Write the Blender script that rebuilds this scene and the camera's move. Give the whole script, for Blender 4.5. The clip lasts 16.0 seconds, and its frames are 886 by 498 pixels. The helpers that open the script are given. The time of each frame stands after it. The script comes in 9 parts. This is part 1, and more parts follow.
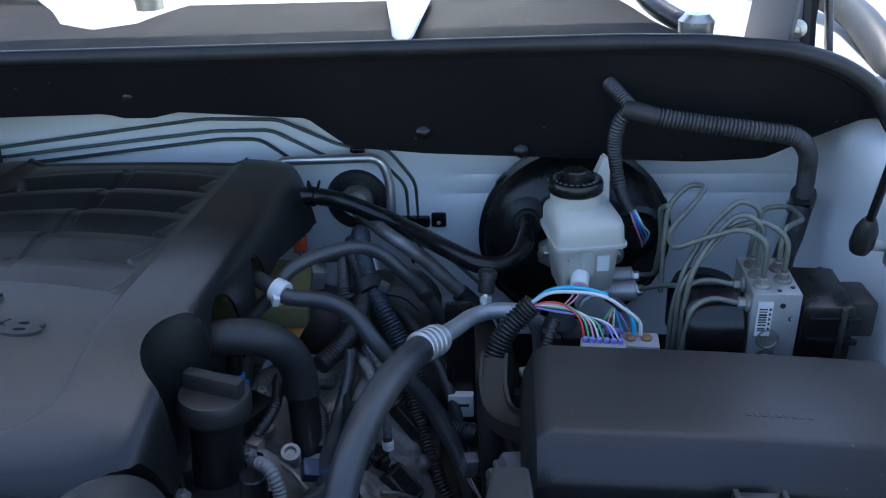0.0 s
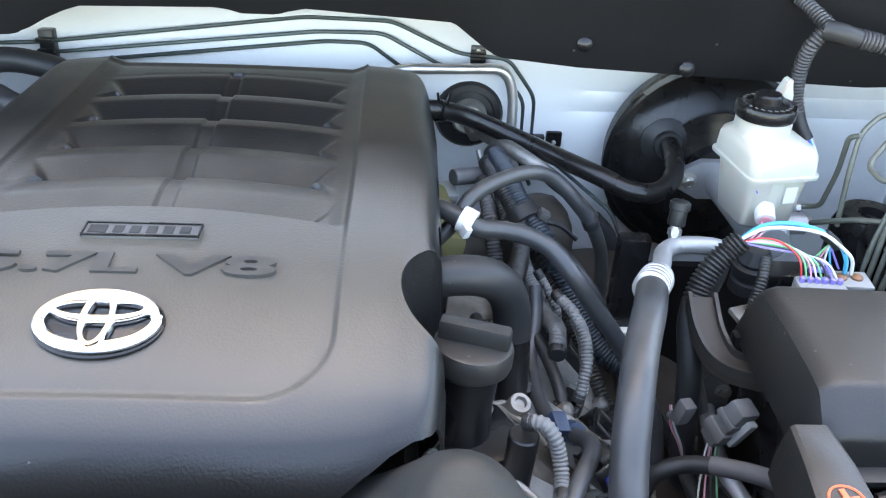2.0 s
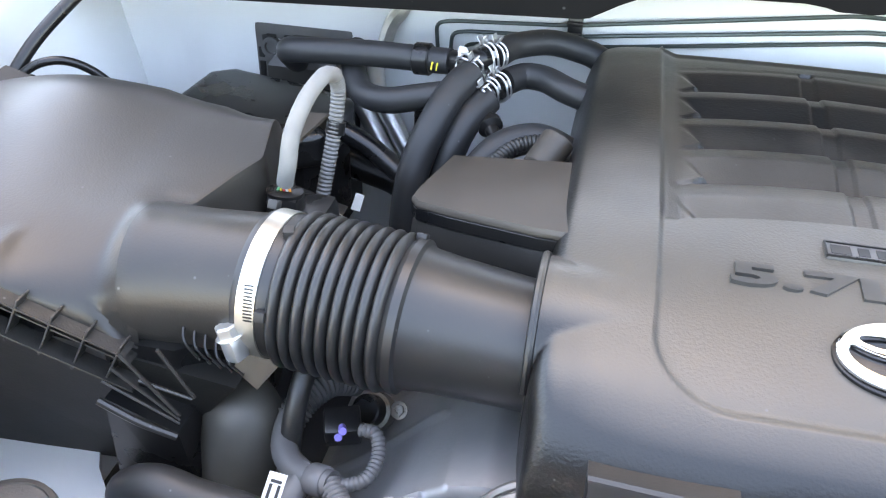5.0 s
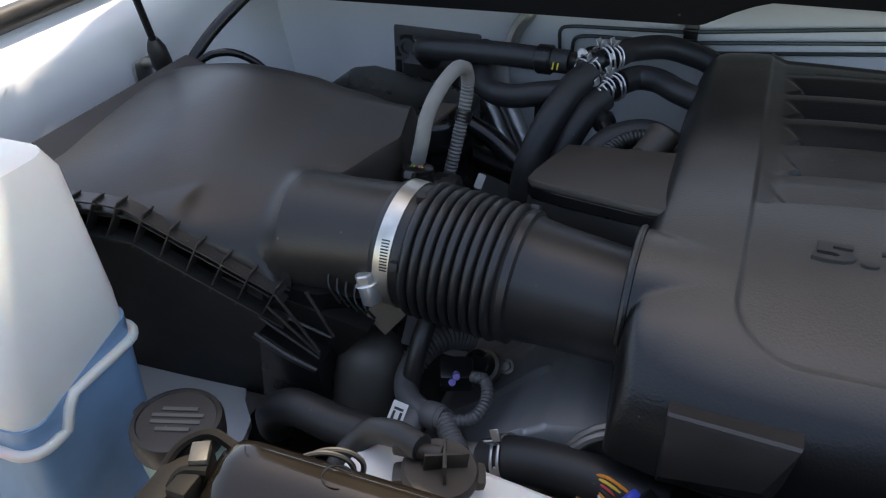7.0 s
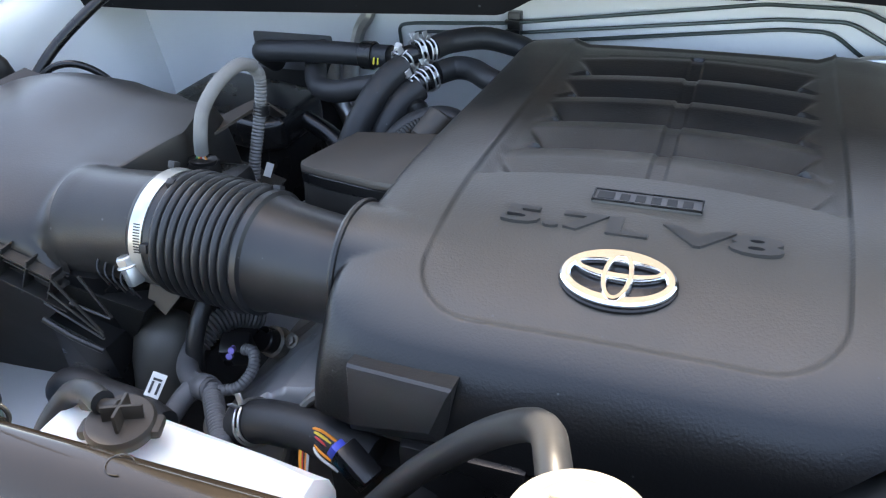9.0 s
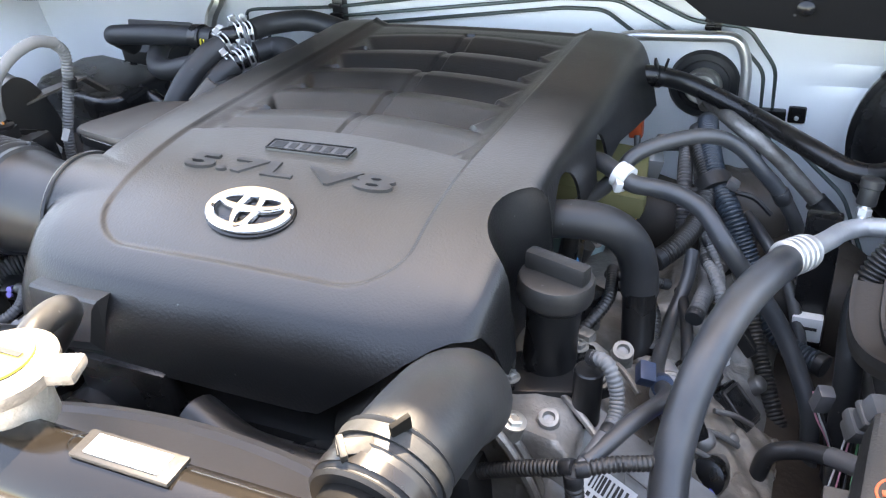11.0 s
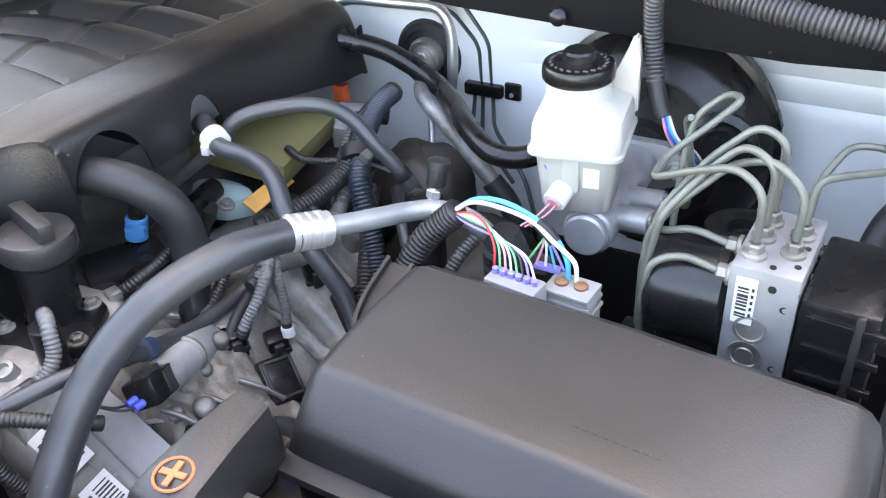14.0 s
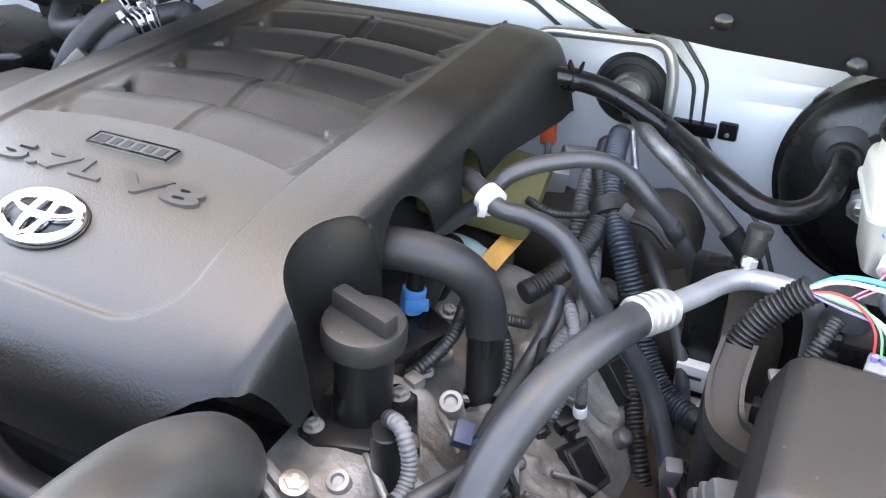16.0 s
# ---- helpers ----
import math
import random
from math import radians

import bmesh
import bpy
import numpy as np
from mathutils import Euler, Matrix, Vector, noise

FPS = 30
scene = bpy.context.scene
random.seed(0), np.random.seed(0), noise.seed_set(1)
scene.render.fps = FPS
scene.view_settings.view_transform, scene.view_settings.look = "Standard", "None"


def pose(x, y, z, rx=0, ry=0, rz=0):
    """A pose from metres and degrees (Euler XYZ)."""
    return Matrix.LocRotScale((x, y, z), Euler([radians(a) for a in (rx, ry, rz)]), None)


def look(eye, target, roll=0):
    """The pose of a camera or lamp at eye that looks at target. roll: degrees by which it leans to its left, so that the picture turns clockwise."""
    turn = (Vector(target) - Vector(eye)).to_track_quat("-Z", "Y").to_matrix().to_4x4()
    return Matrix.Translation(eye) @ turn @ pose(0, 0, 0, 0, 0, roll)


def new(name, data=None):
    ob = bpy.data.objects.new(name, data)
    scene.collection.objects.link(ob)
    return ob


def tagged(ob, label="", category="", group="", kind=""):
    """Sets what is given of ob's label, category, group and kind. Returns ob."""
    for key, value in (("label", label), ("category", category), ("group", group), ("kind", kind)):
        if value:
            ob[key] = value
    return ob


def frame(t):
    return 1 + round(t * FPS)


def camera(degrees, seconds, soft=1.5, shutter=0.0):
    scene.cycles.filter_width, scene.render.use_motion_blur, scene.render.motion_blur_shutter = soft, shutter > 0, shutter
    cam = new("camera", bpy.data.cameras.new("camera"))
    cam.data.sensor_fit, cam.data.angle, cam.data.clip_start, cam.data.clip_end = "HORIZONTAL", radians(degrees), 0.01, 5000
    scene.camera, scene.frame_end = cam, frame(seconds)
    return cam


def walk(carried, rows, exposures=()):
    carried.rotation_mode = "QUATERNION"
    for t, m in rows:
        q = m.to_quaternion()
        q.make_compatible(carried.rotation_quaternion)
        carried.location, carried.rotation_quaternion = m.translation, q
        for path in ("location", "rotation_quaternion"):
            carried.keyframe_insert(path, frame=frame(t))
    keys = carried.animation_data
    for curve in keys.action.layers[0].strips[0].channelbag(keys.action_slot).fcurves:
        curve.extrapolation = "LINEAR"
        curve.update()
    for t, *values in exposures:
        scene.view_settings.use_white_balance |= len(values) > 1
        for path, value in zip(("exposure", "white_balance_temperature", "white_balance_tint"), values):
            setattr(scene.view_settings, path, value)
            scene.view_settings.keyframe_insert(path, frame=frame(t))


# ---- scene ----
cam = camera(55.3, 16.0, soft=1.2)
METRES, EYE, TILT, LEAN, TURN = 2.3, 1.6, -26.0, 1.7, 3.8
ROWS = [
    (0.0, 0.0, 0.0, 0.0, -0.0, 0.0, -0.0),
    (0.5, -0.0317, 0.0205, 0.0056, -5.76, -2.92, 0.68),
    (1.0, -0.0653, 0.0288, 0.0071, -8.56, -4.72, 0.17),
    (1.5, -0.0969, 0.0382, 0.0053, -9.36, -6.17, -0.65),
    (2.0, -0.1247, 0.045, 0.0068, -6.54, -6.26, -1.48),
    (2.5, -0.1555, 0.0479, 0.0074, -4.12, -6.49, -2.81),
    (3.0, -0.1914, 0.0462, 0.003, -1.83, -6.58, -3.48),
    (3.5, -0.2213, 0.049, 0.0016, 0.56, -6.72, -3.54),
    (4.0, -0.2438, 0.0563, 0.0002, 3.12, -7.38, -4.19),
    (4.5, -0.2709, 0.0617, 0.0017, 4.97, -8.29, -5.69),
    (5.0, -0.2948, 0.0651, 0.0051, 6.8, -8.63, -6.6),
    (7.5, -0.277, 0.0154, -0.0071, 15.6, -8.96, -8.59),
    (8.0, -0.2502, 0.0123, -0.0089, 15.0, -8.47, -7.77),
    (8.5, -0.2128, 0.0223, -0.0028, 14.98, -8.35, -6.36),
    (11.0, -0.0316, 0.0259, -0.0048, 19.09, -8.44, -5.47),
    (11.5, 0.0251, 0.0181, -0.0068, 20.77, -8.62, -6.85),
    (12.0, 0.0673, 0.0134, -0.0096, 21.89, -9.6, -7.4),
    (12.5, 0.1034, 0.0324, -0.0036, 22.88, -10.93, -6.99),
    (13.0, 0.1374, 0.0665, 0.0078, 23.72, -11.92, -7.25),
    (13.5, 0.1524, 0.092, 0.0182, 23.98, -12.06, -8.27),
    (14.0, 0.1518, 0.1015, 0.0223, 24.25, -11.73, -9.12),
    (14.5, 0.1232, 0.1019, 0.027, 23.59, -12.02, -9.5),
    (15.0, 0.0746, 0.0952, 0.0261, 22.17, -12.22, -9.81),
    (15.5, 0.0429, 0.0908, 0.0241, 21.47, -12.68, -9.28),
    (16.0, 0.0152, 0.0835, 0.0242, 21.1, -11.87, -9.54),
]
EXPOSURES = [(0.0, 2.42, 5950, 10), (0.5, 3.15, 6800, 12), (1.0, 3.65, 7400, 12), (1.5, 4.25, 8000, 11), (3.0, 4.48, 8400, 11), (5.2, 4.65, 8800, 14), (7.3, 2.2, 8000, 13), (8.0, 2.35, 8000, 13), (8.7, 3.2, 7700, 12), (10.8, 4.3, 8500, 15), (12.0, 4.32, 8600, 16), (12.5, 4.25, 8700, 16), (13.0, 4.56, 8750, 15), (16.0, 4.73, 9500, 17)]
walk(cam, [(t, pose(0, 0, EYE, TILT, LEAN, TURN) @ pose(METRES * x, METRES * y, METRES * z, 90 + pitch, roll, yaw)) for t, x, y, z, yaw, pitch, roll in ROWS], EXPOSURES)

# ---- daylight: high sun behind the raised hood ----
SUN_EL, SUN_AZ = 69.0, -6.0
world = bpy.data.worlds.new("sky")
scene.world = world
world.use_nodes = True
wn = world.node_tree.nodes
sky = wn.new("ShaderNodeTexSky")
sky.sky_type, sky.sun_disc = "NISHITA", False
sky.sun_elevation, sky.sun_rotation = radians(SUN_EL), radians(SUN_AZ)
wn["Background"].inputs["Strength"].default_value = 0.10
world.node_tree.links.new(sky.outputs[0], wn["Background"].inputs["Color"])
sun = new("sun", bpy.data.lights.new("sun", "SUN"))
sun.data.energy, sun.data.angle, sun.data.color = 2.2, radians(0.6), (1.0, 0.95, 0.87)
SUN_DIR = Vector((math.sin(radians(SUN_AZ)) * math.cos(radians(SUN_EL)), math.cos(radians(SUN_AZ)) * math.cos(radians(SUN_EL)), math.sin(radians(SUN_EL))))
sun.matrix_world = look(SUN_DIR * 10, (0, 0, 0))


# ---- materials ----
def surface(name, col, rough=0.5, metal=0.0, sss=0.0, var=0.25, scale=18.0, fine=350.0, bump=0.15, depth=0.0006, dirt=None, dirt_amt=0.0, specks=0.0, spec=0.5, coat=0.0, dust_lift=None, dust_lift_amt=0.0, dust_lift_end=None):
    m = bpy.data.materials.new(name)
    m.use_nodes = True
    nt = m.node_tree
    N, L = nt.nodes, nt.links
    b = N["Principled BSDF"]
    tc = N.new("ShaderNodeTexCoord")

    def noise_tex(sc, det=4.0):
        n = N.new("ShaderNodeTexNoise")
        n.inputs["Scale"].default_value, n.inputs["Detail"].default_value = sc, det
        L.new(tc.outputs["Object"], n.inputs["Vector"])
        return n.outputs["Fac"]

    def ramp(fac, lo, hi):
        r = N.new("ShaderNodeMapRange")
        r.inputs["From Min"].default_value, r.inputs["From Max"].default_value = lo, hi
        L.new(fac, r.inputs["Value"])
        return r.outputs["Result"]

    def blend(fac, a, c):
        x = N.new("ShaderNodeMix")
        x.data_type = "RGBA"
        for socket, val in ((x.inputs[0], fac), (x.inputs[6], a), (x.inputs[7], c)):
            if isinstance(val, (tuple, float)):
                socket.default_value = (*val, 1.0) if isinstance(val, tuple) else val
            else:
                L.new(val, socket)
        return x.outputs[2]

    big, small = noise_tex(scale), noise_tex(fine, 2.0)
    lo = tuple(c * (1 - var) for c in col)
    hi = tuple(min(1.0, c * (1 + var)) for c in col)
    color = blend(ramp(big, 0.3, 0.7), lo, hi)
    if dirt:
        mult = N.new("ShaderNodeMath")
        mult.operation = "MULTIPLY"
        L.new(ramp(noise_tex(scale * 0.45, 6.0), 0.38, 0.72), mult.inputs[0])
        mult.inputs[1].default_value = dirt_amt
        color = blend(mult.outputs[0], color, dirt)
    # Dust on upward faces, also used to paint in the brightness of lit tops
    if dust_lift:
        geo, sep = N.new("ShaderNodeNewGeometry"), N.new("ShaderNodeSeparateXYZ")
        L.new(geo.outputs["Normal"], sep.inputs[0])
        facing_up = N.new("ShaderNodeMath")
        facing_up.operation = "MULTIPLY"
        L.new(ramp(sep.outputs["Z"], 0.75, 0.99), facing_up.inputs[0])
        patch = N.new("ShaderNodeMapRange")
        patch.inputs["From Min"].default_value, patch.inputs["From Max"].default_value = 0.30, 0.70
        patch.inputs["To Min"].default_value, patch.inputs["To Max"].default_value = dust_lift_amt * 0.82, dust_lift_amt
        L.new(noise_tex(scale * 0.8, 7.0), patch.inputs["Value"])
        L.new(patch.outputs["Result"], facing_up.inputs[1])
        amount = facing_up.outputs[0]
        if dust_lift_end:
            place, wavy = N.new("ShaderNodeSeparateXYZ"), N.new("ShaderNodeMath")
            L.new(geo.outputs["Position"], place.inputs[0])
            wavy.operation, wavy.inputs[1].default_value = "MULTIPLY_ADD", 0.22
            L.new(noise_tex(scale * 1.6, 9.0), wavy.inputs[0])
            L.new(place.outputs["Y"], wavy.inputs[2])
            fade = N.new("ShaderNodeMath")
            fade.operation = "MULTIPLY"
            L.new(ramp(wavy.outputs[0], dust_lift_end[1], dust_lift_end[0]), fade.inputs[0])
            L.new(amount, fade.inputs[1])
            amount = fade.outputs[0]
        color = blend(amount, color, dust_lift)
    if specks:
        v = N.new("ShaderNodeTexVoronoi")
        v.inputs["Scale"].default_value = specks
        L.new(tc.outputs["Object"], v.inputs["Vector"])
        color = blend(ramp(v.outputs["Distance"], 0.055, 0.02), color, tuple(min(1.0, c * 2 + 0.05) for c in col))
    L.new(color, b.inputs["Base Color"])
    rr = N.new("ShaderNodeMapRange")
    rr.inputs["From Min"].default_value, rr.inputs["From Max"].default_value = 0.3, 0.7
    rr.inputs["To Min"].default_value, rr.inputs["To Max"].default_value = max(0.02, rough - 0.05), min(1.0, rough + 0.06)
    L.new(big, rr.inputs["Value"])
    L.new(rr.outputs["Result"], b.inputs["Roughness"])
    b.inputs["Metallic"].default_value = metal
    b.inputs["Specular IOR Level"].default_value = spec
    b.inputs["Coat Weight"].default_value = coat
    b.inputs["Subsurface Weight"].default_value, b.inputs["Subsurface Scale"].default_value = sss, 0.03
    if bump:
        bp = N.new("ShaderNodeBump")
        bp.inputs["Strength"].default_value, bp.inputs["Distance"].default_value = bump, depth
        L.new(small, bp.inputs["Height"])
        L.new(bp.outputs["Normal"], b.inputs["Normal"])
    return m


# COVER's dust amount also stands in for light on the cover's top
COVER = surface("moulded_black_plastic", (0.0065, 0.0066, 0.0068), 0.35, dust_lift=(0.185, 0.162, 0.135), dust_lift_amt=0.40, dust_lift_end=(0.78, 0.97), var=0.15, scale=9, fine=480, bump=0.6, depth=0.0005, dirt=(0.016, 0.015, 0.014), dirt_amt=0.25, specks=48, spec=0.44)
PLASTIC = surface("satin_black_plastic", (0.015, 0.0148, 0.0145), 0.42, var=0.2, scale=12, fine=460, bump=0.4, depth=0.0005, dirt=(0.045, 0.038, 0.031), dirt_amt=0.5, specks=40)
GLOSSBLACK = surface("gloss_black_plastic", (0.007, 0.007, 0.0075), 0.28, var=0.3, scale=20, bump=0.05, dirt=(0.026, 0.022, 0.018), dirt_amt=0.3, spec=0.38)
RUBBER = surface("black_rubber", (0.014, 0.0146, 0.0158), 0.46, var=0.2, scale=25, fine=300, bump=0.12, dirt=(0.045, 0.041, 0.037), dirt_amt=0.4, specks=50, spec=0.35)
GREYHOSE = surface("grey_rubber", (0.030, 0.032, 0.035), 0.38, var=0.25, scale=25, fine=260, bump=0.15, dirt=(0.085, 0.078, 0.068), dirt_amt=0.5, specks=55)
# DARK: near-black that carries the deep shade of recesses in its colour
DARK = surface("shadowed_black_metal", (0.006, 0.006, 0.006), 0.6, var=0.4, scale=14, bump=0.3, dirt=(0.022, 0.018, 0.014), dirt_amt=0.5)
FELT = surface("black_cowl_plastic", (0.008, 0.008, 0.0085), 0.70, var=0.2, scale=8, fine=420, bump=0.25, dirt=(0.014, 0.013, 0.012), dirt_amt=0.4, specks=24, spec=0.09)
FOAM = surface("black_foam", (0.022, 0.021, 0.021), 0.85, var=0.4, scale=60, fine=260, bump=0.9, depth=0.003)
PAINT = surface("white_body_paint", (0.77, 0.79, 0.80), 0.32, var=0.03, scale=4, fine=60, bump=0.04, dirt=(0.66, 0.66, 0.63), dirt_amt=0.35, coat=0.3)
ALLOY = surface("cast_aluminium", (0.27, 0.258, 0.238), 0.52, metal=0.55, var=0.35, scale=34, fine=210, bump=0.6, depth=0.0018, dirt=(0.085, 0.068, 0.050), dirt_amt=0.85)
BRIGHT = surface("bright_aluminium", (0.56, 0.56, 0.55), 0.36, metal=0.9, var=0.08, scale=40, bump=0.08, dirt=(0.35, 0.33, 0.3), dirt_amt=0.3)
ZINC = surface("zinc_plated_steel", (0.55, 0.54, 0.50), 0.36, metal=0.9, var=0.15, scale=60, bump=0.1, dirt=(0.25, 0.2, 0.14), dirt_amt=0.4)
CHROME = surface("chrome", (0.88, 0.89, 0.90), 0.10, metal=1.0, var=0.02, scale=20, bump=0.0)
OLIVE = surface("olive_coated_steel", (0.125, 0.130, 0.108), 0.42, metal=0.25, var=0.15, scale=40, bump=0.05)
GREENPIPE = surface("dark_green_coated_steel", (0.045, 0.060, 0.058), 0.4, metal=0.3, var=0.15, scale=40, bump=0.05)
TANK = surface("milky_white_plastic", (0.68, 0.675, 0.645), 0.38, sss=0.25, var=0.04, scale=15, fine=150, bump=0.1, dirt=(0.62, 0.60, 0.53), dirt_amt=0.3)
AGEDTANK = surface("yellowed_milky_plastic", (0.37, 0.362, 0.325), 0.40, sss=0.2, var=0.05, scale=15, fine=150, bump=0.1, dirt=(0.50, 0.47, 0.38), dirt_amt=0.35)
BLUEFLUID = surface("tank_with_blue_fluid", (0.17, 0.31, 0.47), 0.4, var=0.2, scale=12, bump=0.05)
GREENTANK = surface("pale_green_plastic", (0.32, 0.46, 0.40), 0.4, var=0.12, scale=20, bump=0.1)
GREYPLASTIC = surface("light_grey_plastic", (0.27, 0.27, 0.262), 0.5, var=0.1, scale=50, bump=0.1, dirt=(0.25, 0.22, 0.18), dirt_amt=0.3)
MIDGREY = surface("grey_plastic", (0.085, 0.085, 0.088), 0.5, var=0.15, scale=40, bump=0.1, dirt=(0.12, 0.1, 0.08), dirt_amt=0.4)
BROWNCAP = surface("brown_dusty_plastic", (0.027, 0.021, 0.0155), 0.55, var=0.2, scale=25, bump=0.2)
SHROUD = surface("dusty_brown_shroud", (0.040, 0.032, 0.025), 0.55, var=0.15, scale=14, bump=0.1)
TOPTANK = surface("dusty_gloss_tank", (0.0065, 0.0056, 0.0048), 0.12, var=0.25, scale=9, bump=0.03, dirt=(0.017, 0.0125, 0.008), dirt_amt=0.7, spec=0.4)
HEATPLASTIC = surface("heat_dulled_plastic", (0.0052, 0.0050, 0.0046), 0.6, var=0.3, scale=40, fine=300, bump=0.2, dirt=(0.014, 0.012, 0.0095), dirt_amt=0.6, spec=0.10)
DULLSTEEL = surface("oxidised_steel", (0.038, 0.038, 0.036), 0.5, metal=0.2, var=0.2, scale=70, fine=300, bump=0.3, dirt=(0.028, 0.025, 0.02), dirt_amt=0.6, spec=0.4)
ORANGE = surface("orange_plastic", (0.55, 0.085, 0.03), 0.45, var=0.1)
REDPAINT = surface("orange_red_paint", (0.72, 0.14, 0.05), 0.5, var=0.1)
BLUEPL = surface("blue_plastic", (0.025, 0.20, 0.46), 0.4, var=0.1)
WHITEPL = surface("white_plastic", (0.62, 0.61, 0.58), 0.45, var=0.05)
PAPER = surface("white_label", (0.58, 0.58, 0.56), 0.55, var=0.04, scale=60, bump=0.0)
INK = surface("black_ink", (0.02, 0.02, 0.02), 0.6, var=0.1, bump=0.0)
LETTER = surface("raised_grey_plastic", (0.032, 0.030, 0.028), 0.36, var=0.1, bump=0.1, spec=0.8)
CASTALLOY = surface("pale_cast_alloy", (0.36, 0.365, 0.37), 0.45, metal=0.5, var=0.12, scale=30, fine=220, bump=0.3, depth=0.0008, dirt=(0.2, 0.19, 0.17), dirt_amt=0.5)
CONDUIT = surface("dusty_grey_conduit", (0.115, 0.115, 0.114), 0.55, var=0.15, scale=50, bump=0.1, dirt=(0.075, 0.066, 0.054), dirt_amt=0.6)
LOOM = surface("dark_grey_loom", (0.026, 0.027, 0.030), 0.42, var=0.2, scale=40, bump=0.1, dirt=(0.085, 0.075, 0.064), dirt_amt=0.4)
ELBOW = surface("dusty_coolant_rubber", (0.020, 0.0205, 0.021), 0.46, var=0.3, scale=16, fine=240, bump=0.25, dirt=(0.048, 0.045, 0.040), dirt_amt=0.8, specks=45, spec=0.35)
SATINLID = surface("dusty_satin_lid", (0.0125, 0.012, 0.0116), 0.38, dust_lift=(0.15, 0.13, 0.11), dust_lift_amt=0.02, var=0.12, scale=10, fine=520, bump=0.35, depth=0.0004, dirt=(0.036, 0.030, 0.024), dirt_amt=0.5, specks=36, spec=0.4)
# Brighter copy of SATINLID: dust, plus the lit look of upward faces
FUSELID = surface("dusty_lid_lit_on_top", (0.0125, 0.012, 0.0116), 0.40, dust_lift=(0.16, 0.14, 0.115), dust_lift_amt=0.17, var=0.12, scale=10, fine=480, bump=0.45, depth=0.0005, dirt=(0.036, 0.030, 0.024), dirt_amt=0.4, specks=36, spec=0.42)
HEADALLOY = surface("smooth_grey_head_cover", (0.26, 0.264, 0.275), 0.46, metal=0.5, var=0.1, scale=14, fine=260, bump=0.25, depth=0.0006, dirt=(0.11, 0.10, 0.088), dirt_amt=0.4)
BELLOWS = surface("black_bellows_rubber", (0.0105, 0.0105, 0.011), 0.40, var=0.2, scale=25, fine=300, bump=0.1, dirt=(0.032, 0.029, 0.025), dirt_amt=0.35, specks=50)
CASTING = surface("dark_stained_casting", (0.22, 0.215, 0.205), 0.5, metal=0.55, var=0.2, scale=22, fine=260, bump=0.3, depth=0.001, dirt=(0.07, 0.056, 0.042), dirt_amt=0.85)
RUST = surface("rusty_heat_shield", (0.055, 0.040, 0.029), 0.62, metal=0.3, var=0.35, scale=26, fine=180, bump=0.5, depth=0.001, dirt=(0.022, 0.016, 0.012), dirt_amt=0.9)
PRINT = surface("faded_white_print", (0.62, 0.62, 0.60), 0.6, var=0.1, bump=0.0)
EMBOSS = surface("dull_moulded_mark", (0.085, 0.082, 0.078), 0.5, var=0.15, bump=0.0)
BLUELOOM = surface("blue_black_loom", (0.017, 0.026, 0.036), 0.38, var=0.2, scale=40, bump=0.08, dirt=(0.05, 0.05, 0.048), dirt_amt=0.35)
YELLOW = surface("yellow_sticker", (0.62, 0.50, 0.05), 0.5, var=0.1)
# Unseen ground, kept pale and warm so sunlight bounces up into the bay
BOUNCEGROUND = surface("warm_bounce_ground", (0.36, 0.315, 0.26), 0.85, var=0.3, scale=2, fine=120, bump=0.6, depth=0.004)
WIRE = {k: surface("wire_" + k, c, 0.4, var=0.08, bump=0.0) for k, c in dict(red=(0.5, 0.03, 0.03), green=(0.10, 0.35, 0.16), white=(0.55, 0.55, 0.51), cyan=(0.03, 0.33, 0.52), black=(0.02, 0.02, 0.02), yellow=(0.65, 0.45, 0.05), blue=(0.05, 0.08, 0.5), purple=(0.22, 0.18, 0.5), brown=(0.2, 0.09, 0.04), pink=(0.6, 0.25, 0.3), orange=(0.75, 0.25, 0.03)).items()}

GLASS = bpy.data.materials.new("windshield_glass")
GLASS.use_nodes = True
gb = GLASS.node_tree.nodes["Principled BSDF"]
gb.inputs["Base Color"].default_value = (0.75, 0.85, 0.85, 1)
gb.inputs["Roughness"].default_value = 0.02
gb.inputs["Transmission Weight"].default_value = 1.0


# ---- building helpers ----
def finish(name, bm, material, smooth=True, angle=40):
    me = bpy.data.meshes.new(name)
    bmesh.ops.recalc_face_normals(bm, faces=bm.faces)
    if smooth:
        for f in bm.faces:
            f.smooth = True
        lim = radians(angle)
        for e in bm.edges:
            if len(e.link_faces) == 2 and e.calc_face_angle(0) > lim:
                e.smooth = False
    bm.to_mesh(me)
    bm.free()
    me.materials.append(material)
    return me


def part(name, bm, material, parent, label="", angle=40):
    ob = new(name, finish(name, bm, material, True, angle))
    if parent is not None:
        ob.parent = parent
        ob.matrix_parent_inverse = parent.matrix_basis.inverted()
    if label:
        ob["label"] = label
    return ob


def thing(name, at, label, category, group="", kind=""):
    ob = new(name)
    ob.empty_display_size = 0.02
    ob.matrix_basis = Matrix.Translation(at)
    return tagged(ob, label, category, group, kind)


def solid(name, bm, material, label, category, group="", kind="", angle=40):
    return tagged(part(name, bm, material, None, "", angle), label, category, group, kind)


def smooth_path(pts, n=8):
    p = [Vector(q) for q in pts]
    q = [2 * p[0] - p[1], *p, 2 * p[-1] - p[-2]]
    out = []
    for i in range(1, len(q) - 2):
        a, b, c, d = q[i - 1], q[i], q[i + 1], q[i + 2]
        for k in range(n):
            t = k / n
            out.append(0.5 * (2 * b + (c - a) * t + (2 * a - 5 * b + 4 * c - d) * t * t + (3 * b - a - 3 * c + d) * t ** 3))
    out.append(p[-1])
    return out


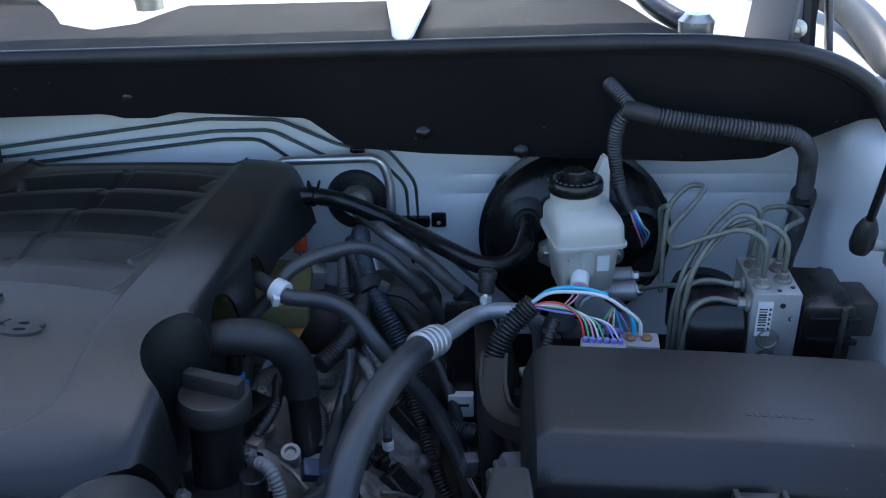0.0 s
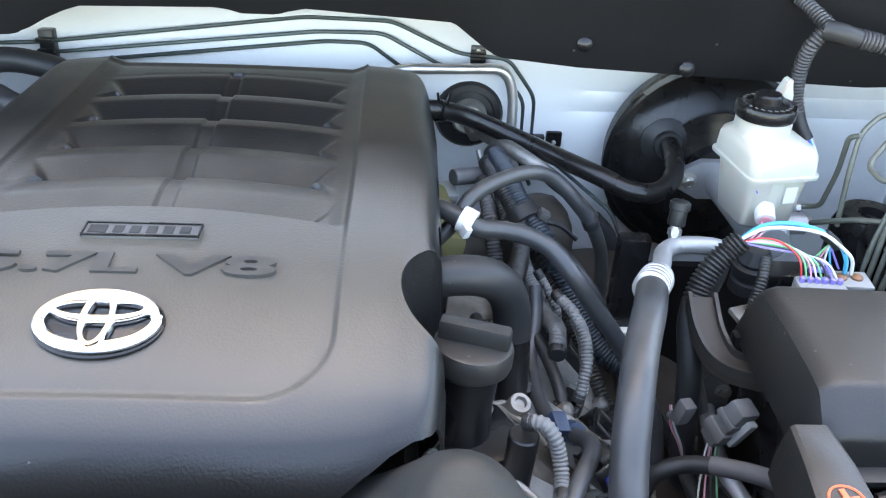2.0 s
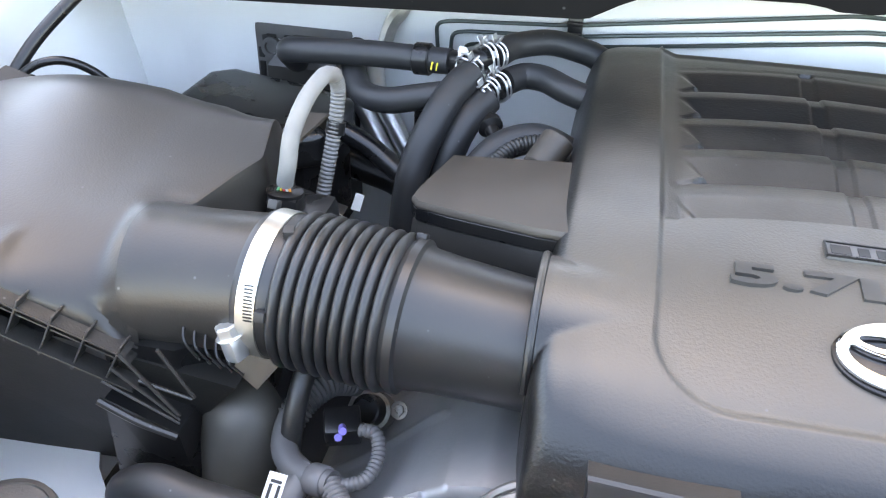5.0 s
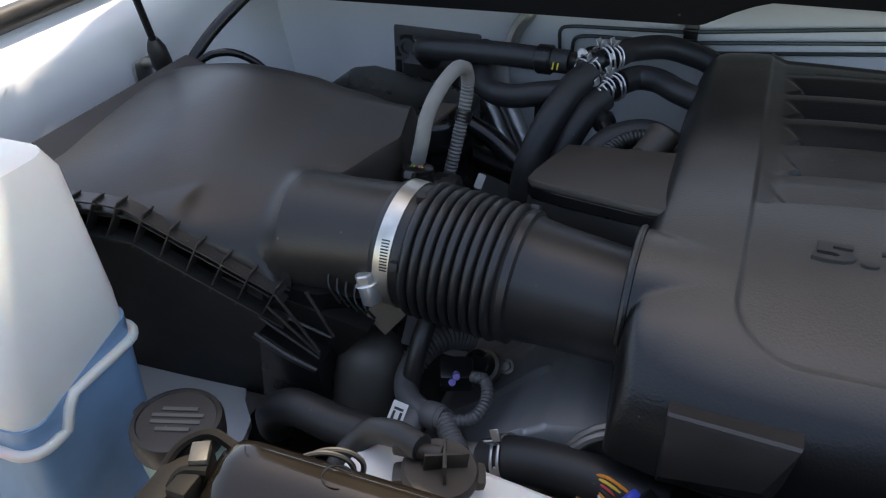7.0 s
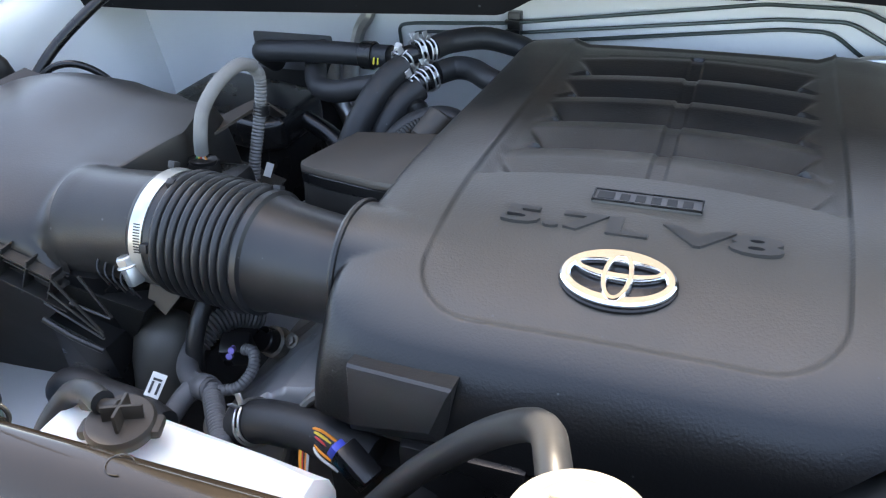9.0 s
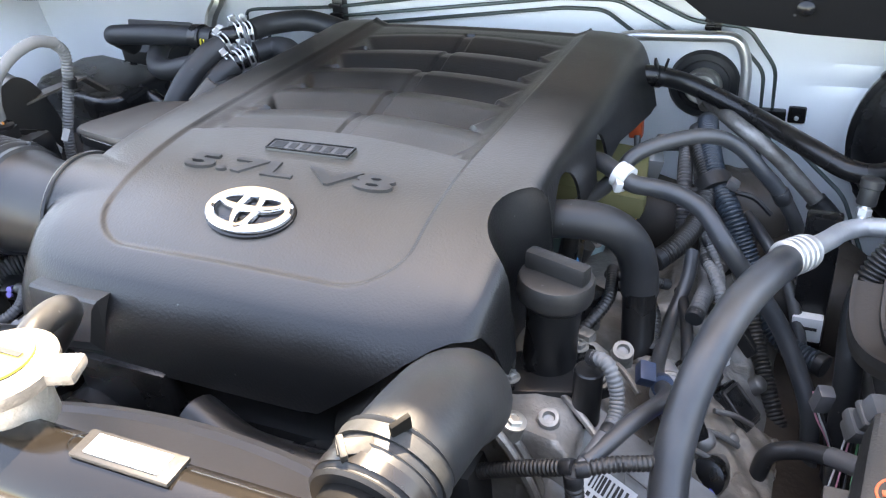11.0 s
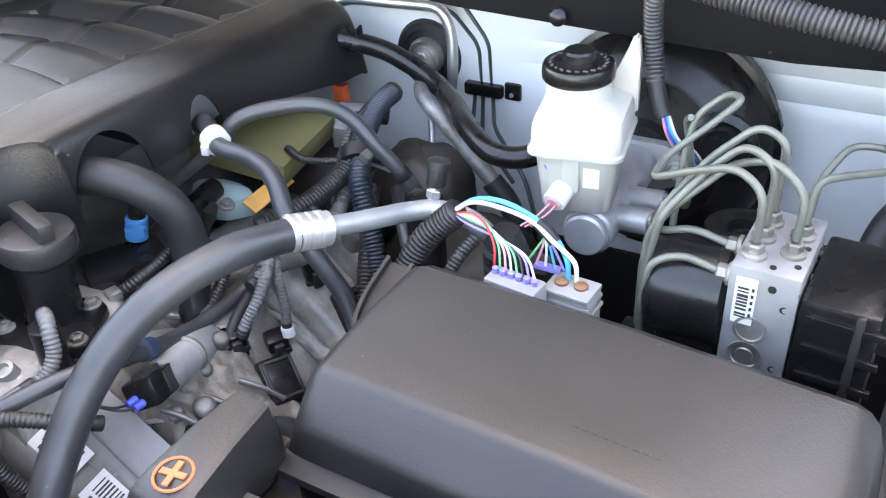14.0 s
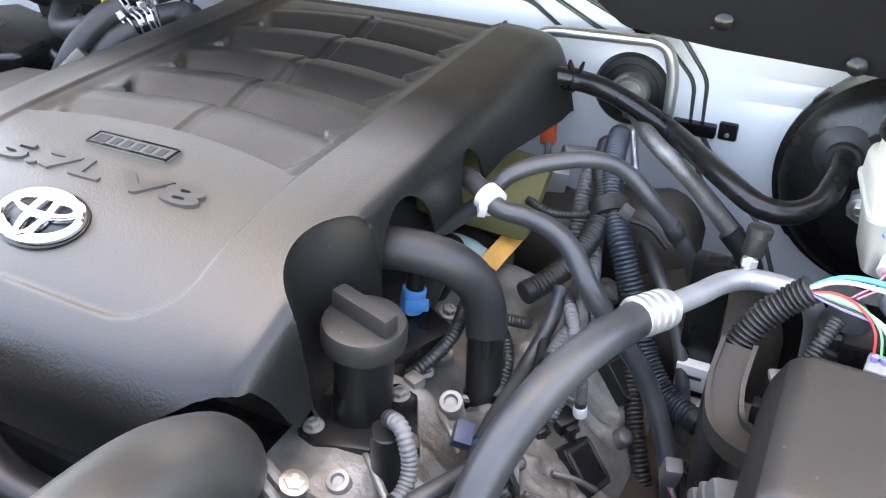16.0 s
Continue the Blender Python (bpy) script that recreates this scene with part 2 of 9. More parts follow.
def bent_path(pts, r, n=6):
    """Straight runs joined by round bends of radius about r."""
    p = [Vector(q) for q in pts]
    out = [p[0]]
    for a, b, c in zip(p, p[1:], p[2:]):
        u, v = (a - b), (c - b)
        k = min(r, u.length * 0.48, v.length * 0.48)
        s, e = b + u.normalized() * k, b + v.normalized() * k
        for i in range(n + 1):
            t = i / n
            out.append((1 - t) ** 2 * s + 2 * t * (1 - t) * b + t * t * e)
    out.append(p[-1])
    return out


def even_path(path, step):
    out, left = [path[0]], step
    for a, b in zip(path, path[1:]):
        d = (b - a).length
        while d >= left and d > 0:
            a = a + (b - a) * (left / d)
            out.append(a)
            d = (b - a).length
            left = step
        left -= d
    if len(out) < 2:
        out.append(path[-1])
    return out


def skin(path, radius, seg=12, bm=None, caps=True):
    """A round tube along a path; radius is a number or a function of (index, share of the length)."""
    bm = bm or bmesh.new()
    n = len(path)
    tangent = [(path[min(i + 1, n - 1)] - path[max(i - 1, 0)]).normalized() for i in range(n)]
    side = tangent[0].orthogonal().normalized()
    rings = []
    for i in range(n):
        side = (side - tangent[i] * side.dot(tangent[i])).normalized()
        up = tangent[i].cross(side)
        r = radius(i, i / (n - 1)) if callable(radius) else radius
        rings.append([bm.verts.new(path[i] + (side * math.cos(2 * math.pi * k / seg) + up * math.sin(2 * math.pi * k / seg)) * r) for k in range(seg)])
    for a, b in zip(rings, rings[1:]):
        for k in range(seg):
            bm.faces.new((a[k], a[(k + 1) % seg], b[(k + 1) % seg], b[k]))
    if caps:
        bm.faces.new(rings[0][::-1])
        bm.faces.new(rings[-1])
    return bm


def tube(pts, r, seg=12, n=8, bm=None):
    return skin(smooth_path(pts, n), r, seg, bm)


def pipe(pts, r, bend=0.012, seg=8, bm=None):
    return skin(bent_path(pts, bend), r, seg, bm)


def corrugated(pts, r, pitch=0.0042, amp=0.14, seg=12, bm=None):
    path = even_path(smooth_path(pts, 16), pitch / 4)
    return skin(path, lambda i, s: r * (1.0, 1 + amp * 0.5, 1.0, 1 - amp)[i % 4] if True else r, seg, bm)


def lathe(profile, m=None, seg=32, bm=None):
    """Turns (radius, height) pairs round z, then places the result with m."""
    bm = bm or bmesh.new()
    m = m or Matrix()
    rings = []
    for r, h in profile:
        if r < 1e-6:
            rings.append([bm.verts.new(m @ Vector((0, 0, h)))])
        else:
            rings.append([bm.verts.new(m @ Vector((r * math.cos(2 * math.pi * k / seg), r * math.sin(2 * math.pi * k / seg), h))) for k in range(seg)])
    for a, b in zip(rings, rings[1:]):
        for k in range(seg):
            j = (k + 1) % seg
            if len(a) == 1 and len(b) > 1:
                bm.faces.new((a[0], b[k], b[j]))
            elif len(b) == 1 and len(a) > 1:
                bm.faces.new((a[k], a[j], b[0]))
            elif len(a) > 1:
                bm.faces.new((a[k], a[j], b[j], b[k]))
    for ring, flip in ((rings[0], True), (rings[-1], False)):
        if len(ring) > 1:
            bm.faces.new(ring[::-1] if flip else ring)
    return bm


def rbox(sx, sy, sz, m=None, bevel=0.003, segs=2, bm=None, taper=1.0):
    """A box with rounded edges, standing on z=0 of m; taper scales the top."""
    own = bmesh.new()
    bmesh.ops.create_cube(own, size=1)
    for v in own.verts:
        k = taper if v.co.z > 0 else 1.0
        v.co = Vector((v.co.x * sx * k, v.co.y * sy * k, (v.co.z + 0.5) * sz))
    if bevel:
        bmesh.ops.bevel(own, geom=own.edges[:], offset=bevel, segments=segs, profile=0.6, affect="EDGES", clamp_overlap=True)
    bmesh.ops.transform(own, matrix=m or Matrix(), verts=own.verts)
    return merge(bm, own)


def prism(poly, height, m=None, bevel=0.002, segs=2, bm=None):
    """A flat outline (x, y), raised by height, with rounded edges."""
    own = bmesh.new()
    f = own.faces.new([own.verts.new((x, y, 0)) for x, y in poly])
    r = bmesh.ops.extrude_face_region(own, geom=[f])
    for v in r["geom"]:
        if isinstance(v, bmesh.types.BMVert):
            v.co.z += height
    if bevel:
        bmesh.ops.bevel(own, geom=own.edges[:], offset=bevel, segments=segs, profile=0.6, affect="EDGES", clamp_overlap=True)
    bmesh.ops.transform(own, matrix=m or Matrix(), verts=own.verts)
    return merge(bm, own)


def merge(bm, own):
    if bm is None:
        return own
    me = bpy.data.meshes.new("tmp")
    own.to_mesh(me)
    own.free()
    bm.from_mesh(me)
    bpy.data.meshes.remove(me)
    return bm


def sheet(rows, thick=0.0, closed=False):
    """A surface through rows of points; thick gives it a second side along its normal."""
    bm = bmesh.new()
    grid = [[bm.verts.new(p) for p in row] for row in rows]
    for a, b in zip(grid, grid[1:]):
        for k in range(len(a) - 1):
            bm.faces.new((a[k], a[k + 1], b[k + 1], b[k]))
    if thick:
        bmesh.ops.recalc_face_normals(bm, faces=bm.faces)
        bmesh.ops.solidify(bm, geom=bm.faces[:], thickness=thick)
    return bm


def loft(sections):
    """Closed sections of equal point count, joined in order and capped."""
    bm = bmesh.new()
    rings = [[bm.verts.new(p) for p in s] for s in sections]
    n = len(rings[0])
    for a, b in zip(rings, rings[1:]):
        for k in range(n):
            bm.faces.new((a[k], a[(k + 1) % n], b[(k + 1) % n], b[k]))
    bm.faces.new(rings[0][::-1])
    bm.faces.new(rings[-1])
    return bm


def axis(a, b):
    """A pose at a whose z points towards b."""
    a, b = Vector(a), Vector(b)
    return Matrix.Translation(a) @ (b - a).to_track_quat("Z", "Y").to_matrix().to_4x4()


def rod(a, b, r, seg=16, bevel=0.1, bm=None):
    h = (Vector(b) - Vector(a)).length
    e = r * bevel
    return lathe([(r - e, 0), (r, e), (r, h - e), (r - e, h)], axis(a, b), seg, bm)


def hex_bolt(m, r=0.006, h=0.005, bm=None):
    bm = lathe([(r * 1.55, 0), (r * 1.55, h * 0.25), (r * 1.15, h * 0.35)], m, 20, bm)
    return lathe([(r * 1.1, h * 0.3), (r * 1.1, h * 0.9), (r * 0.9, h), (r * 0.5, h), (r * 0.45, h * 0.8)], m, 6, bm)


def writing(text, size, depth, m, bm=None, bold=0.0):
    cu = bpy.data.curves.new("writing", "FONT")
    cu.body, cu.size, cu.extrude, cu.align_x, cu.align_y, cu.offset = text, size, depth, "CENTER", "CENTER", bold
    cu.resolution_u = 3
    ob = bpy.data.objects.new("writing", cu)
    scene.collection.objects.link(ob)
    me = bpy.data.meshes.new_from_object(ob.evaluated_get(bpy.context.evaluated_depsgraph_get()))
    bpy.data.objects.remove(ob)
    me.transform(m)
    own = bmesh.new()
    own.from_mesh(me)
    bpy.data.meshes.remove(me)
    return merge(bm, own)


def clamp01(v):
    return max(0.0, min(1.0, v))


def sstep(a, b, v):
    t = clamp01((v - a) / (b - a))
    return t * t * (3 - 2 * t)


def lerp_table(table, v):
    if v <= table[0][0]:
        return table[0][1]
    for (a, p), (b, q) in zip(table, table[1:]):
        if v <= b:
            return p + (q - p) * (v - a) / (b - a)
    return table[-1][1]


def spring_clamp(at, way, r, bm=None, turn=0.0):
    """A spring wire clamp: two rings and two raised ears."""
    m = axis(at, Vector(at) + Vector(way)) @ pose(0, 0, 0, 0, 0, turn)
    for s in (-0.0034, 0.0034):
        ring = [m @ Vector(((r + 0.0008) * math.cos(a), (r + 0.0008) * math.sin(a), s + 0.0012 * math.sin(3 * a))) for a in np.linspace(0.15, 2 * math.pi - 0.15, 26)]
        bm = skin(ring, 0.0013, 6, bm)
    for a in (1.2, 2.4, 3.6, 4.8):
        q = m @ Vector(((r + 0.0008) * math.cos(a), (r + 0.0008) * math.sin(a), 0))
        bm = rbox(0.0050, 0.0018, 0.0080, axis(m.translation, q) @ pose(0, 0, r, 90, 0, 0) @ pose(0, 0, -0.004), 0.0003, 1, bm)
    for a in (0.20, -0.20):
        bm = rbox(0.0105, 0.0016, 0.0085, m @ pose(r + 0.005, a * r, -0.00425, 0, 0, a * 120), 0.0004, 1, bm)
    return bm

# ---- the setting: ground, body shell of the engine bay ----
XC = -0.49
g = bmesh.new()
bmesh.ops.create_grid(g, x_segments=20, y_segments=20, size=150)
solid("ground", g, BOUNCEGROUND, "unseen ground, pale and warm to bounce sunlight upward", "ground", kind="structure")


def firewall_y(x, z):
    y = 1.15
    y -= 0.02 * sstep(1.262, 1.30, z)
    y += 0.010 * math.exp(-((z - 1.135) / 0.008) ** 2) * sstep(-0.12, -0.02, x)
    y += 0.006 * math.exp(-((z - 1.165) / 0.006) ** 2) * sstep(-0.12, -0.02, x)
    y += 0.005 * math.sin(40 * (z - 1.17)) * sstep(-0.30, -0.40, x) * sstep(-0.80, -0.66, x)
    y += 0.012 * sstep(0.03, 0.0, abs(x + 1.28) - 0.015) * sstep(1.18, 1.10, z)
    return y


xs = np.linspace(-1.42, 0.50, 130)
zs = np.linspace(0.55, 1.31, 90)
solid("wall_rear", sheet([[(x, firewall_y(x, z), z) for x in xs] for z in zs], 0.02), PAINT, "white painted firewall at the back of the engine bay", "wall", kind="structure")


def apron(name, side, x0):
    def px(y, z):
        x = x0 + side * (0.05 * sstep(1.20, 1.05, z) * -0.4 + 0.012 * sstep(1.255, 1.27, z))
        x += side * -0.006 * sstep(0.006, 0.0, abs((y - 0.62) + 0.3 * (z - 1.2)) - 0.004) * sstep(1.05, 1.10, z)
        return x
    rows = [[(px(y, z), y, z) for y in np.linspace(0.02, 1.16, 70)] for z in np.linspace(0.5, 1.27, 44)]
    rows.append([(x0 + side * 0.05, y, 1.285) for y in np.linspace(0.02, 1.16, 70)])
    return solid(name, sheet(rows, 0.012), PAINT, "white painted inner fender panel of the engine bay", "wall", kind="structure")


# dark sheet added where the white firewall runs down into shade
solid("firewall_shade_sheet", sheet([[(x, 1.128 - 0.012 * math.sin(9 * x) ** 2, z) for x in np.linspace(-0.95, 0.48, 40)] for z in np.linspace(0.56, 0.900, 10)] + [[(x, 1.146, 0.905) for x in np.linspace(-0.95, 0.48, 40)]], 0.004), DARK, "black sheet standing in for shade low on the firewall", "insulation", kind="structure")
apron("wall_right", 1, 0.412)
apron("wall_left", -1, -1.372)

# panels that close the bay in front and below; front ones unseen, blocking light
solid("front_light_block", rbox(1.36, 0.02, 0.66, pose(-0.23, 0.125, 0.50), 0.003), DARK, "unseen black panel keeping ground light out of the bay", "panel", kind="structure")
solid("front_light_block", rbox(0.52, 0.02, 0.63, pose(-1.171, 0.125, 0.50), 0.003), DARK, "unseen black panel keeping ground light off the intake", "panel", kind="structure")
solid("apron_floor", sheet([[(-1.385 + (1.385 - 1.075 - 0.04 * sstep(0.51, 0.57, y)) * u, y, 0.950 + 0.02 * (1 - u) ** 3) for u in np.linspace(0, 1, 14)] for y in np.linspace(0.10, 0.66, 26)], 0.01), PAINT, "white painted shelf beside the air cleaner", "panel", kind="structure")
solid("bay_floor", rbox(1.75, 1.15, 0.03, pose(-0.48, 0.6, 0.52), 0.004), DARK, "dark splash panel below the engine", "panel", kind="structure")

# outer fenders beyond the bay walls
for nm, side, x0 in (("fender_right", 1, 0.47), ("fender_left", -1, -1.43)):
    rows = []
    for y in np.linspace(-0.05, 1.9, 40):
        rows.append([(x0 + side * a, y, z) for a, z in ((0.0, 1.27), (0.012, 1.292), (0.04, 1.30), (0.12, 1.29), (0.16, 1.25), (0.17, 1.1), (0.16, 0.6))])
    solid(nm, sheet(rows, 0.006), PAINT, "white painted outer fender of the pickup truck", "fender", "fenders of the truck", kind="structure")
for side, x0 in ((1, 0.452), (-1, -1.412)):
    sx = x0
    path = [Vector((sx, y, 1.298)) for y in np.linspace(0.0, 1.2, 30)]
    solid("fender_seal", skin(path, 0.013, 12), RUBBER, "black rubber weather strip on the fender edge", "weather strip", "fender seals")

# ---- raised hood over the bay, with its gas struts ----
def hood():
    h = thing("hood", (XC, 1.40, 1.36), "raised white painted hood shading the engine bay", "hood")
    ang = radians(74)
    rows, under = [], []
    for v in np.linspace(0, 1, 24):
        row = []
        for u in np.linspace(-1, 1, 40):
            d = 0.93 * v + 0.10 * v * (1 - u * u)
            lift = 0.05 * (1 - u * u) * (0.4 + 0.6 * v)
            row.append((XC + u * (0.94 - 0.05 * v), 1.09 - d * math.cos(ang) + lift * math.sin(ang) * 0.5, 1.50 + d * math.sin(ang) + lift))
        rows.append(row)
    part("outer_skin", sheet(rows, 0.012), PAINT, h, "smooth white outer skin")
    # Unseen lining added: dark low strip, brown rest that throws warm light down
    added_lining = [[(x * 0.97 + XC * 0.03, y - 0.035, z - 0.02) for x, y, z in row[1:-1]] for row in rows[:-1]]
    part("dark_hinge_strip", sheet(added_lining[:9], 0.008), FOAM, h, "unseen dark strip added to darken reflections on the cover")
    part("added_lining", sheet(added_lining[8:], 0.008), surface("brown_bounce_lining", (0.42, 0.335, 0.245), 0.9, var=0.15, scale=6, bump=0.3), h, "unseen brown lining, warm bounced light put into its colour")
    for u in (-0.8, -0.3, 0.3, 0.8):
        pts = []
        for v in np.linspace(0.05, 0.95, 10):
            d = 0.93 * v + 0.10 * v * (1 - u * u)
            pts.append((XC + u * 0.82, 1.09 - d * math.cos(ang) - 0.002, 1.495 + d * math.sin(ang)))
        part("inner_rib", tube(pts, 0.03, 8, 2), PAINT, h)
    return h


the_hood = hood()


def gas_strut(ball, top, wall_x):
    s = thing("gas_strut", ball, "black gas strut of the hood on a ball joint", "gas strut", "hood struts")
    b, t = Vector(ball), Vector(top)
    d = (t - b).normalized()
    part("socket", lathe([(0.004, -0.011), (0.010, -0.009), (0.0125, 0.0), (0.0115, 0.020), (0.008, 0.030), (0.006, 0.034)], axis(b, t), 20), PLASTIC, s)
    part("piston_rod", rod(b + d * 0.03, b + d * 0.24, 0.0045, 12), GLOSSBLACK, s)
    part("cylinder", rod(b + d * 0.22, t, 0.010, 16), GLOSSBLACK, s)
    part("ball_stud", rod(b, (wall_x, b.y + 0.004, b.z - 0.006), 0.006, 12), ZINC, s, "bare steel ball stud")
    part("stud_plate", rbox(0.03, 0.004, 0.03, axis((wall_x, b.y, b.z), (b.x, b.y, b.z)) @ pose(0, 0, 0, 90), 0.001), ZINC, s)


gas_strut((0.371, 0.821, 1.206), (0.36, 0.60, 1.92), 0.405)
gas_strut((-1.334, 0.797, 1.210), (-1.33, 0.60, 1.92), -1.366)

# ---- cowl, seal, windshield and wipers ----
COWL_LOW = [(-1.40, 1.240), (-1.25, 1.240), (-0.727, 1.262), (-0.700, 1.278), (-0.66, 1.296), (-0.50, 1.300), (-0.478, 1.294), (-0.44, 1.294), (-0.415, 1.302), (-0.245, 1.292), (-0.195, 1.254), (-0.10, 1.245), (0.10, 1.237), (0.235, 1.232), (0.315, 1.236), (0.36, 1.258), (0.42, 1.285), (0.45, 1.29)]
COWL_TOP = [(-1.43, 1.30), (-1.35, 1.345), (-1.25, 1.362), (-0.6, 1.374), (0.13, 1.383), (0.225, 1.381), (0.32, 1.371), (0.372, 1.356), (0.412, 1.332), (0.435, 1.300), (0.45, 1.292)]


def cowl():
    c = thing("cowl", (XC, 1.0, 1.25), "black plastic cowl panel hiding the wiper well", "cowl", kind="structure")
    rows = []
    cols = np.linspace(-1.41, 0.445, 220)
    for v in np.linspace(0, 1, 16):
        row = []
        for x in cols:
            lo, hi = lerp_table(COWL_LOW, x), lerp_table(COWL_TOP, x)
            hi = max(hi, lo + 0.004)
            y = 1.005 - 0.035 * v
            row.append((x, y, lo + (hi - lo) * v))
        rows.append(row)
    part("front_face", sheet(rows, 0.004), FELT, c)
    lip = [Vector((x, 1.007, lerp_table(COWL_LOW, x))) for x in np.linspace(-1.39, 0.43, 90)]
    part("lower_lip", skin(lip, 0.0035, 6), FELT, c)
    notch = [(-1.45, 1.33), (-0.76, 1.36), (-0.66, 1.22), (-0.60, 1.125), (-0.54, 1.09), (-0.49, 1.115), (-0.455, 1.225), (0.145, 1.195), (0.18, 1.06), (0.213, 0.985), (0.46, 0.975)]
    top = []
    for v in np.linspace(0, 1, 10):
        top.append([(x, 0.965 + (max(lerp_table(notch, x), 0.97) - 0.965) * v, lerp_table(COWL_TOP, x) + 0.004 + 0.012 * v * sstep(0.95, 1.2, lerp_table(notch, x))) for x in np.linspace(-1.40, 0.40, 260)])
    part("top_face", sheet(top, 0.004), FELT, c)
    for x, z in ((-0.463, 1.325), (-0.10, 1.275), (-0.80, 1.31), (0.235, 1.29), (-1.05, 1.30), (0.02, 1.25)):
        part("push_clip", lathe([(0.009, 0.0), (0.009, 0.002), (0.006, 0.005), (0.0, 0.006)], axis((x, 0.992, z), (x, 0.9, z + 0.02)), 16), GLOSSBLACK, c)
    part("drain_chute", sheet([[(-0.165, 1.203, 1.412), (-0.145, 1.20, 1.404), (-0.12, 1.20, 1.404), (-0.098, 1.199, 1.412)], [(-0.128, 0.975, 1.398), (-0.122, 0.972, 1.392), (-0.112, 0.972, 1.392), (-0.106, 0.975, 1.398)]], 0.003), PAINT, c, "sunlit white drain chute in the middle of the cowl")
    pts = [(x, 0.966, lerp_table(COWL_TOP, x) + 0.004) for x in list(np.linspace(-1.40, 0.36, 40)) + [0.39, 0.415, 0.43]]
    pts += [(0.442, 0.955, 1.290), (0.447, 0.93, 1.283)]
    seal = thing("hood_seal", (XC, 0.966, 1.38), "black rubber seal along the front of the cowl", "seal")
    part("bulb", tube(pts, 0.0095, 12, 3), RUBBER, seal)
    part("base_strip", tube([(x, y + 0.004, z - 0.0095) for x, y, z in pts], 0.0058, 8, 3), FELT, seal, "darker clip strip under the bulb")
    return c


cowl()
solid("cowl_tray", sheet([[(x, y, 1.33 - 0.02 * math.sin(3 * y)) for x in np.linspace(-1.42, 0.48, 30)] for y in np.linspace(1.0, 1.62, 14)], 0.004), GREYPLASTIC, "light grey wiper tray in front of the windshield", "tray", kind="structure")
ws = thing("windshield", (XC, 1.62, 1.36), "sloping windshield glass above the cowl", "windshield", kind="structure")
pane = part("pane", sheet([[(XC + u * (0.80 - 0.10 * v), 1.60 + 0.62 * v + 0.10 * u * u, 1.345 + 0.55 * v) for u in np.linspace(-1, 1, 24)] for v in np.linspace(0, 1, 10)], 0.005), GLASS, ws)
pane.visible_shadow = False
part("lower_band", sheet([[(XC + u * 0.80, 1.597 + 0.10 * u * u - 0.004 + 0.10 * v, 1.344 + 0.088 * v) for u in np.linspace(-1, 1, 24)] for v in np.linspace(0, 1, 3)], 0.002), INK, ws, "black band along the lower edge")
solid("dashboard", rbox(1.5, 0.6, 0.1, pose(XC, 2.0, 1.24), 0.04), MIDGREY, "grey dashboard seen through the glass", "dashboard", kind="structure")
for side in (1, -1):
    solid("a_pillar", tube([(XC + side * 0.86, 1.62, 1.30), (XC + side * 0.82, 1.95, 1.60), (XC + side * 0.74, 2.30, 1.92)], 0.045, 10), PAINT, "white painted windshield pillar", "pillar", "windshield pillars", kind="structure")


def wiper(pts, blade):
    w = thing("wiper", pts[0], "black wiper arm parked on the windshield", "wiper", "wipers")
    part("arm", tube(pts, 0.013, 10), GLOSSBLACK, w)
    part("pivot_cap", lathe([(0.02, -0.01), (0.021, 0.012), (0.014, 0.02), (0, 0.022)], pose(*pts[0]), 20), ZINC, w, "worn grey pivot cap")
    part("blade", tube(blade, 0.009, 8), RUBBER, w)


wiper([(-0.52, 1.24, 1.395), (-0.58, 1.27, 1.425), (-0.68, 1.30, 1.43), (-0.85, 1.36, 1.43)], [(-0.66, 1.33, 1.42), (-0.85, 1.38, 1.42), (-1.10, 1.47, 1.41)])
wiper([(0.225, 1.03, 1.385), (0.19, 1.10, 1.40), (0.16, 1.20, 1.42), (0.08, 1.34, 1.43)], [(0.14, 1.33, 1.41), (-0.1, 1.42, 1.42), (-0.35, 1.48, 1.42)])


SLATE = surface("slate_painted_steel", (0.060, 0.066, 0.078), 0.38, var=0.15, scale=20, bump=0.05)


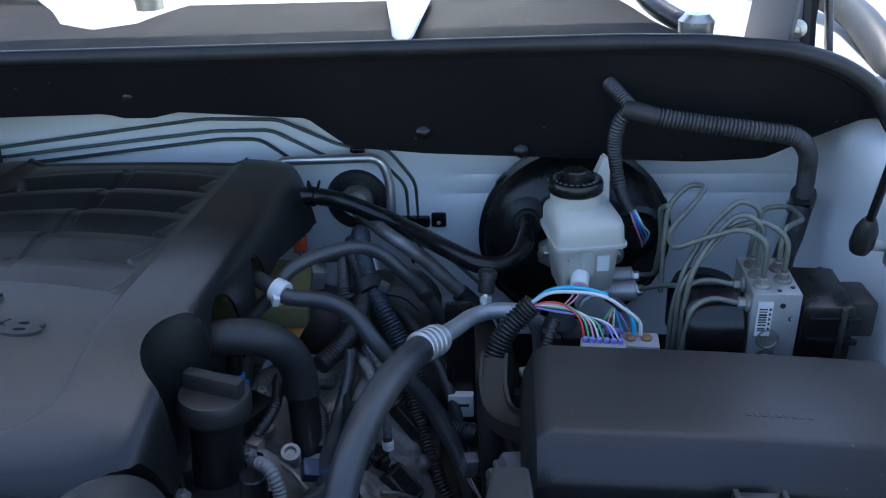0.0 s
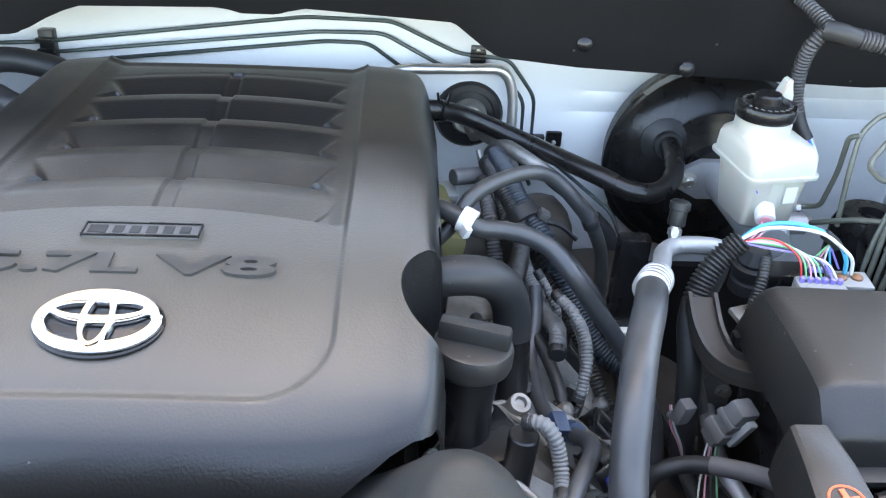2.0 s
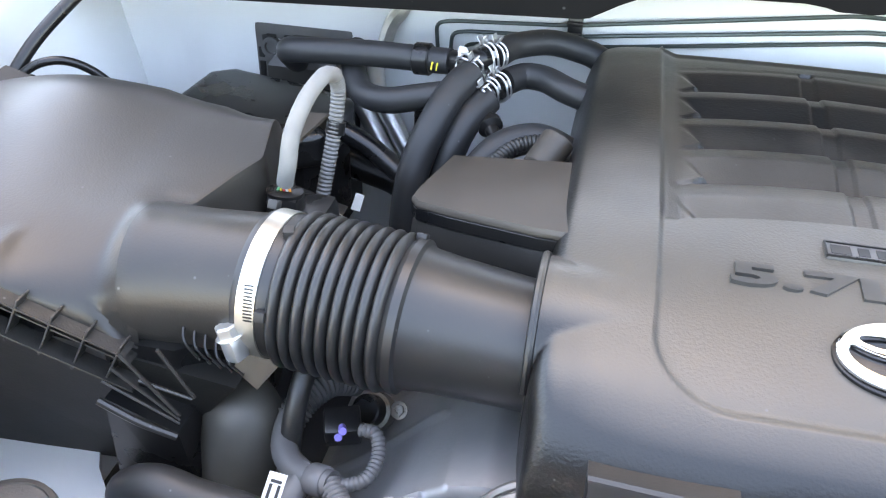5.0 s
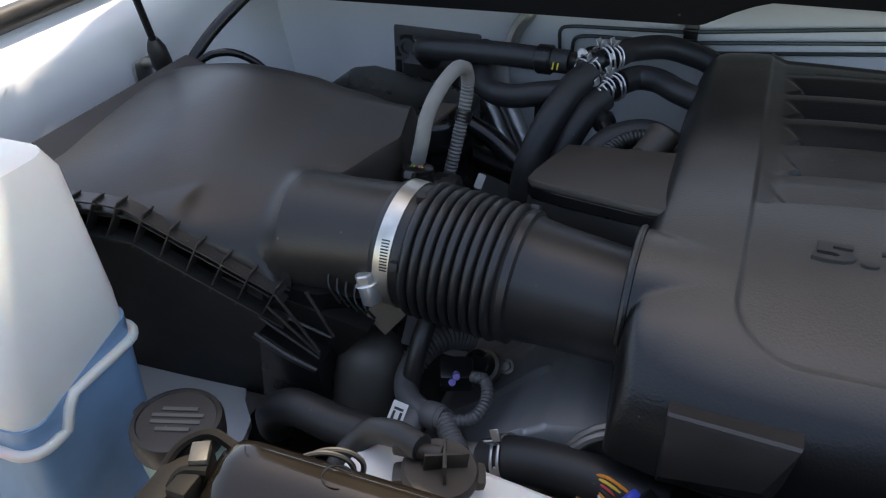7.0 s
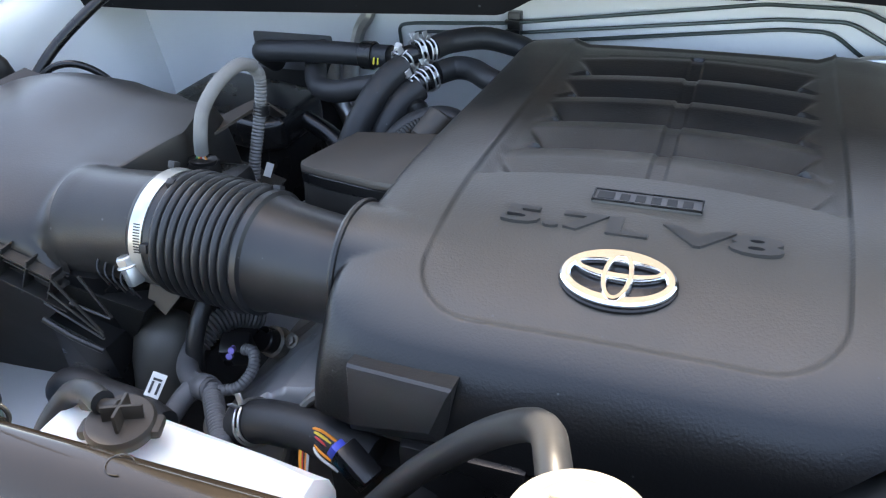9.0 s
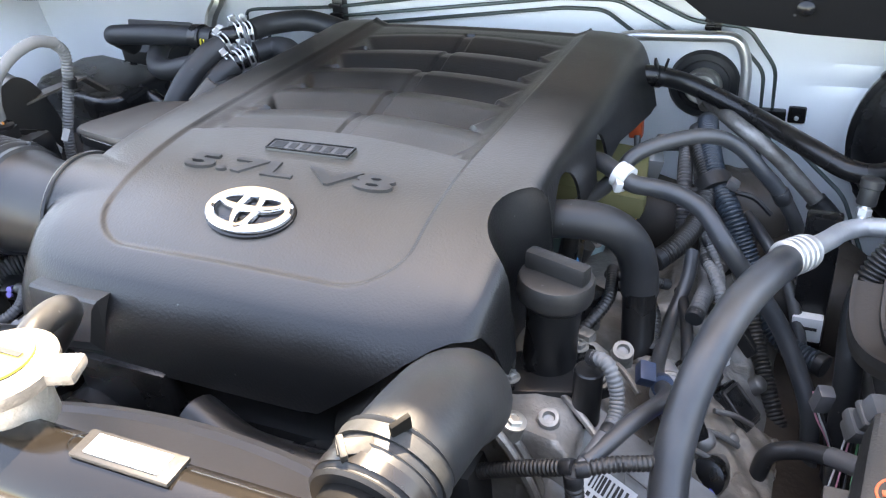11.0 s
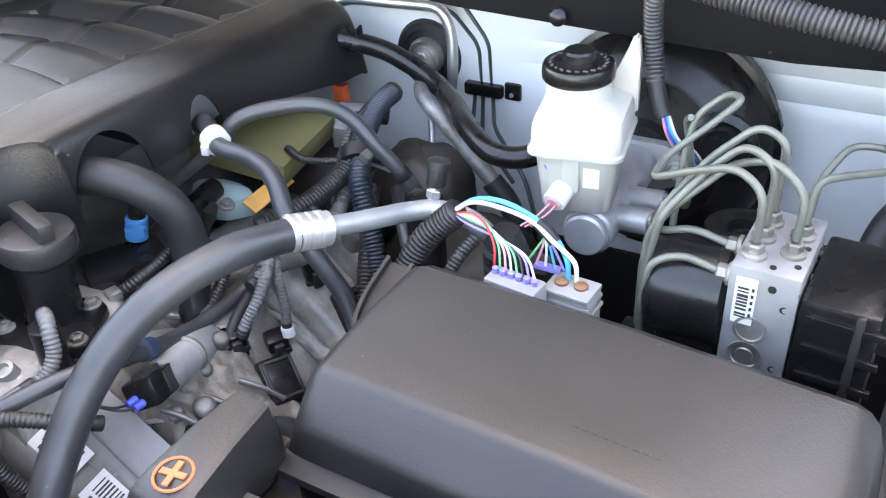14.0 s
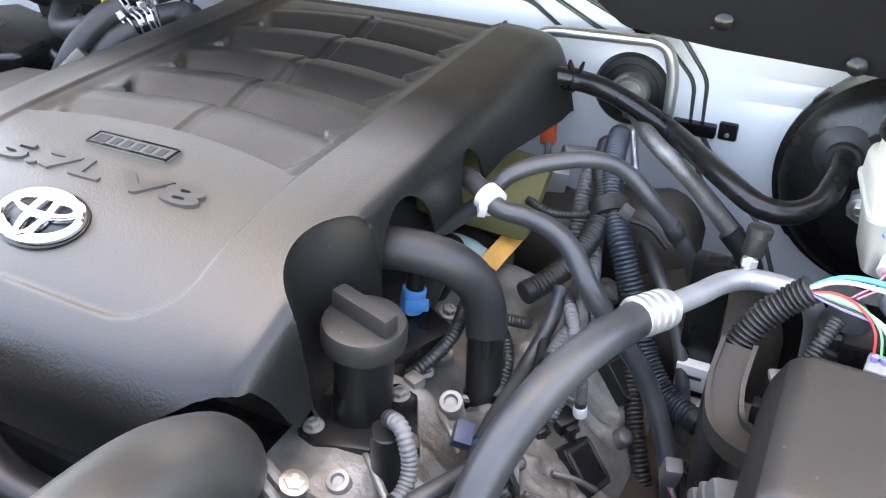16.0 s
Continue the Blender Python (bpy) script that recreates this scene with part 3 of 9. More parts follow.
def hinge(h, x, side):
    h = part("hinge", rbox(0.076, 0.006, 0.13, pose(x - side * 0.008, 1.11, 1.345), 0.002), SLATE, h, "slate grey painted hood hinge")
    part("cheek", rbox(0.006, 0.11, 0.14, pose(x - side * 0.046, 1.055, 1.345, 0, 6 * side, 10 * side), 0.002), SLATE, h)
    part("cheek", rbox(0.006, 0.10, 0.13, pose(x + side * 0.032, 1.055, 1.345, 0, -8 * side, -16 * side), 0.002), SLATE, h)
    part("swing_arm", loft([[(x - side * 0.022, 1.03, 1.345), (x - side * 0.012, 1.03, 1.345), (x - side * 0.012, 1.06, 1.345), (x - side * 0.022, 1.06, 1.345)], [(x - side * 0.026, 1.04, 1.42), (x - side * 0.012, 1.04, 1.42), (x - side * 0.012, 1.08, 1.42), (x - side * 0.026, 1.08, 1.42)], [(x - side * 0.030, 1.07, 1.52), (x - side * 0.012, 1.07, 1.52), (x - side * 0.012, 1.11, 1.52), (x - side * 0.030, 1.11, 1.52)]]), SLATE, h, "", 30)
    part("link", pipe([(x + side * 0.008, 1.06, 1.34), (x + side * 0.004, 1.08, 1.44), (x + side * 0.004, 1.10, 1.53)], 0.010, 0.02, 8), MIDGREY, h)
    part("pivot_bolt", hex_bolt(axis((x - side * 0.018, 1.03, 1.385), (x - side * 0.05, 0.9, 1.40)), 0.007, 0.006), ZINC, h)
    solid("side_seal", skin(smooth_path([(x + side * 0.04, 1.47, 1.405), (x + side * 0.112, 1.27, 1.372), (x + side * 0.112, 1.12, 1.350), (x + side * 0.104, 1.02, 1.318), (x + side * 0.098, 0.955, 1.282)], 8), 0.022, 14), RUBBER, "black rubber strip beside the hood hinge", "seal", "hinge side seals")


hinge(the_hood, 0.36, 1)
hinge(the_hood, -1.34, -1)

# ---- engine block and heads below the covers ----
def engine():
    e = thing("engine", (XC, 0.7, 0.6), "aluminium V8 engine, dusty, under a plastic cover", "engine")
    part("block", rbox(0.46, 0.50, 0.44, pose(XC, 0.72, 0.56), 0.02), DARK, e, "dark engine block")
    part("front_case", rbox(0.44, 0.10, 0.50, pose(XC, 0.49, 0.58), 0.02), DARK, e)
    for side, nm in ((1, "cylinder_head"), (-1, "cylinder_head")):
        prof = [(0.20, 1.100), (0.245, 1.106), (0.272, 1.100), (0.300, 1.078), (0.352, 1.022), (0.395, 0.985), (0.415, 0.950), (0.415, 0.88), (0.30, 0.80), (0.20, 0.85)]
        fine = [q for i in range(len(prof)) for q in [(prof[i][0] + (prof[(i + 1) % len(prof)][0] - prof[i][0]) * k / 9, prof[i][1] + (prof[(i + 1) % len(prof)][1] - prof[i][1]) * k / 9) for k in range(9)]]
        sec = []
        for y in np.linspace(0.476, 0.846, 90):
            k = 1.0 if 0.48 < y < 0.842 else 0.95
            ring = []
            for a, z in fine:
                q = Vector((a * 26, y * 26, z * 26 + side * 9))
                d = (0.0022 * noise.noise(q) + 0.0035 * max(0.0, noise.noise(q * 0.45) - 0.15)) * (1.0 if side > 0 else 0.3)
                d += 0.004 * sstep(0.004, 0.002, abs((y - 0.52) % 0.083 - 0.0415)) * (1 if 0.29 < a < 0.39 else 0)
                d -= 0.009 * sstep(0.022, 0.016, abs((y - 0.59) % 0.093 - 0.0465)) * sstep(0.31, 0.325, a) * sstep(0.395, 0.38, a) * (1 if y > 0.6 else 0)
                if side > 0:
                    z -= 0.055 * sstep(0.60, 0.645, y) * sstep(0.325, 0.27, a) * (1 if z > 0.95 else 0)
                if side > 0 and y < 0.537 and a > 0.285:
                    z -= 0.06
                ring.append((XC + side * (0.3 + (a - 0.3) * (k + d * 4)), y, 0.98 + (z - 0.98) * k + d))
            sec.append(ring)
        part("valve_cover", loft(sec), ALLOY if side > 0 else HEADALLOY, e, "stained cast aluminium valve cover", 50)
        rail = [(XC + side * 0.215, 0.480, 1.118), (XC + side * 0.232, 0.474, 1.113), (XC + side * 0.247, 0.472, 1.094), (XC + side * 0.260, 0.471, 1.065), (XC + side * 0.269, 0.470, 1.035), (XC + side * 0.288, 0.470, 0.999), (XC + side * 0.314, 0.470, 0.965), (XC + side * 0.33, 0.470, 0.92)]
        for dy, rr in ((0.0, 0.0048), (-0.011, 0.0042)):
            part("flange_rib", pipe([(x, y + dy, z - dy * 0.2) for x, y, z in rail], rr, 0.02, 8), ALLOY if side > 0 else CASTING, e)
        part("head_casting", rbox(0.10, 0.36, 0.20, pose(XC + side * 0.42, 0.66, 0.78, 0, side * -35, 0), 0.012), ALLOY, e, "rough grey head casting")
    return e


eng = engine()


def at_valve(a, y, lift=0.0):
    """A place on the right valve cover: a runs outward from the crankshaft's plane."""
    prof = [(0.245, 1.106), (0.272, 1.100), (0.300, 1.078), (0.352, 1.022), (0.395, 0.985), (0.415, 0.950)]
    return Vector((XC + a, y, lerp_table(prof, a) + lift))


def coil_pack(p, plugs):
    c = thing("ignition_coil", p, "black ignition coil bolted to the valve cover", "ignition coil", "ignition coils")
    n = Vector((0.68, 0, 0.73)).normalized()
    u = Vector((0.73, 0, -0.68)).normalized()
    v = n.cross(u)
    m = Matrix(((u.x, v.x, n.x, p[0]), (u.y, v.y, n.y, p[1]), (u.z, v.z, n.z, p[2]), (0, 0, 0, 1))) @ pose(0, 0, 0, 0, 0, -22)
    part("base_plate", prism([(-0.026, -0.022), (0.022, -0.022), (0.034, -0.010), (0.040, 0.002), (0.034, 0.012), (0.020, 0.022), (-0.026, 0.022)], 0.007, m @ pose(0, 0, -0.016), 0.002), GLOSSBLACK, c)
    part("coil_body", rbox(0.044, 0.036, 0.026, m @ pose(-0.002, 0, -0.012), 0.004), GLOSSBLACK, c)
    rim = None
    for x, y, sx, sy in ((0, 0.0145, 0.036, 0.003), (0, -0.0145, 0.036, 0.003), (0.0175, 0, 0.003, 0.026), (-0.0175, 0, 0.003, 0.026)):
        rim = rbox(sx, sy, 0.0026, m @ pose(x - 0.002, y, 0.0132), 0.0006, 1, rim)
    part("body_rim", rim, PLASTIC, c)
    for q in plugs:
        q = Vector(q)
        up = axis(q - n * 0.026, q + Vector((-0.2, -0.1, 1.0)) * 0.05)
        plug = part("plug_socket", rbox(0.021, 0.019, 0.030, up, 0.004), GLOSSBLACK, c)
        part("plug_collar", rbox(0.024, 0.022, 0.006, up @ pose(0, 0, 0.010), 0.002), PLASTIC, plug)
        part("plug_latch", rbox(0.009, 0.005, 0.018, up @ pose(0, -0.0115, 0.008), 0.001), PLASTIC, plug)
    part("bolt_sleeve", lathe([(0.0085, -0.014), (0.0085, 0.004), (0.0070, 0.005)], m @ pose(0.034, 0.001, -0.004), 20), CASTING, c)
    part("bolt", hex_bolt(m @ pose(0.034, 0.001, 0.001), 0.0062, 0.009), ZINC, c)


def on_housing(x, y):
    u = Vector((0.827, 0, -0.562))
    n = Vector((0.56 * 0.88, -0.48, 0.82 * 0.88)).normalized()
    v = n.cross(u)
    return Matrix(((u.x, v.x, n.x, x), (u.y, v.y, n.y, y), (u.z, v.z, n.z, 1.0478 - 0.68 * (x + 0.178) + 0.56 * (y - 0.488)), (0, 0, 0, 1)))


def cam_housing():
    """Smooth rounded housing at the head's front corner, with a recessed edge behind."""
    rows = []
    for x in np.linspace(-0.248, -0.085, 60):
        row = []
        for s in np.linspace(0, 1, 44):
            if s < 0.55:
                y = 0.540 - (s / 0.55) * 0.064
                z = 1.043 - 0.68 * (x + 0.178) + 0.56 * (y - 0.488)
            else:
                k = (s - 0.55) / 0.45
                z0 = 1.043 - 0.68 * (x + 0.178) + 0.56 * (0.476 - 0.488)
                y, z = 0.476 - 0.012 * math.sin(min(k * 6, 1.57)), z0 - 0.010 * clamp01(k * 6) - 0.20 * k * k
            z -= 0.035 * sstep(-0.218, -0.250, x) + 0.03 * sstep(-0.105, -0.085, x)
            row.append((x, y, z + 0.0008 * noise.noise(Vector((x * 60, y * 60, z * 60)))))
        rows.append(row)
    part("cam_housing", sheet(rows, 0.004), CASTING, eng, "smooth dark grey cam housing")
    for p, n, r, L in (((-0.124, 0.585, 1.030), (0.5, -0.3, 0.8), 0.0095, 0.014), ((-0.103, 0.618, 1.006), (0.6, -0.3, 0.7), 0.0060, 0.010), ((-0.136, 0.566, 1.036), (0.4, -0.5, 0.7), 0.0075, 0.010), ((-0.089, 0.556, 0.966), (0.7, -0.4, 0.5), 0.0130, 0.020), ((-0.094, 0.728, 0.976), (0.68, 0, 0.73), 0.0090, 0.016), ((-0.150, 0.640, 1.052), (0.5, -0.2, 0.8), 0.0075, 0.012), ((-0.146, 0.612, 1.040), (0.5, -0.2, 0.8), 0.0065, 0.012)):
        q = Vector(p)
        d = Vector(n).normalized()
        part("casting_boss", lathe([(r * 1.25, -0.02), (r * 1.05, -0.004), (r, L - r * 0.45), (r * 0.80, L - r * 0.16), (r * 0.45, L - r * 0.03), (0, L)], axis(q, q + d), 24), CASTING, eng, "rounded cast boss")
    for p, n, r, L in (((-0.229, 0.500, 1.094), (0.14, -0.30, 0.95), 0.0085, 0.016), ((-0.199, 0.610, 1.080), (0.2, -0.35, 0.9), 0.0095, 0.020), ((-0.248, 0.689, 1.045), (0.2, -0.3, 0.9), 0.0095, 0.020), ((-0.155, 0.850, 1.03), (0.5, 0, 0.8), 0.014, 0.02)):
        q = Vector(p)
        d = Vector(n).normalized()
        part("threaded_boss", lathe([(r * 1.5, -0.03), (r * 1.15, -0.004), (r, L - 0.002), (r * 0.93, L), (r * 0.58, L + 0.0004), (r * 0.50, L - 0.004), (0, L - 0.005)], axis(q, q + d), 28), ALLOY, eng, "machined boss with a threaded hole")
    for a, b, r in (((-0.162, 0.555, 1.046), (-0.128, 0.600, 1.030), 0.0028), ((-0.150, 0.545, 1.040), (-0.118, 0.575, 1.022), 0.0024), ((-0.142, 0.600, 1.040), (-0.112, 0.640, 1.010), 0.0030), ((-0.240, 0.540, 1.102), (-0.190, 0.500, 1.094), 0.0030), ((-0.205, 0.600, 1.088), (-0.175, 0.575, 1.078), 0.0028), ((-0.215, 0.640, 1.060), (-0.160, 0.660, 1.046), 0.0034), ((-0.190, 0.700, 1.050), (-0.130, 0.715, 1.020), 0.0034)):
        part("casting_rib", tube([a, (Vector(a) + Vector(b)) / 2 + Vector((0, 0, 0.004)), b], r, 8, 4), ALLOY, eng, "raised cast rib")
    rows = []
    for y in np.linspace(0.546, 0.660, 64):
        row = []
        for x in np.linspace(-0.160, -0.062, 56):
            q = Vector((x, y, 0.0))
            lump = 0.0060 * noise.noise(q * 42) + 0.0028 * noise.noise(q * 110) + 0.0050 * sstep(0.10, 0.22, noise.noise(q * 30 + Vector((3, 1, 0))))
            edge = min((y - 0.546) / 0.012, (0.660 - y) / 0.012, (x + 0.160) / 0.010, 1.0)
            row.append((x, y, 1.032 - 0.74 * (x + 0.125) - 0.02 * (1 - clamp01(edge)) + lump))
        rows.append(row)
    part("rough_casting", sheet(rows, 0.004), surface("oily_brown_casting", (0.20, 0.175, 0.145), 0.55, metal=0.3, var=0.35, scale=45, fine=240, bump=0.6, depth=0.0012, dirt=(0.060, 0.045, 0.032), dirt_amt=0.9), eng, "rough oil-stained casting")
    for a, b in (((-0.140, 0.556, 1.048), (-0.112, 0.570, 1.028)), ((-0.128, 0.590, 1.040), (-0.094, 0.606, 1.014)), ((-0.118, 0.622, 1.034), (-0.086, 0.640, 1.010))):
        part("casting_rib", tube([a, (Vector(a) + Vector(b)) / 2 + Vector((0, 0, 0.003)), b], 0.0026, 8, 4), CASTING, eng, "raised cast rib")
    plaque = None
    for k in range(5):
        plaque = rbox(0.0022, 0.0050, 0.0005, on_housing(-0.150 + 0.005 * k, 0.500 - 0.0005 * k), 0, 1, plaque)
    part("cast_mark", plaque, ALLOY, eng, "faint row of cast marks")
    part("cast_frame", skin([on_housing(-0.170, 0.510).translation, on_housing(-0.118, 0.508).translation, on_housing(-0.116, 0.494).translation, on_housing(-0.168, 0.494).translation, on_housing(-0.170, 0.510).translation], 0.0008, 6), CASTING, eng)
    hs = thing("heat_shield", (-0.05, 0.7, 0.9), "rust-brown exhaust heat shield beside the engine", "heat shield")
    part("shell", sheet([[(-0.095 + 0.17 * u, y, 0.955 - 0.03 * u - 0.06 * u * u + 0.014 * math.sin(11 * y + 5 * u) * u) for u in np.linspace(0, 1, 20)] for y in np.linspace(0.44, 0.90, 50)], 0.003), RUST, hs)
    for y in (0.60, 0.76):
        part("bolt", hex_bolt(pose(-0.03, y, 0.935, 0, 20), 0.007, 0.008), RUST, hs)


def bell_housing():
    """Rounded dusty castings behind the engine, above the gearbox."""
    t = thing("bell_housing", (-0.17, 0.95, 0.8), "dusty grey gearbox housing behind the engine", "casting")
    for c, r in (((-0.145, 0.985, 1.015), (0.060, 0.05, 0.065)), ((-0.255, 0.965, 1.000), (0.08, 0.06, 0.065)), ((-0.07, 0.93, 0.95), (0.09, 0.08, 0.07)), ((-0.36, 0.98, 1.0), (0.09, 0.05, 0.06))):
        rows = []
        for i in range(13):
            v = -math.pi / 2 + math.pi * i / 12
            row = []
            for j in range(25):
                u = 2 * math.pi * j / 24
                q = Vector((math.cos(v) * math.cos(u), math.cos(v) * math.sin(u), math.sin(v)))
                q = Vector([math.copysign(abs(k) ** 0.75, k) for k in q])
                k = 1 + 0.10 * noise.noise(q * 2.2 + Vector(c) * 9)
                row.append((c[0] + q.x * r[0] * k, c[1] + q.y * r[1] * k, c[2] + q.z * r[2] * k))
            rows.append(row)
        part("casting", sheet(rows), BROWNCAP, t)
    part("block_top", rbox(0.30, 0.40, 0.03, pose(-0.42, 0.78, 0.995), 0.01), CASTING, t)


bell_housing()
cam_housing()
coil_pack((-0.106, 0.654, 1.006), ((-0.131, 0.654, 1.046), (-0.117, 0.690, 1.020)))
coil_pack((-0.112, 0.778, 0.996), ((-0.134, 0.776, 1.040),))

for a, y, r in ((0.240, 0.476, 0.0065), (0.418, 0.640, 0.0065), (0.36, 0.845, 0.006)):
    p = at_valve(a, y, 0.004)
    n = Vector((0.3 if a < 0.28 else 0.68, 0, 0.95 if a < 0.28 else 0.73))
    b = thing("bolt", p, "plated hex bolt in the valve cover", "bolt", "valve cover bolts")
    part("boss", lathe([(r * 1.7, -0.02), (r * 1.5, 0.003), (r * 1.35, 0.005)], axis(p, p + n), 20), ALLOY, b, "round cast boss")
    part("hex_head", hex_bolt(axis(p + n.normalized() * 0.006, p + n), r, r * 0.9), ZINC, b)

# oil pipe, sensor cylinder and dipstick area on the head
def cam_solenoid():
    c = thing("oil_control_valve", (-0.14, 0.53, 1.06), "grey cylindrical oil control valve with a black plug", "solenoid")
    a, b = Vector((-0.172, 0.645, 1.044)), Vector((-0.139, 0.562, 1.076))
    d = (b - a).normalized()
    part("barrel", lathe([(0.0150, 0.0), (0.0175, 0.006), (0.0175, 0.040), (0.0160, 0.042), (0.0160, (b - a).length)], axis(a, b), 28), CASTALLOY, c)
    part("collar", rod(a + d * 0.040, a + d * 0.047, 0.0185, 28), ALLOY, c)
    pm = axis(b - d * 0.006, b + d) @ pose(0, 0, 0, 0, 0, 20)
    part("plug", rbox(0.028, 0.024, 0.036, pm, 0.004), GLOSSBLACK, c)
    part("plug_step", rbox(0.031, 0.020, 0.014, pm @ pose(0, 0, 0.004), 0.003), PLASTIC, c)
    part("lock_tab", rbox(0.012, 0.006, 0.024, pm @ pose(0.002, 0.013, 0.008), 0.0015), PLASTIC, c)
    tip = b + d * 0.032
    for k in (-1, 1):
        part("wire_seal", rod(tip + Vector((0.004 * k, 0, -0.003)), tip + Vector((0.004 * k, -0.009, -0.002)), 0.0034, 10), WIRE["blue"], c, "blue wire seal")
        part("wire", tube([tip + Vector((0.004 * k, -0.008, -0.002)), tip + Vector((-0.004 + 0.003 * k, -0.018, 0.002)), tip + Vector((-0.020, -0.026, 0.006))], 0.0012, 6), WIRE["black"], c)


cam_solenoid()


def barcode_label(m, w, h, name="barcode_label"):
    t = thing(name, m.translation, "white paper label with a black bar code", "label", "bar code labels")
    part("paper", rbox(w, h, 0.0008, m, 0), PAPER, t)
    rnd = random.Random(int(w * 1e5 + h * 1e4))
    x = -w * 0.34
    while x < w * 0.34:
        k = rnd.choice((0.0011, 0.0016, 0.0024))
        part("bar", rbox(k, h * 0.52, 0.0004, m @ pose(x, h * 0.10, 0.0008), 0, 1), INK, t)
        x += k + rnd.choice((0.0012, 0.0018, 0.0026))
    bm = None
    for i in range(5):
        bm = rbox(w * 0.07, h * 0.13, 0.0004, m @ pose(-w * 0.28 + i * w * 0.14, -h * 0.34, 0.0008), 0, 1, bm)
    part("small_print", bm, INK, t, "row of small black blocks")


barcode_label(on_housing(-0.180, 0.489), 0.044, 0.027)
barcode_label(on_housing(-0.136, 0.486), 0.038, 0.027)


def cam_sensor():
    c = thing("cam_sensor", (-0.115, 0.585, 1.0), "black cam sensor with blue wire seals", "sensor")
    a, b = Vector((-0.105, 0.612, 0.988)), Vector((-0.112, 0.570, 1.012))
    part("barrel", rod(a, b, 0.0155, 24), ALLOY, c, "round alloy sleeve")
    part("plug", lathe([(0.0165, 0), (0.0175, 0.006), (0.0160, 0.018), (0.011, 0.020), (0, 0.020)], axis(b, b + (b - a)), 24), GLOSSBLACK, c)
    for k in (-1, 1):
        part("wire_seal", rod((-0.113 + 0.004 * k, 0.553, 1.016), (-0.111 + 0.004 * k, 0.545, 1.010), 0.0032, 10), WIRE["blue"], c, "blue wire seal")
        part("wire", tube([(-0.111 + 0.004 * k, 0.545, 1.010), (-0.108 + 0.002 * k, 0.538, 1.002), (-0.106, 0.532, 0.996)], 0.0013, 6), WIRE["cyan"], c)
    part("taped_end", corrugated([(-0.106, 0.536, 0.998), (-0.104, 0.526, 0.990), (-0.105, 0.516, 0.986)], 0.0058, 0.0036, 0.10, 12), GREYPLASTIC, c, "pale taped end", 80)
    part("conduit", corrugated([(-0.105, 0.518, 0.987), (-0.106, 0.500, 0.986), (-0.112, 0.480, 0.992), (-0.122, 0.455, 1.000), (-0.135, 0.440, 1.0), (-0.15, 0.43, 0.98)], 0.0048, 0.0036, 0.16, 12), PLASTIC, c, "", 80)


cam_sensor()

# ---- engine cover ----
COVER_PROFILE = [(1.066, 1.135), (1.065, 1.190), (1.055, 1.218), (1.03, 1.2265), (0.98, 1.229), (0.90, 1.233), (0.80, 1.239), (0.70, 1.2445), (0.62, 1.246), (0.56, 1.240), (0.51, 1.2265), (0.475, 1.2125), (0.450, 1.196), (0.435, 1.174), (0.428, 1.148), (0.425, 1.116)]
CROSS_BACK = [(0.0, 0.0), (0.15, 0.0), (0.192, 0.0015), (0.211, 0.006), (0.222, 0.018), (0.231, 0.045), (0.240, 0.09)]
CROSS_FRONT = [(0.0, 0.0), (0.16, 0.001), (0.203, 0.004), (0.217, 0.0085), (0.2235, 0.021), (0.2260, 0.045), (0.2275, 0.09)]
CAP_AT, CAP_R = Vector((-0.240, 0.576)), 0.056


LOUVRE_FRONT, LOUVRE_PITCH = 0.664, 0.0735


def cover_detail(xo, y):
    """Depth of the louvres and the inset panel below the shell's plain surface."""
    q = Vector((max(abs(xo) - 0.102, 0), max(abs(y - 0.86) - 0.333, 0)))
    sd = q.length - 0.05
    yb = y + 0.016 * (xo / 0.13) ** 2
    rear = sstep(LOUVRE_FRONT - 0.0012, LOUVRE_FRONT + 0.0012, yb)
    d = 0.0030 * sstep(0.001, -0.004, sd)
    if rear > 0 and sd < 0:
        d += rear * 0.0058 * sstep(0.0, -0.020, sd)
        p = (yb - LOUVRE_FRONT) / LOUVRE_PITCH
        row = int(p)
        p -= row
        half = 0.113 + 0.020 * (min(p / 0.55, 1.0) if p < 0.86 else (1 - p) / 0.14) + (0.008 if row == 0 else 0.0)
        inside = sstep(half + 0.0035, half - 0.0075, abs(xo))
        if row > 4 or (row == 4 and p > 0.75):
            return d - 0.003 * sstep(1.035, 1.045, y)
        g = clamp01(p / 0.58) ** 0.75 if p < 0.58 else 1 - 0.22 * ((p - 0.58) / 0.34) ** 2
        if p > 0.92:
            g = 0.78 * (1 - (p - 0.92) / 0.08)
        dd = (0.0145 if row else 0.0085) * (1 - g)
        dd += 0.0026 * sstep(0.0085, 0.0062, abs(xo)) * sstep(0.0, 0.12, p)
        d += dd * inside
    return d


def flare(y):
    """Top of the raised collar where the intake tube enters."""
    t = 0.0036 - (y - 0.560) ** 2
    return 1.177 + math.sqrt(t) if t > 0 else 0.0


def arch(x):
    """Lower edge of the cover's front, raised over the coolant elbow."""
    return lerp_table([(-0.50, 1.125), (-0.388, 1.126), (-0.342, 1.160), (-0.318, 1.177), (-0.300, 1.187), (-0.286, 1.191), (-0.270, 1.190), (-0.20, 1.189)], x)


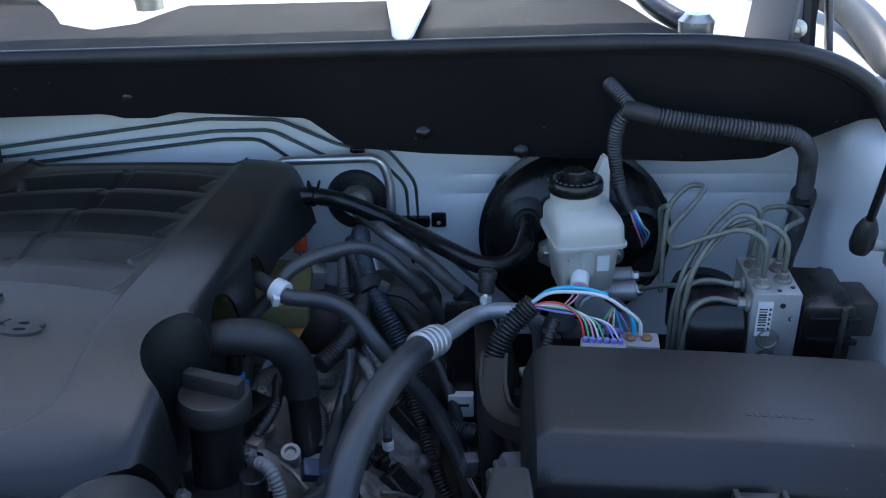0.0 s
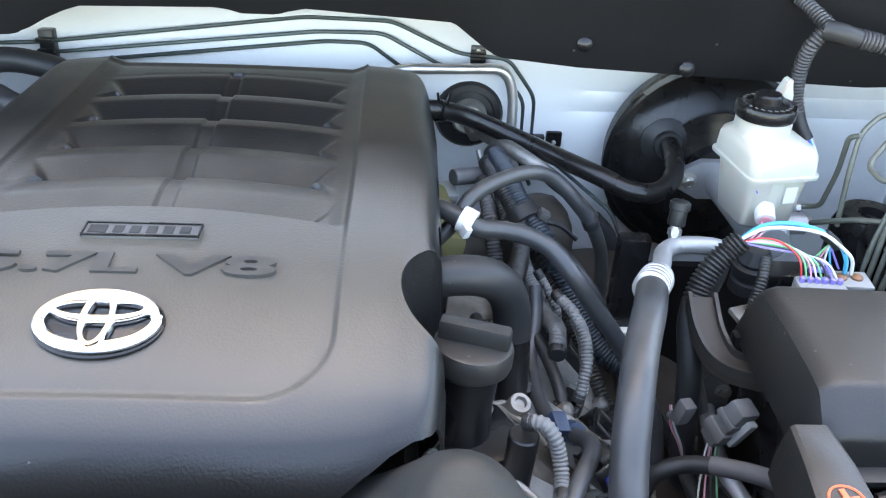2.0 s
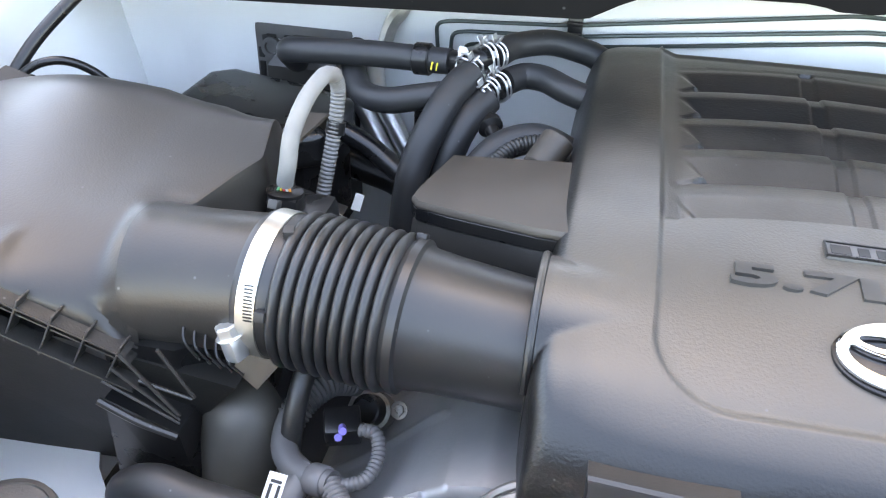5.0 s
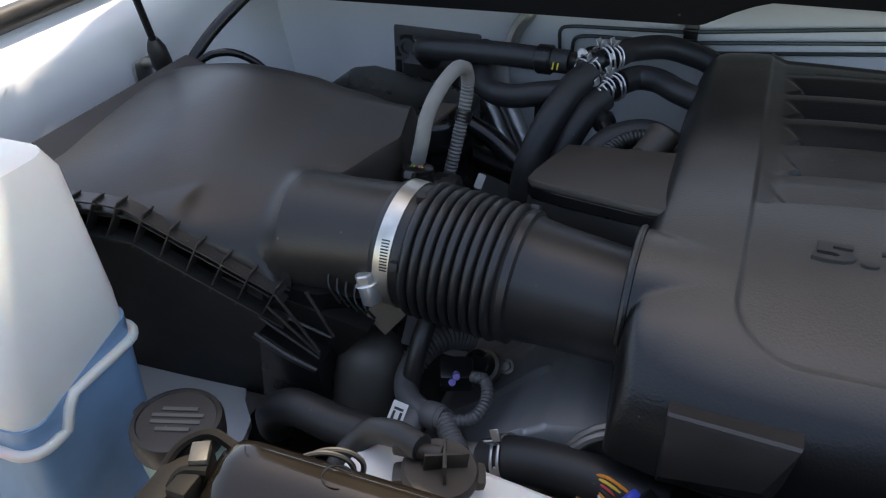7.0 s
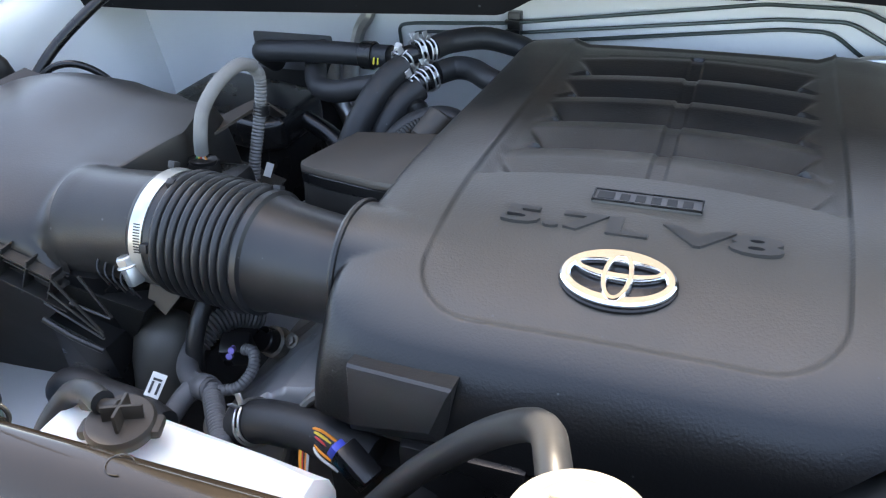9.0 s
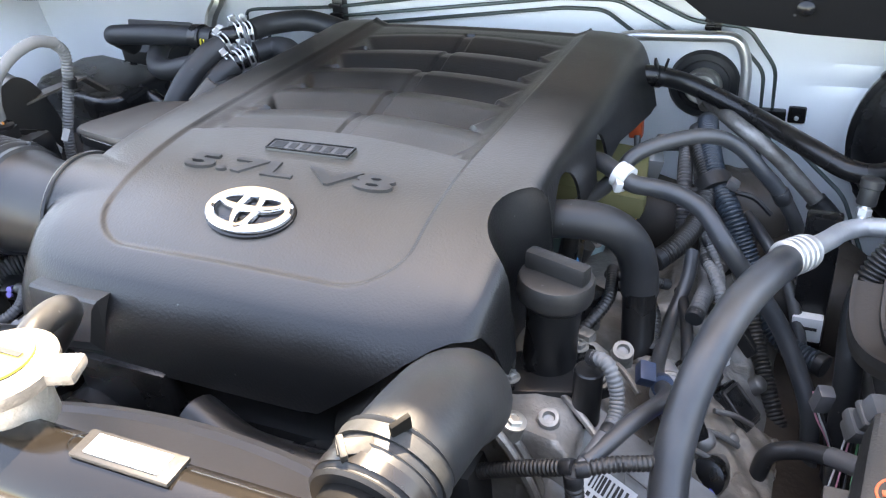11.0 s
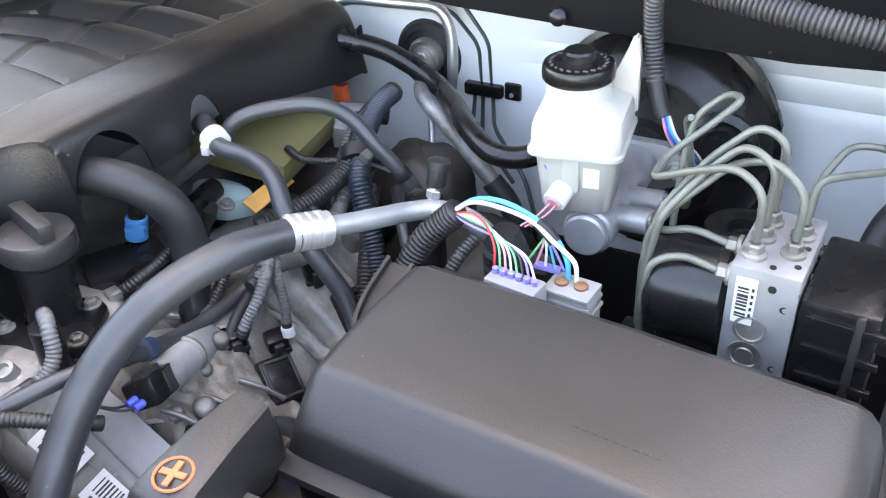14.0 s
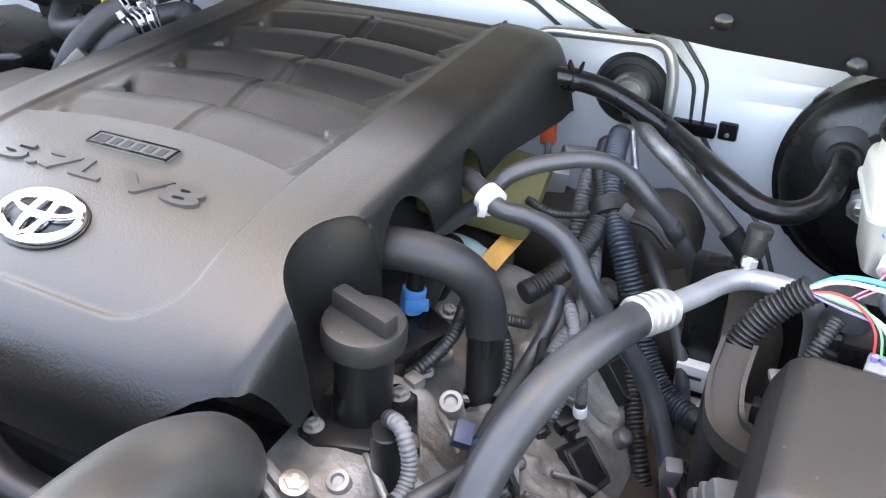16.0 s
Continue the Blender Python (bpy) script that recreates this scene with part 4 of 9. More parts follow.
def side_edge(y):
    z = lerp_table([(0.44, 1.191), (0.478, 1.189), (0.490, 1.169), (0.500, 1.143), (0.508, 1.131), (0.515, 1.1275), (0.540, 1.1275), (0.548, 1.131), (0.552, 1.150), (0.570, 1.165), (0.62, 1.160), (0.72, 1.168), (0.86, 1.166), (0.93, 1.150), (1.07, 1.120)], y)
    for yc, hw, top in ((0.668, 0.042, 1.222), (0.785, 0.022, 1.208)):
        t = clamp01(1 - ((y - yc) / hw) ** 2)
        z = max(z, 1.168 + (top - 1.168) * math.sqrt(t)) if t > 0 else z
    return z


def cover_shell():
    prof = even_path(smooth_path([(0, y, z) for y, z in COVER_PROFILE], 14), 0.0026)
    n = 360
    bm = bmesh.new()
    back = even_path(smooth_path([(a, 0, b) for a, b in CROSS_BACK], 14), 0.001)
    front = even_path(smooth_path([(a, 0, b) for a, b in CROSS_FRONT], 14), 0.001)
    heights = sorted((p.y, p.z) for p in prof if 0.43 < p.y < 1.04)
    hy, hz = [a for a, b in heights], [b for a, b in heights]
    grid = []
    for i, p in enumerate(prof):
        f = sstep(1.0, 0.62, p.y)
        row = []
        for k in range(n + 1):
            s = abs(2 * k / n - 1)
            a = back[min(int(s * (len(back) - 1)), len(back) - 1)].lerp(front[min(int(s * (len(front) - 1)), len(front) - 1)], f)
            xo, dz = (a.x if k > n / 2 else -a.x), a.z
            round_front = 0.02 * sstep(0.50, 0.44, p.y) * (a.x / 0.24) ** 4
            narrow = 1 - 0.02 * sstep(0.52, 0.44, p.y) - (0.035 if xo > 0 else 0.0) * sstep(0.72, 1.05, p.y) - 0.03 * sstep(1.035, 1.066, p.y) * sstep(1.23, 1.19, p.z)
            bow = 0.016 * min((xo / 0.13) ** 2, 1.35) * sstep(0.58, 0.645, p.y) * sstep(1.04, 0.99, p.y)
            y = p.y - bow
            z = float(np.interp(y, hy, hz)) if bow else p.z
            v = Vector((XC + xo * narrow, y + round_front, z - dz - 0.004 * (a.x / 0.2) ** 2))
            if i > 16:
                v.z -= cover_detail(xo, y)
            up = flare(y) if xo < -0.10 else 0.0
            if up > v.z:
                v.z += (up - v.z) * sstep(-0.115, -0.222, xo)
            low = 1.125 + (0.025 * sstep(0.50, 0.56, y) if abs(xo) > 0.2 else 0.0)
            if v.x > -0.40 and v.y < 0.481:
                low = max(low, arch(v.x))
            if xo > 0.17:
                low = max(low - (0.025 if y > 0.46 else 0.0), side_edge(v.y) - 4 * max(0.0, 0.205 - xo))
            over = v.z - low
            r2 = Vector((v.x, v.y)) - CAP_AT
            if abs(r2.length - CAP_R) < 0.0022 and v.z > 1.12 and r2.x < 0.006:
                q = CAP_AT + r2.normalized() * CAP_R
                v = Vector((q.x, q.y, v.z))
            elif r2.length < CAP_R and v.z > 1.10:
                over = min(over, 0.004 - r2.x, r2.length - 0.012)
                q = CAP_AT + r2.normalized() * (CAP_R - (CAP_R - r2.length) * 0.42)
                v = Vector((q.x, q.y, v.z - 0.075 * (CAP_R - r2.length) / (CAP_R - 0.012)))
            row.append((bm.verts.new(v), over))
        grid.append(row)
    cuts = {}

    def cut(a, b):
        """The point of the moulding's edge between two neighbours on either side of it."""
        key = frozenset((a[0], b[0]))
        if key not in cuts:
            cuts[key] = bm.verts.new(a[0].co.lerp(b[0].co, a[1] / (a[1] - b[1])))
        return cuts[key]

    for i in range(len(grid) - 1):
        for k in range(n):
            ring = (grid[i][k], grid[i][k + 1], grid[i + 1][k + 1], grid[i + 1][k])
            poly = []
            for a, b in zip(ring, ring[1:] + ring[:1]):
                if a[1] > 0:
                    poly.append(a[0])
                if (a[1] > 0) != (b[1] > 0):
                    poly.append(cut(a, b))
            if len(poly) > 2:
                bm.faces.new(poly)
    bmesh.ops.delete(bm, geom=[v for v in bm.verts if not v.link_faces], context="VERTS")
    bmesh.ops.remove_doubles(bm, verts=bm.verts, dist=0.0002)
    bm.normal_update()
    rim = bmesh.ops.extrude_edge_only(bm, edges=[e for e in bm.edges if e.is_boundary])
    inner = [v for v in rim["geom"] if isinstance(v, bmesh.types.BMVert)]
    facing = -1 if sum(f.normal.z for f in bm.faces) > 0 else 1
    for v in inner:
        outer = next((e.other_vert(v) for e in v.link_edges if not e.is_boundary), v)
        v.co += outer.normal * facing * 0.0028
    return bm


def surf_z(x, y):
    ys = [(a, b) for a, b in COVER_PROFILE[::-1]]
    return lerp_table(ys, y) - 0.004 * ((x - XC) / 0.2) ** 2 - cover_detail(x - XC, y)


def cover_pose(x, y, lift=0.0):
    z0, z1 = surf_z(x, y - 0.012), surf_z(x, y + 0.012)
    tilt = math.degrees(math.atan2(z1 - z0, 0.024))
    return pose(x, y, surf_z(x, y) + lift, tilt)


ec = thing("engine_cover", (XC, 0.74, 1.13), "dusty black moulded plastic engine cover with louvres", "engine cover")
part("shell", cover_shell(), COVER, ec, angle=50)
part("front_boss", loft([
    [(-0.671, 0.460, 1.182), (-0.5850, 0.460, 1.186), (-0.5850, 0.460, 1.12), (-0.671, 0.460, 1.12)],
    [(-0.6705, 0.4375, 1.1840), (-0.5855, 0.4290, 1.1885), (-0.594, 0.430, 1.13), (-0.6705, 0.430, 1.125)],
    [(-0.6700, 0.4350, 1.1826), (-0.5865, 0.4265, 1.1868), (-0.597, 0.426, 1.138), (-0.6700, 0.428, 1.128)],
    [(-0.6690, 0.4330, 1.1780), (-0.5890, 0.4240, 1.1825), (-0.603, 0.4225, 1.147), (-0.6690, 0.4255, 1.134)]]), PLASTIC, ec, "wedge boss on the cover's front", 25)
part("collar_bead", skin([Vector((-0.7165, 0.560 + 0.0600 * math.cos(a), 1.177 + 0.0600 * math.sin(a))) for a in np.linspace(0.12, math.pi - 0.05, 24)], 0.0032, 8), COVER, ec)


def emblem():
    m = cover_pose(XC - 0.003, 0.5275, 0.004)
    def ring(cx, cy, rx, ry, w, lift, bm):
        n = 64
        vs = []
        own = bmesh.new()
        for i in range(n):
            a = 2 * math.pi * i / n
            c, s = math.cos(a), math.sin(a)
            k = w * (1.0 + 0.25 * abs(s)) if rx > ry else w
            vs.append([own.verts.new((cx + (rx - e * k) * c, cy + (ry - e * k) * s, z)) for e, z in ((0, 0), (0, 0.0025 + lift), (0.2, 0.0042 + lift), (0.8, 0.0042 + lift), (1.0, 0.0025 + lift), (1.0, 0))])
        for i in range(n):
            for j in range(5):
                own.faces.new((vs[i][j], vs[(i + 1) % n][j], vs[(i + 1) % n][j + 1], vs[i][j + 1]))
        bmesh.ops.transform(own, matrix=m, verts=own.verts)
        return merge(bm, own)

    oval = part("emblem", ring(0, 0, 0.0415, 0.0262, 0.0074, 0.0, None), CHROME, ec, "oval chrome emblem ring")
    part("inner_ring", ring(0, 0.0082, 0.0330, 0.0120, 0.0054, 0.0008, None), CHROME, oval)
    part("inner_ring", ring(0, -0.0005, 0.0118, 0.0232, 0.0052, 0.0012, None), CHROME, oval)
    part("emblem_seat", lathe([(0.0428, -0.002), (0.0428, 0.0004), (0.042, 0.0008), (0.0, 0.0008)], m @ Matrix.Diagonal((1, 0.66, 1, 1)) @ pose(0, 0, -0.002), 48), GLOSSBLACK, ec)


emblem()
wm = cover_pose(XC + 0.003, 0.583, 0.0012)
part("engine_size_letters", writing("5.7L", 0.036, 0.0016, wm @ pose(-0.052, 0.0, 0) @ Matrix.Diagonal((1.85, 0.78, 1, 1)), None, 0.0013), LETTER, ec, "raised letters reading 5.7L")
part("engine_type_letters", writing("V8", 0.036, 0.0016, wm @ pose(0.061, -0.001, 0) @ Matrix.Diagonal((2.08, 0.78, 1, 1)), None, 0.0013), LETTER, ec, "raised letters reading V8")
bmat = cover_pose(XC + 0.002, 0.622, 0.0016)
badge = part("badge", rbox(0.086, 0.0175, 0.003, bmat @ pose(0, 0, -0.002), 0.0008), EMBOSS, ec, "small grey badge with black blocks")
fr = None
for x, y, w, h in ((0, 0.0081, 0.086, 0.0011), (0, -0.0081, 0.086, 0.0011), (-0.0424, 0, 0.0011, 0.0175), (0.0424, 0, 0.0011, 0.0175)):
    fr = rbox(w, h, 0.0022, bmat @ pose(x, y, 0), 0, 1, fr)
part("badge_frame", fr, GLOSSBLACK, badge)
part("badge_block", rbox(0.0135, 0.0105, 0.0016, bmat @ pose(-0.0325, 0, 0), 0.0003, 1), INK, badge, "plain black block")
for i in range(5):
    part("badge_block", rbox(0.0078, 0.0095, 0.0016, bmat @ pose(-0.0175 + i * 0.0122, 0, 0), 0.0003, 1), INK, badge, "plain black block")

# ---- oil filler with its cap ----
def oil_filler():
    p = Vector((-0.249, 0.561, 1.085))
    t = thing("oil_filler", p, "black oil filler neck with a bar-grip cap", "oil filler")
    m = pose(p.x, p.y, p.z, -4, 4, 0)
    part("neck", lathe([(0.033, 0.0), (0.033, 0.008), (0.024, 0.014), (0.0215, 0.05), (0.0225, 0.078), (0.0265, 0.082), (0.0265, 0.09)], m, 36), GLOSSBLACK, t)
    part("foot_plate", prism([(-0.280, 0.522), (-0.262, 0.516), (-0.205, 0.532), (-0.190, 0.545), (-0.200, 0.560), (-0.216, 0.590), (-0.235, 0.596), (-0.282, 0.56)], 0.012, pose(0, 0, 1.096), 0.003), GLOSSBLACK, t)
    for x, y in ((-0.201, 0.546), (-0.270, 0.530), (-0.228, 0.584)):
        part("mount_bolt", hex_bolt(pose(x, y, 1.107), 0.0052, 0.007), ALLOY, t)
    cap = part("cap", lathe([(0.0262, 0.084), (0.0296, 0.086), (0.0307, 0.090), (0.0307, 0.100), (0.0292, 0.1042), (0.0262, 0.1056), (0.0, 0.1065)], m, 48), PLASTIC, t)
    part("grip", rbox(0.0535, 0.0135, 0.017, m @ pose(0, 0, 0.1035, 0, 0, -14), 0.0035), PLASTIC, cap)
    part("sensor_plug", rod((-0.207, 0.525, 1.085), (-0.204, 0.526, 1.138), 0.0115, 20), GLOSSBLACK, t)


oil_filler()

# ---- coolant elbow, radiator top and its caps ----
def elbow():
    t = thing("radiator_hose", (-0.26, 0.44, 1.06), "thick black rubber coolant elbow from the radiator", "hose")
    path = [(-0.260, 0.292, 1.218), (-0.258, 0.315, 1.222), (-0.255, 0.350, 1.221), (-0.255, 0.385, 1.211), (-0.260, 0.418, 1.186), (-0.276, 0.438, 1.156), (-0.302, 0.448, 1.132), (-0.335, 0.455, 1.114)]
    part("rubber", tube(path, 0.0328, 32, 10), ELBOW, t)
    m = axis((-0.2595, 0.303, 1.2200), (-0.258, 0.330, 1.2235))
    for k in (-0.004, 0.016):
        part("clamp_band", lathe([(0.0330, k - 0.004), (0.0352, k - 0.004), (0.0352, k + 0.004), (0.0330, k + 0.004)], m, 40), GLOSSBLACK if k < 0 else DULLSTEEL, t, "spring steel clamp band")
    for k in (-0.013, -0.008, 0.006, 0.024):
        part("hose_bead", lathe([(0.0325, k - 0.002), (0.0345, k), (0.0325, k + 0.002)], m, 40), ELBOW, t)
    part("clamp_ear", rbox(0.020, 0.009, 0.0022, pose(-0.266, 0.300, 1.2545, 24, 14, 40), 0.0006), DULLSTEEL, t, "bent steel clamp ear")
    part("clamp_ear", rbox(0.004, 0.013, 0.011, pose(-0.272, 0.297, 1.250, 20, 0, 40), 0.001), DULLSTEEL, t)
    part("clamp_ear", rbox(0.012, 0.003, 0.014, pose(-0.248, 0.318, 1.254, 20, -10, 55), 0.0006), HEATPLASTIC, t)
    part("neck", rod((-0.265, 0.235, 1.202), (-0.260, 0.296, 1.219), 0.0265, 28), HEATPLASTIC, t)
    part("outlet", rod((-0.325, 0.437, 1.123), (-0.36, 0.448, 1.10), 0.031, 28), HEATPLASTIC, t, "cast outlet on the engine")


elbow()


def radiator():
    t = thing("radiator", (XC, 0.20, 0.6), "radiator with a dusty glossy black top tank", "radiator")
    sec = []
    for x in np.linspace(-0.884, -0.101, 90):
        k = sstep(-0.262, -0.205, x)
        zt = 1.262 - 0.004 * k
        yb, yc, yf = 0.262, 0.240 - 0.006 * k, 0.222 - 0.002 * k
        e = 0.010 * (sstep(-0.872, -0.884, x) + sstep(-0.113, -0.101, x))
        sec.append([(x, yf - 0.005, 1.17), (x, yf - 0.006, zt - 0.036), (x, yf - 0.005, zt - 0.020 - e), (x, yf - 0.001, zt - 0.012 - e), (x, yc - 0.004, zt - 0.0035 - e), (x, yc + 0.002, zt - 0.001 - e), (x, yb - 0.010, zt - e), (x, yb - 0.003, zt - 0.003 - e), (x, yb, zt - 0.012), (x, yb, 1.17)])
    part("top_tank", loft(sec), TOPTANK, t, "", 50)
    part("core", rbox(0.78, 0.045, 0.55, pose(-0.485, 0.238, 0.61), 0.004), DARK, t)
    for x in (-0.815, -0.70, -0.58, -0.40, -0.19):
        part("moulded_ring", skin([Vector((x + 0.008 * math.cos(a), 0.250 + 0.007 * math.sin(a), 1.2620 - (0.004 if x > -0.25 else 0))) for a in np.linspace(0.4, 5.2, 22)], 0.0005, 6), TOPTANK, t)
    for x, s in ((-0.105, 1), (-0.885, -1)):
        part("side_bracket", rbox(0.016, 0.050, 0.060, pose(x + s * 0.020, 0.236, 1.188), 0.003), HEATPLASTIC, t)
        part("clip_block", rbox(0.012, 0.016, 0.016, pose(x + s * 0.006, 0.226, 1.238), 0.002), HEATPLASTIC, t)
        part("clip_pad", rbox(0.010, 0.014, 0.006, pose(x + s * 0.006, 0.242, 1.254, 0, 0, 25), 0.0015), DULLSTEEL, t, "bare metal pad")
        part("clip_hook", pipe([(x - s * 0.006, 0.256, 1.252), (x + s * 0.010, 0.258, 1.258), (x + s * 0.024, 0.248, 1.252), (x + s * 0.028, 0.230, 1.240), (x + s * 0.030, 0.214, 1.215), (x + s * 0.026, 0.206, 1.18)], 0.0032, 0.008, 8), HEATPLASTIC, t)
        part("clip_hook", pipe([(x - s * 0.002, 0.236, 1.254), (x + s * 0.012, 0.232, 1.254), (x + s * 0.018, 0.218, 1.238), (x + s * 0.016, 0.208, 1.21)], 0.0028, 0.006, 8), HEATPLASTIC, t)
    cap_m = axis((-0.0755, 0.250, 1.242), (-0.073, 0.234, 1.265))
    plug = part("bolt_cap", lathe([(0.0112, 0), (0.0114, 0.005), (0.0100, 0.0075), (0.0, 0.0080)], cap_m, 28), MIDGREY, t, "round light grey cap")
    part("hex_boss", lathe([(0.0080, 0.0075), (0.0078, 0.0125), (0.0062, 0.0145), (0.0, 0.0148)], cap_m, 6), CONDUIT, plug, "", 20)
    for i in range(6):
        part("tank_rib", tube([(-0.082 + 0.007 * i, 0.206, 1.212 - 0.006 * i), (-0.076 + 0.007 * i, 0.232, 1.226 - 0.006 * i), (-0.070 + 0.007 * i, 0.256, 1.212 - 0.006 * i)], 0.0028, 6, 5), GLOSSBLACK, t)
    part("rib_core", rod((-0.085, 0.232, 1.205), (-0.035, 0.232, 1.170), 0.022, 24), GLOSSBLACK, t)
    part("data_plate", rbox(0.064, 0.019, 0.003, pose(-0.368, 0.250, 1.2612, 0, 0, 0), 0.001), PLASTIC, t)
    part("data_label", rbox(0.048, 0.013, 0.001, pose(-0.368, 0.250, 1.2644, 0, 0, 0), 0), PAPER, t, "blank white label")
    cap = part("filler_cap", lathe([(0.022, -0.028), (0.022, 0.0), (0.031, 0.002), (0.033, 0.006), (0.033, 0.011), (0.028, 0.014), (0.012, 0.016), (0, 0.016)], pose(-0.462, 0.262, 1.278, 0, 0, 20), 32), ALLOY, t, "bright metal radiator cap")
    for a in (0, 180):
        part("cap_ear", rbox(0.030, 0.020, 0.008, pose(-0.462, 0.262, 1.281, 0, 0, 20 + a) @ pose(0.032, 0, 0), 0.003), ALLOY, cap)
    part("sticker", lathe([(0.022, 0), (0.022, 0.0012), (0, 0.0012)], pose(-0.462, 0.262, 1.2935), 32), YELLOW, cap, "yellow warning sticker")
    part("sticker_print", rbox(0.030, 0.0035, 0.0006, pose(-0.462, 0.268, 1.2948), 0), INK, cap)
    part("overflow_hose", tube([(-0.476, 0.282, 1.272), (-0.484, 0.305, 1.276), (-0.494, 0.330, 1.270), (-0.512, 0.350, 1.251), (-0.545, 0.362, 1.218), (-0.590, 0.368, 1.168), (-0.64, 0.37, 1.10)], 0.0095, 14), RUBBER, t)


radiator()
fan = thing("fan_shroud", (XC, 0.31, 0.7), "dusty brown plastic fan shroud behind the radiator", "fan shroud")
part("shroud_plate", sheet([[(x, 0.266 + v * (0.075 * max(0.0, 1 - ((x + 0.42) / 0.20) ** 2) ** 0.5 + 0.006), 1.185 - 0.012 * v) for v in np.linspace(0, 1, 6)] for x in np.linspace(-0.62, -0.21, 50)], 0.004), SHROUD, fan)
part("rim", tube([(x, 0.266 + 0.075 * max(0.0, 1 - ((x + 0.42) / 0.20) ** 2) ** 0.5 + 0.006, 1.168) for x in np.linspace(-0.62, -0.22, 24)], 0.008, 8, 3), SHROUD, fan)
part("side_plate", prism([(-0.335, 0.345), (-0.246, 0.336), (-0.225, 0.312), (-0.222, 0.268), (-0.335, 0.268)], 0.005, pose(0, 0, 1.164), 0.0015), surface("tan_dusted_shroud", (0.085, 0.070, 0.052), 0.6, var=0.15, scale=14, bump=0.1), fan, "tan dusted shroud corner")
fd = thing("pulley", (-0.52, 0.40, 1.02), "black pulleys and fan clutch in front of the engine", "pulley")
for x, z, r in ((-0.50, 0.98, 0.075), (-0.62, 1.06, 0.034), (-0.38, 1.055, 0.042), (-0.66, 0.94, 0.05), (-0.30, 0.95, 0.05)):
    part("disc", lathe([(r * 0.3, 0.0), (r * 0.85, 0.004), (r, 0.006), (r * 0.96, 0.012), (r, 0.018), (r * 0.96, 0.024), (r, 0.03), (r * 0.3, 0.034)], axis((x, 0.435, z), (x, 0.3, z)), 40), GLOSSBLACK, fd)
part("inlet_pipe", tube([(-0.30, 0.43, 1.07), (-0.36, 0.405, 1.085), (-0.44, 0.40, 1.09), (-0.50, 0.415, 1.10)], 0.021, 16), GLOSSBLACK, fd)
part("case_rib", rbox(0.10, 0.02, 0.10, pose(-0.58, 0.43, 1.03), 0.008), GLOSSBLACK, fd)
solid("front_foam", rbox(0.95, 0.05, 0.02, pose(-0.47, 0.187, 1.185, -18), 0.006), FOAM, "black foam air seal in front of the radiator", "foam seal")
solid("upper_grille", sheet([[(x, 0.165 - 0.22 * v, 1.195 - 0.03 * v + 0.02 * math.sin(3 * v)) for x in np.linspace(-1.25, 0.28, 30)] for v in np.linspace(0, 1, 8)], 0.006), PAINT, "sunlit white painted front panel of the truck", "front panel", kind="structure")

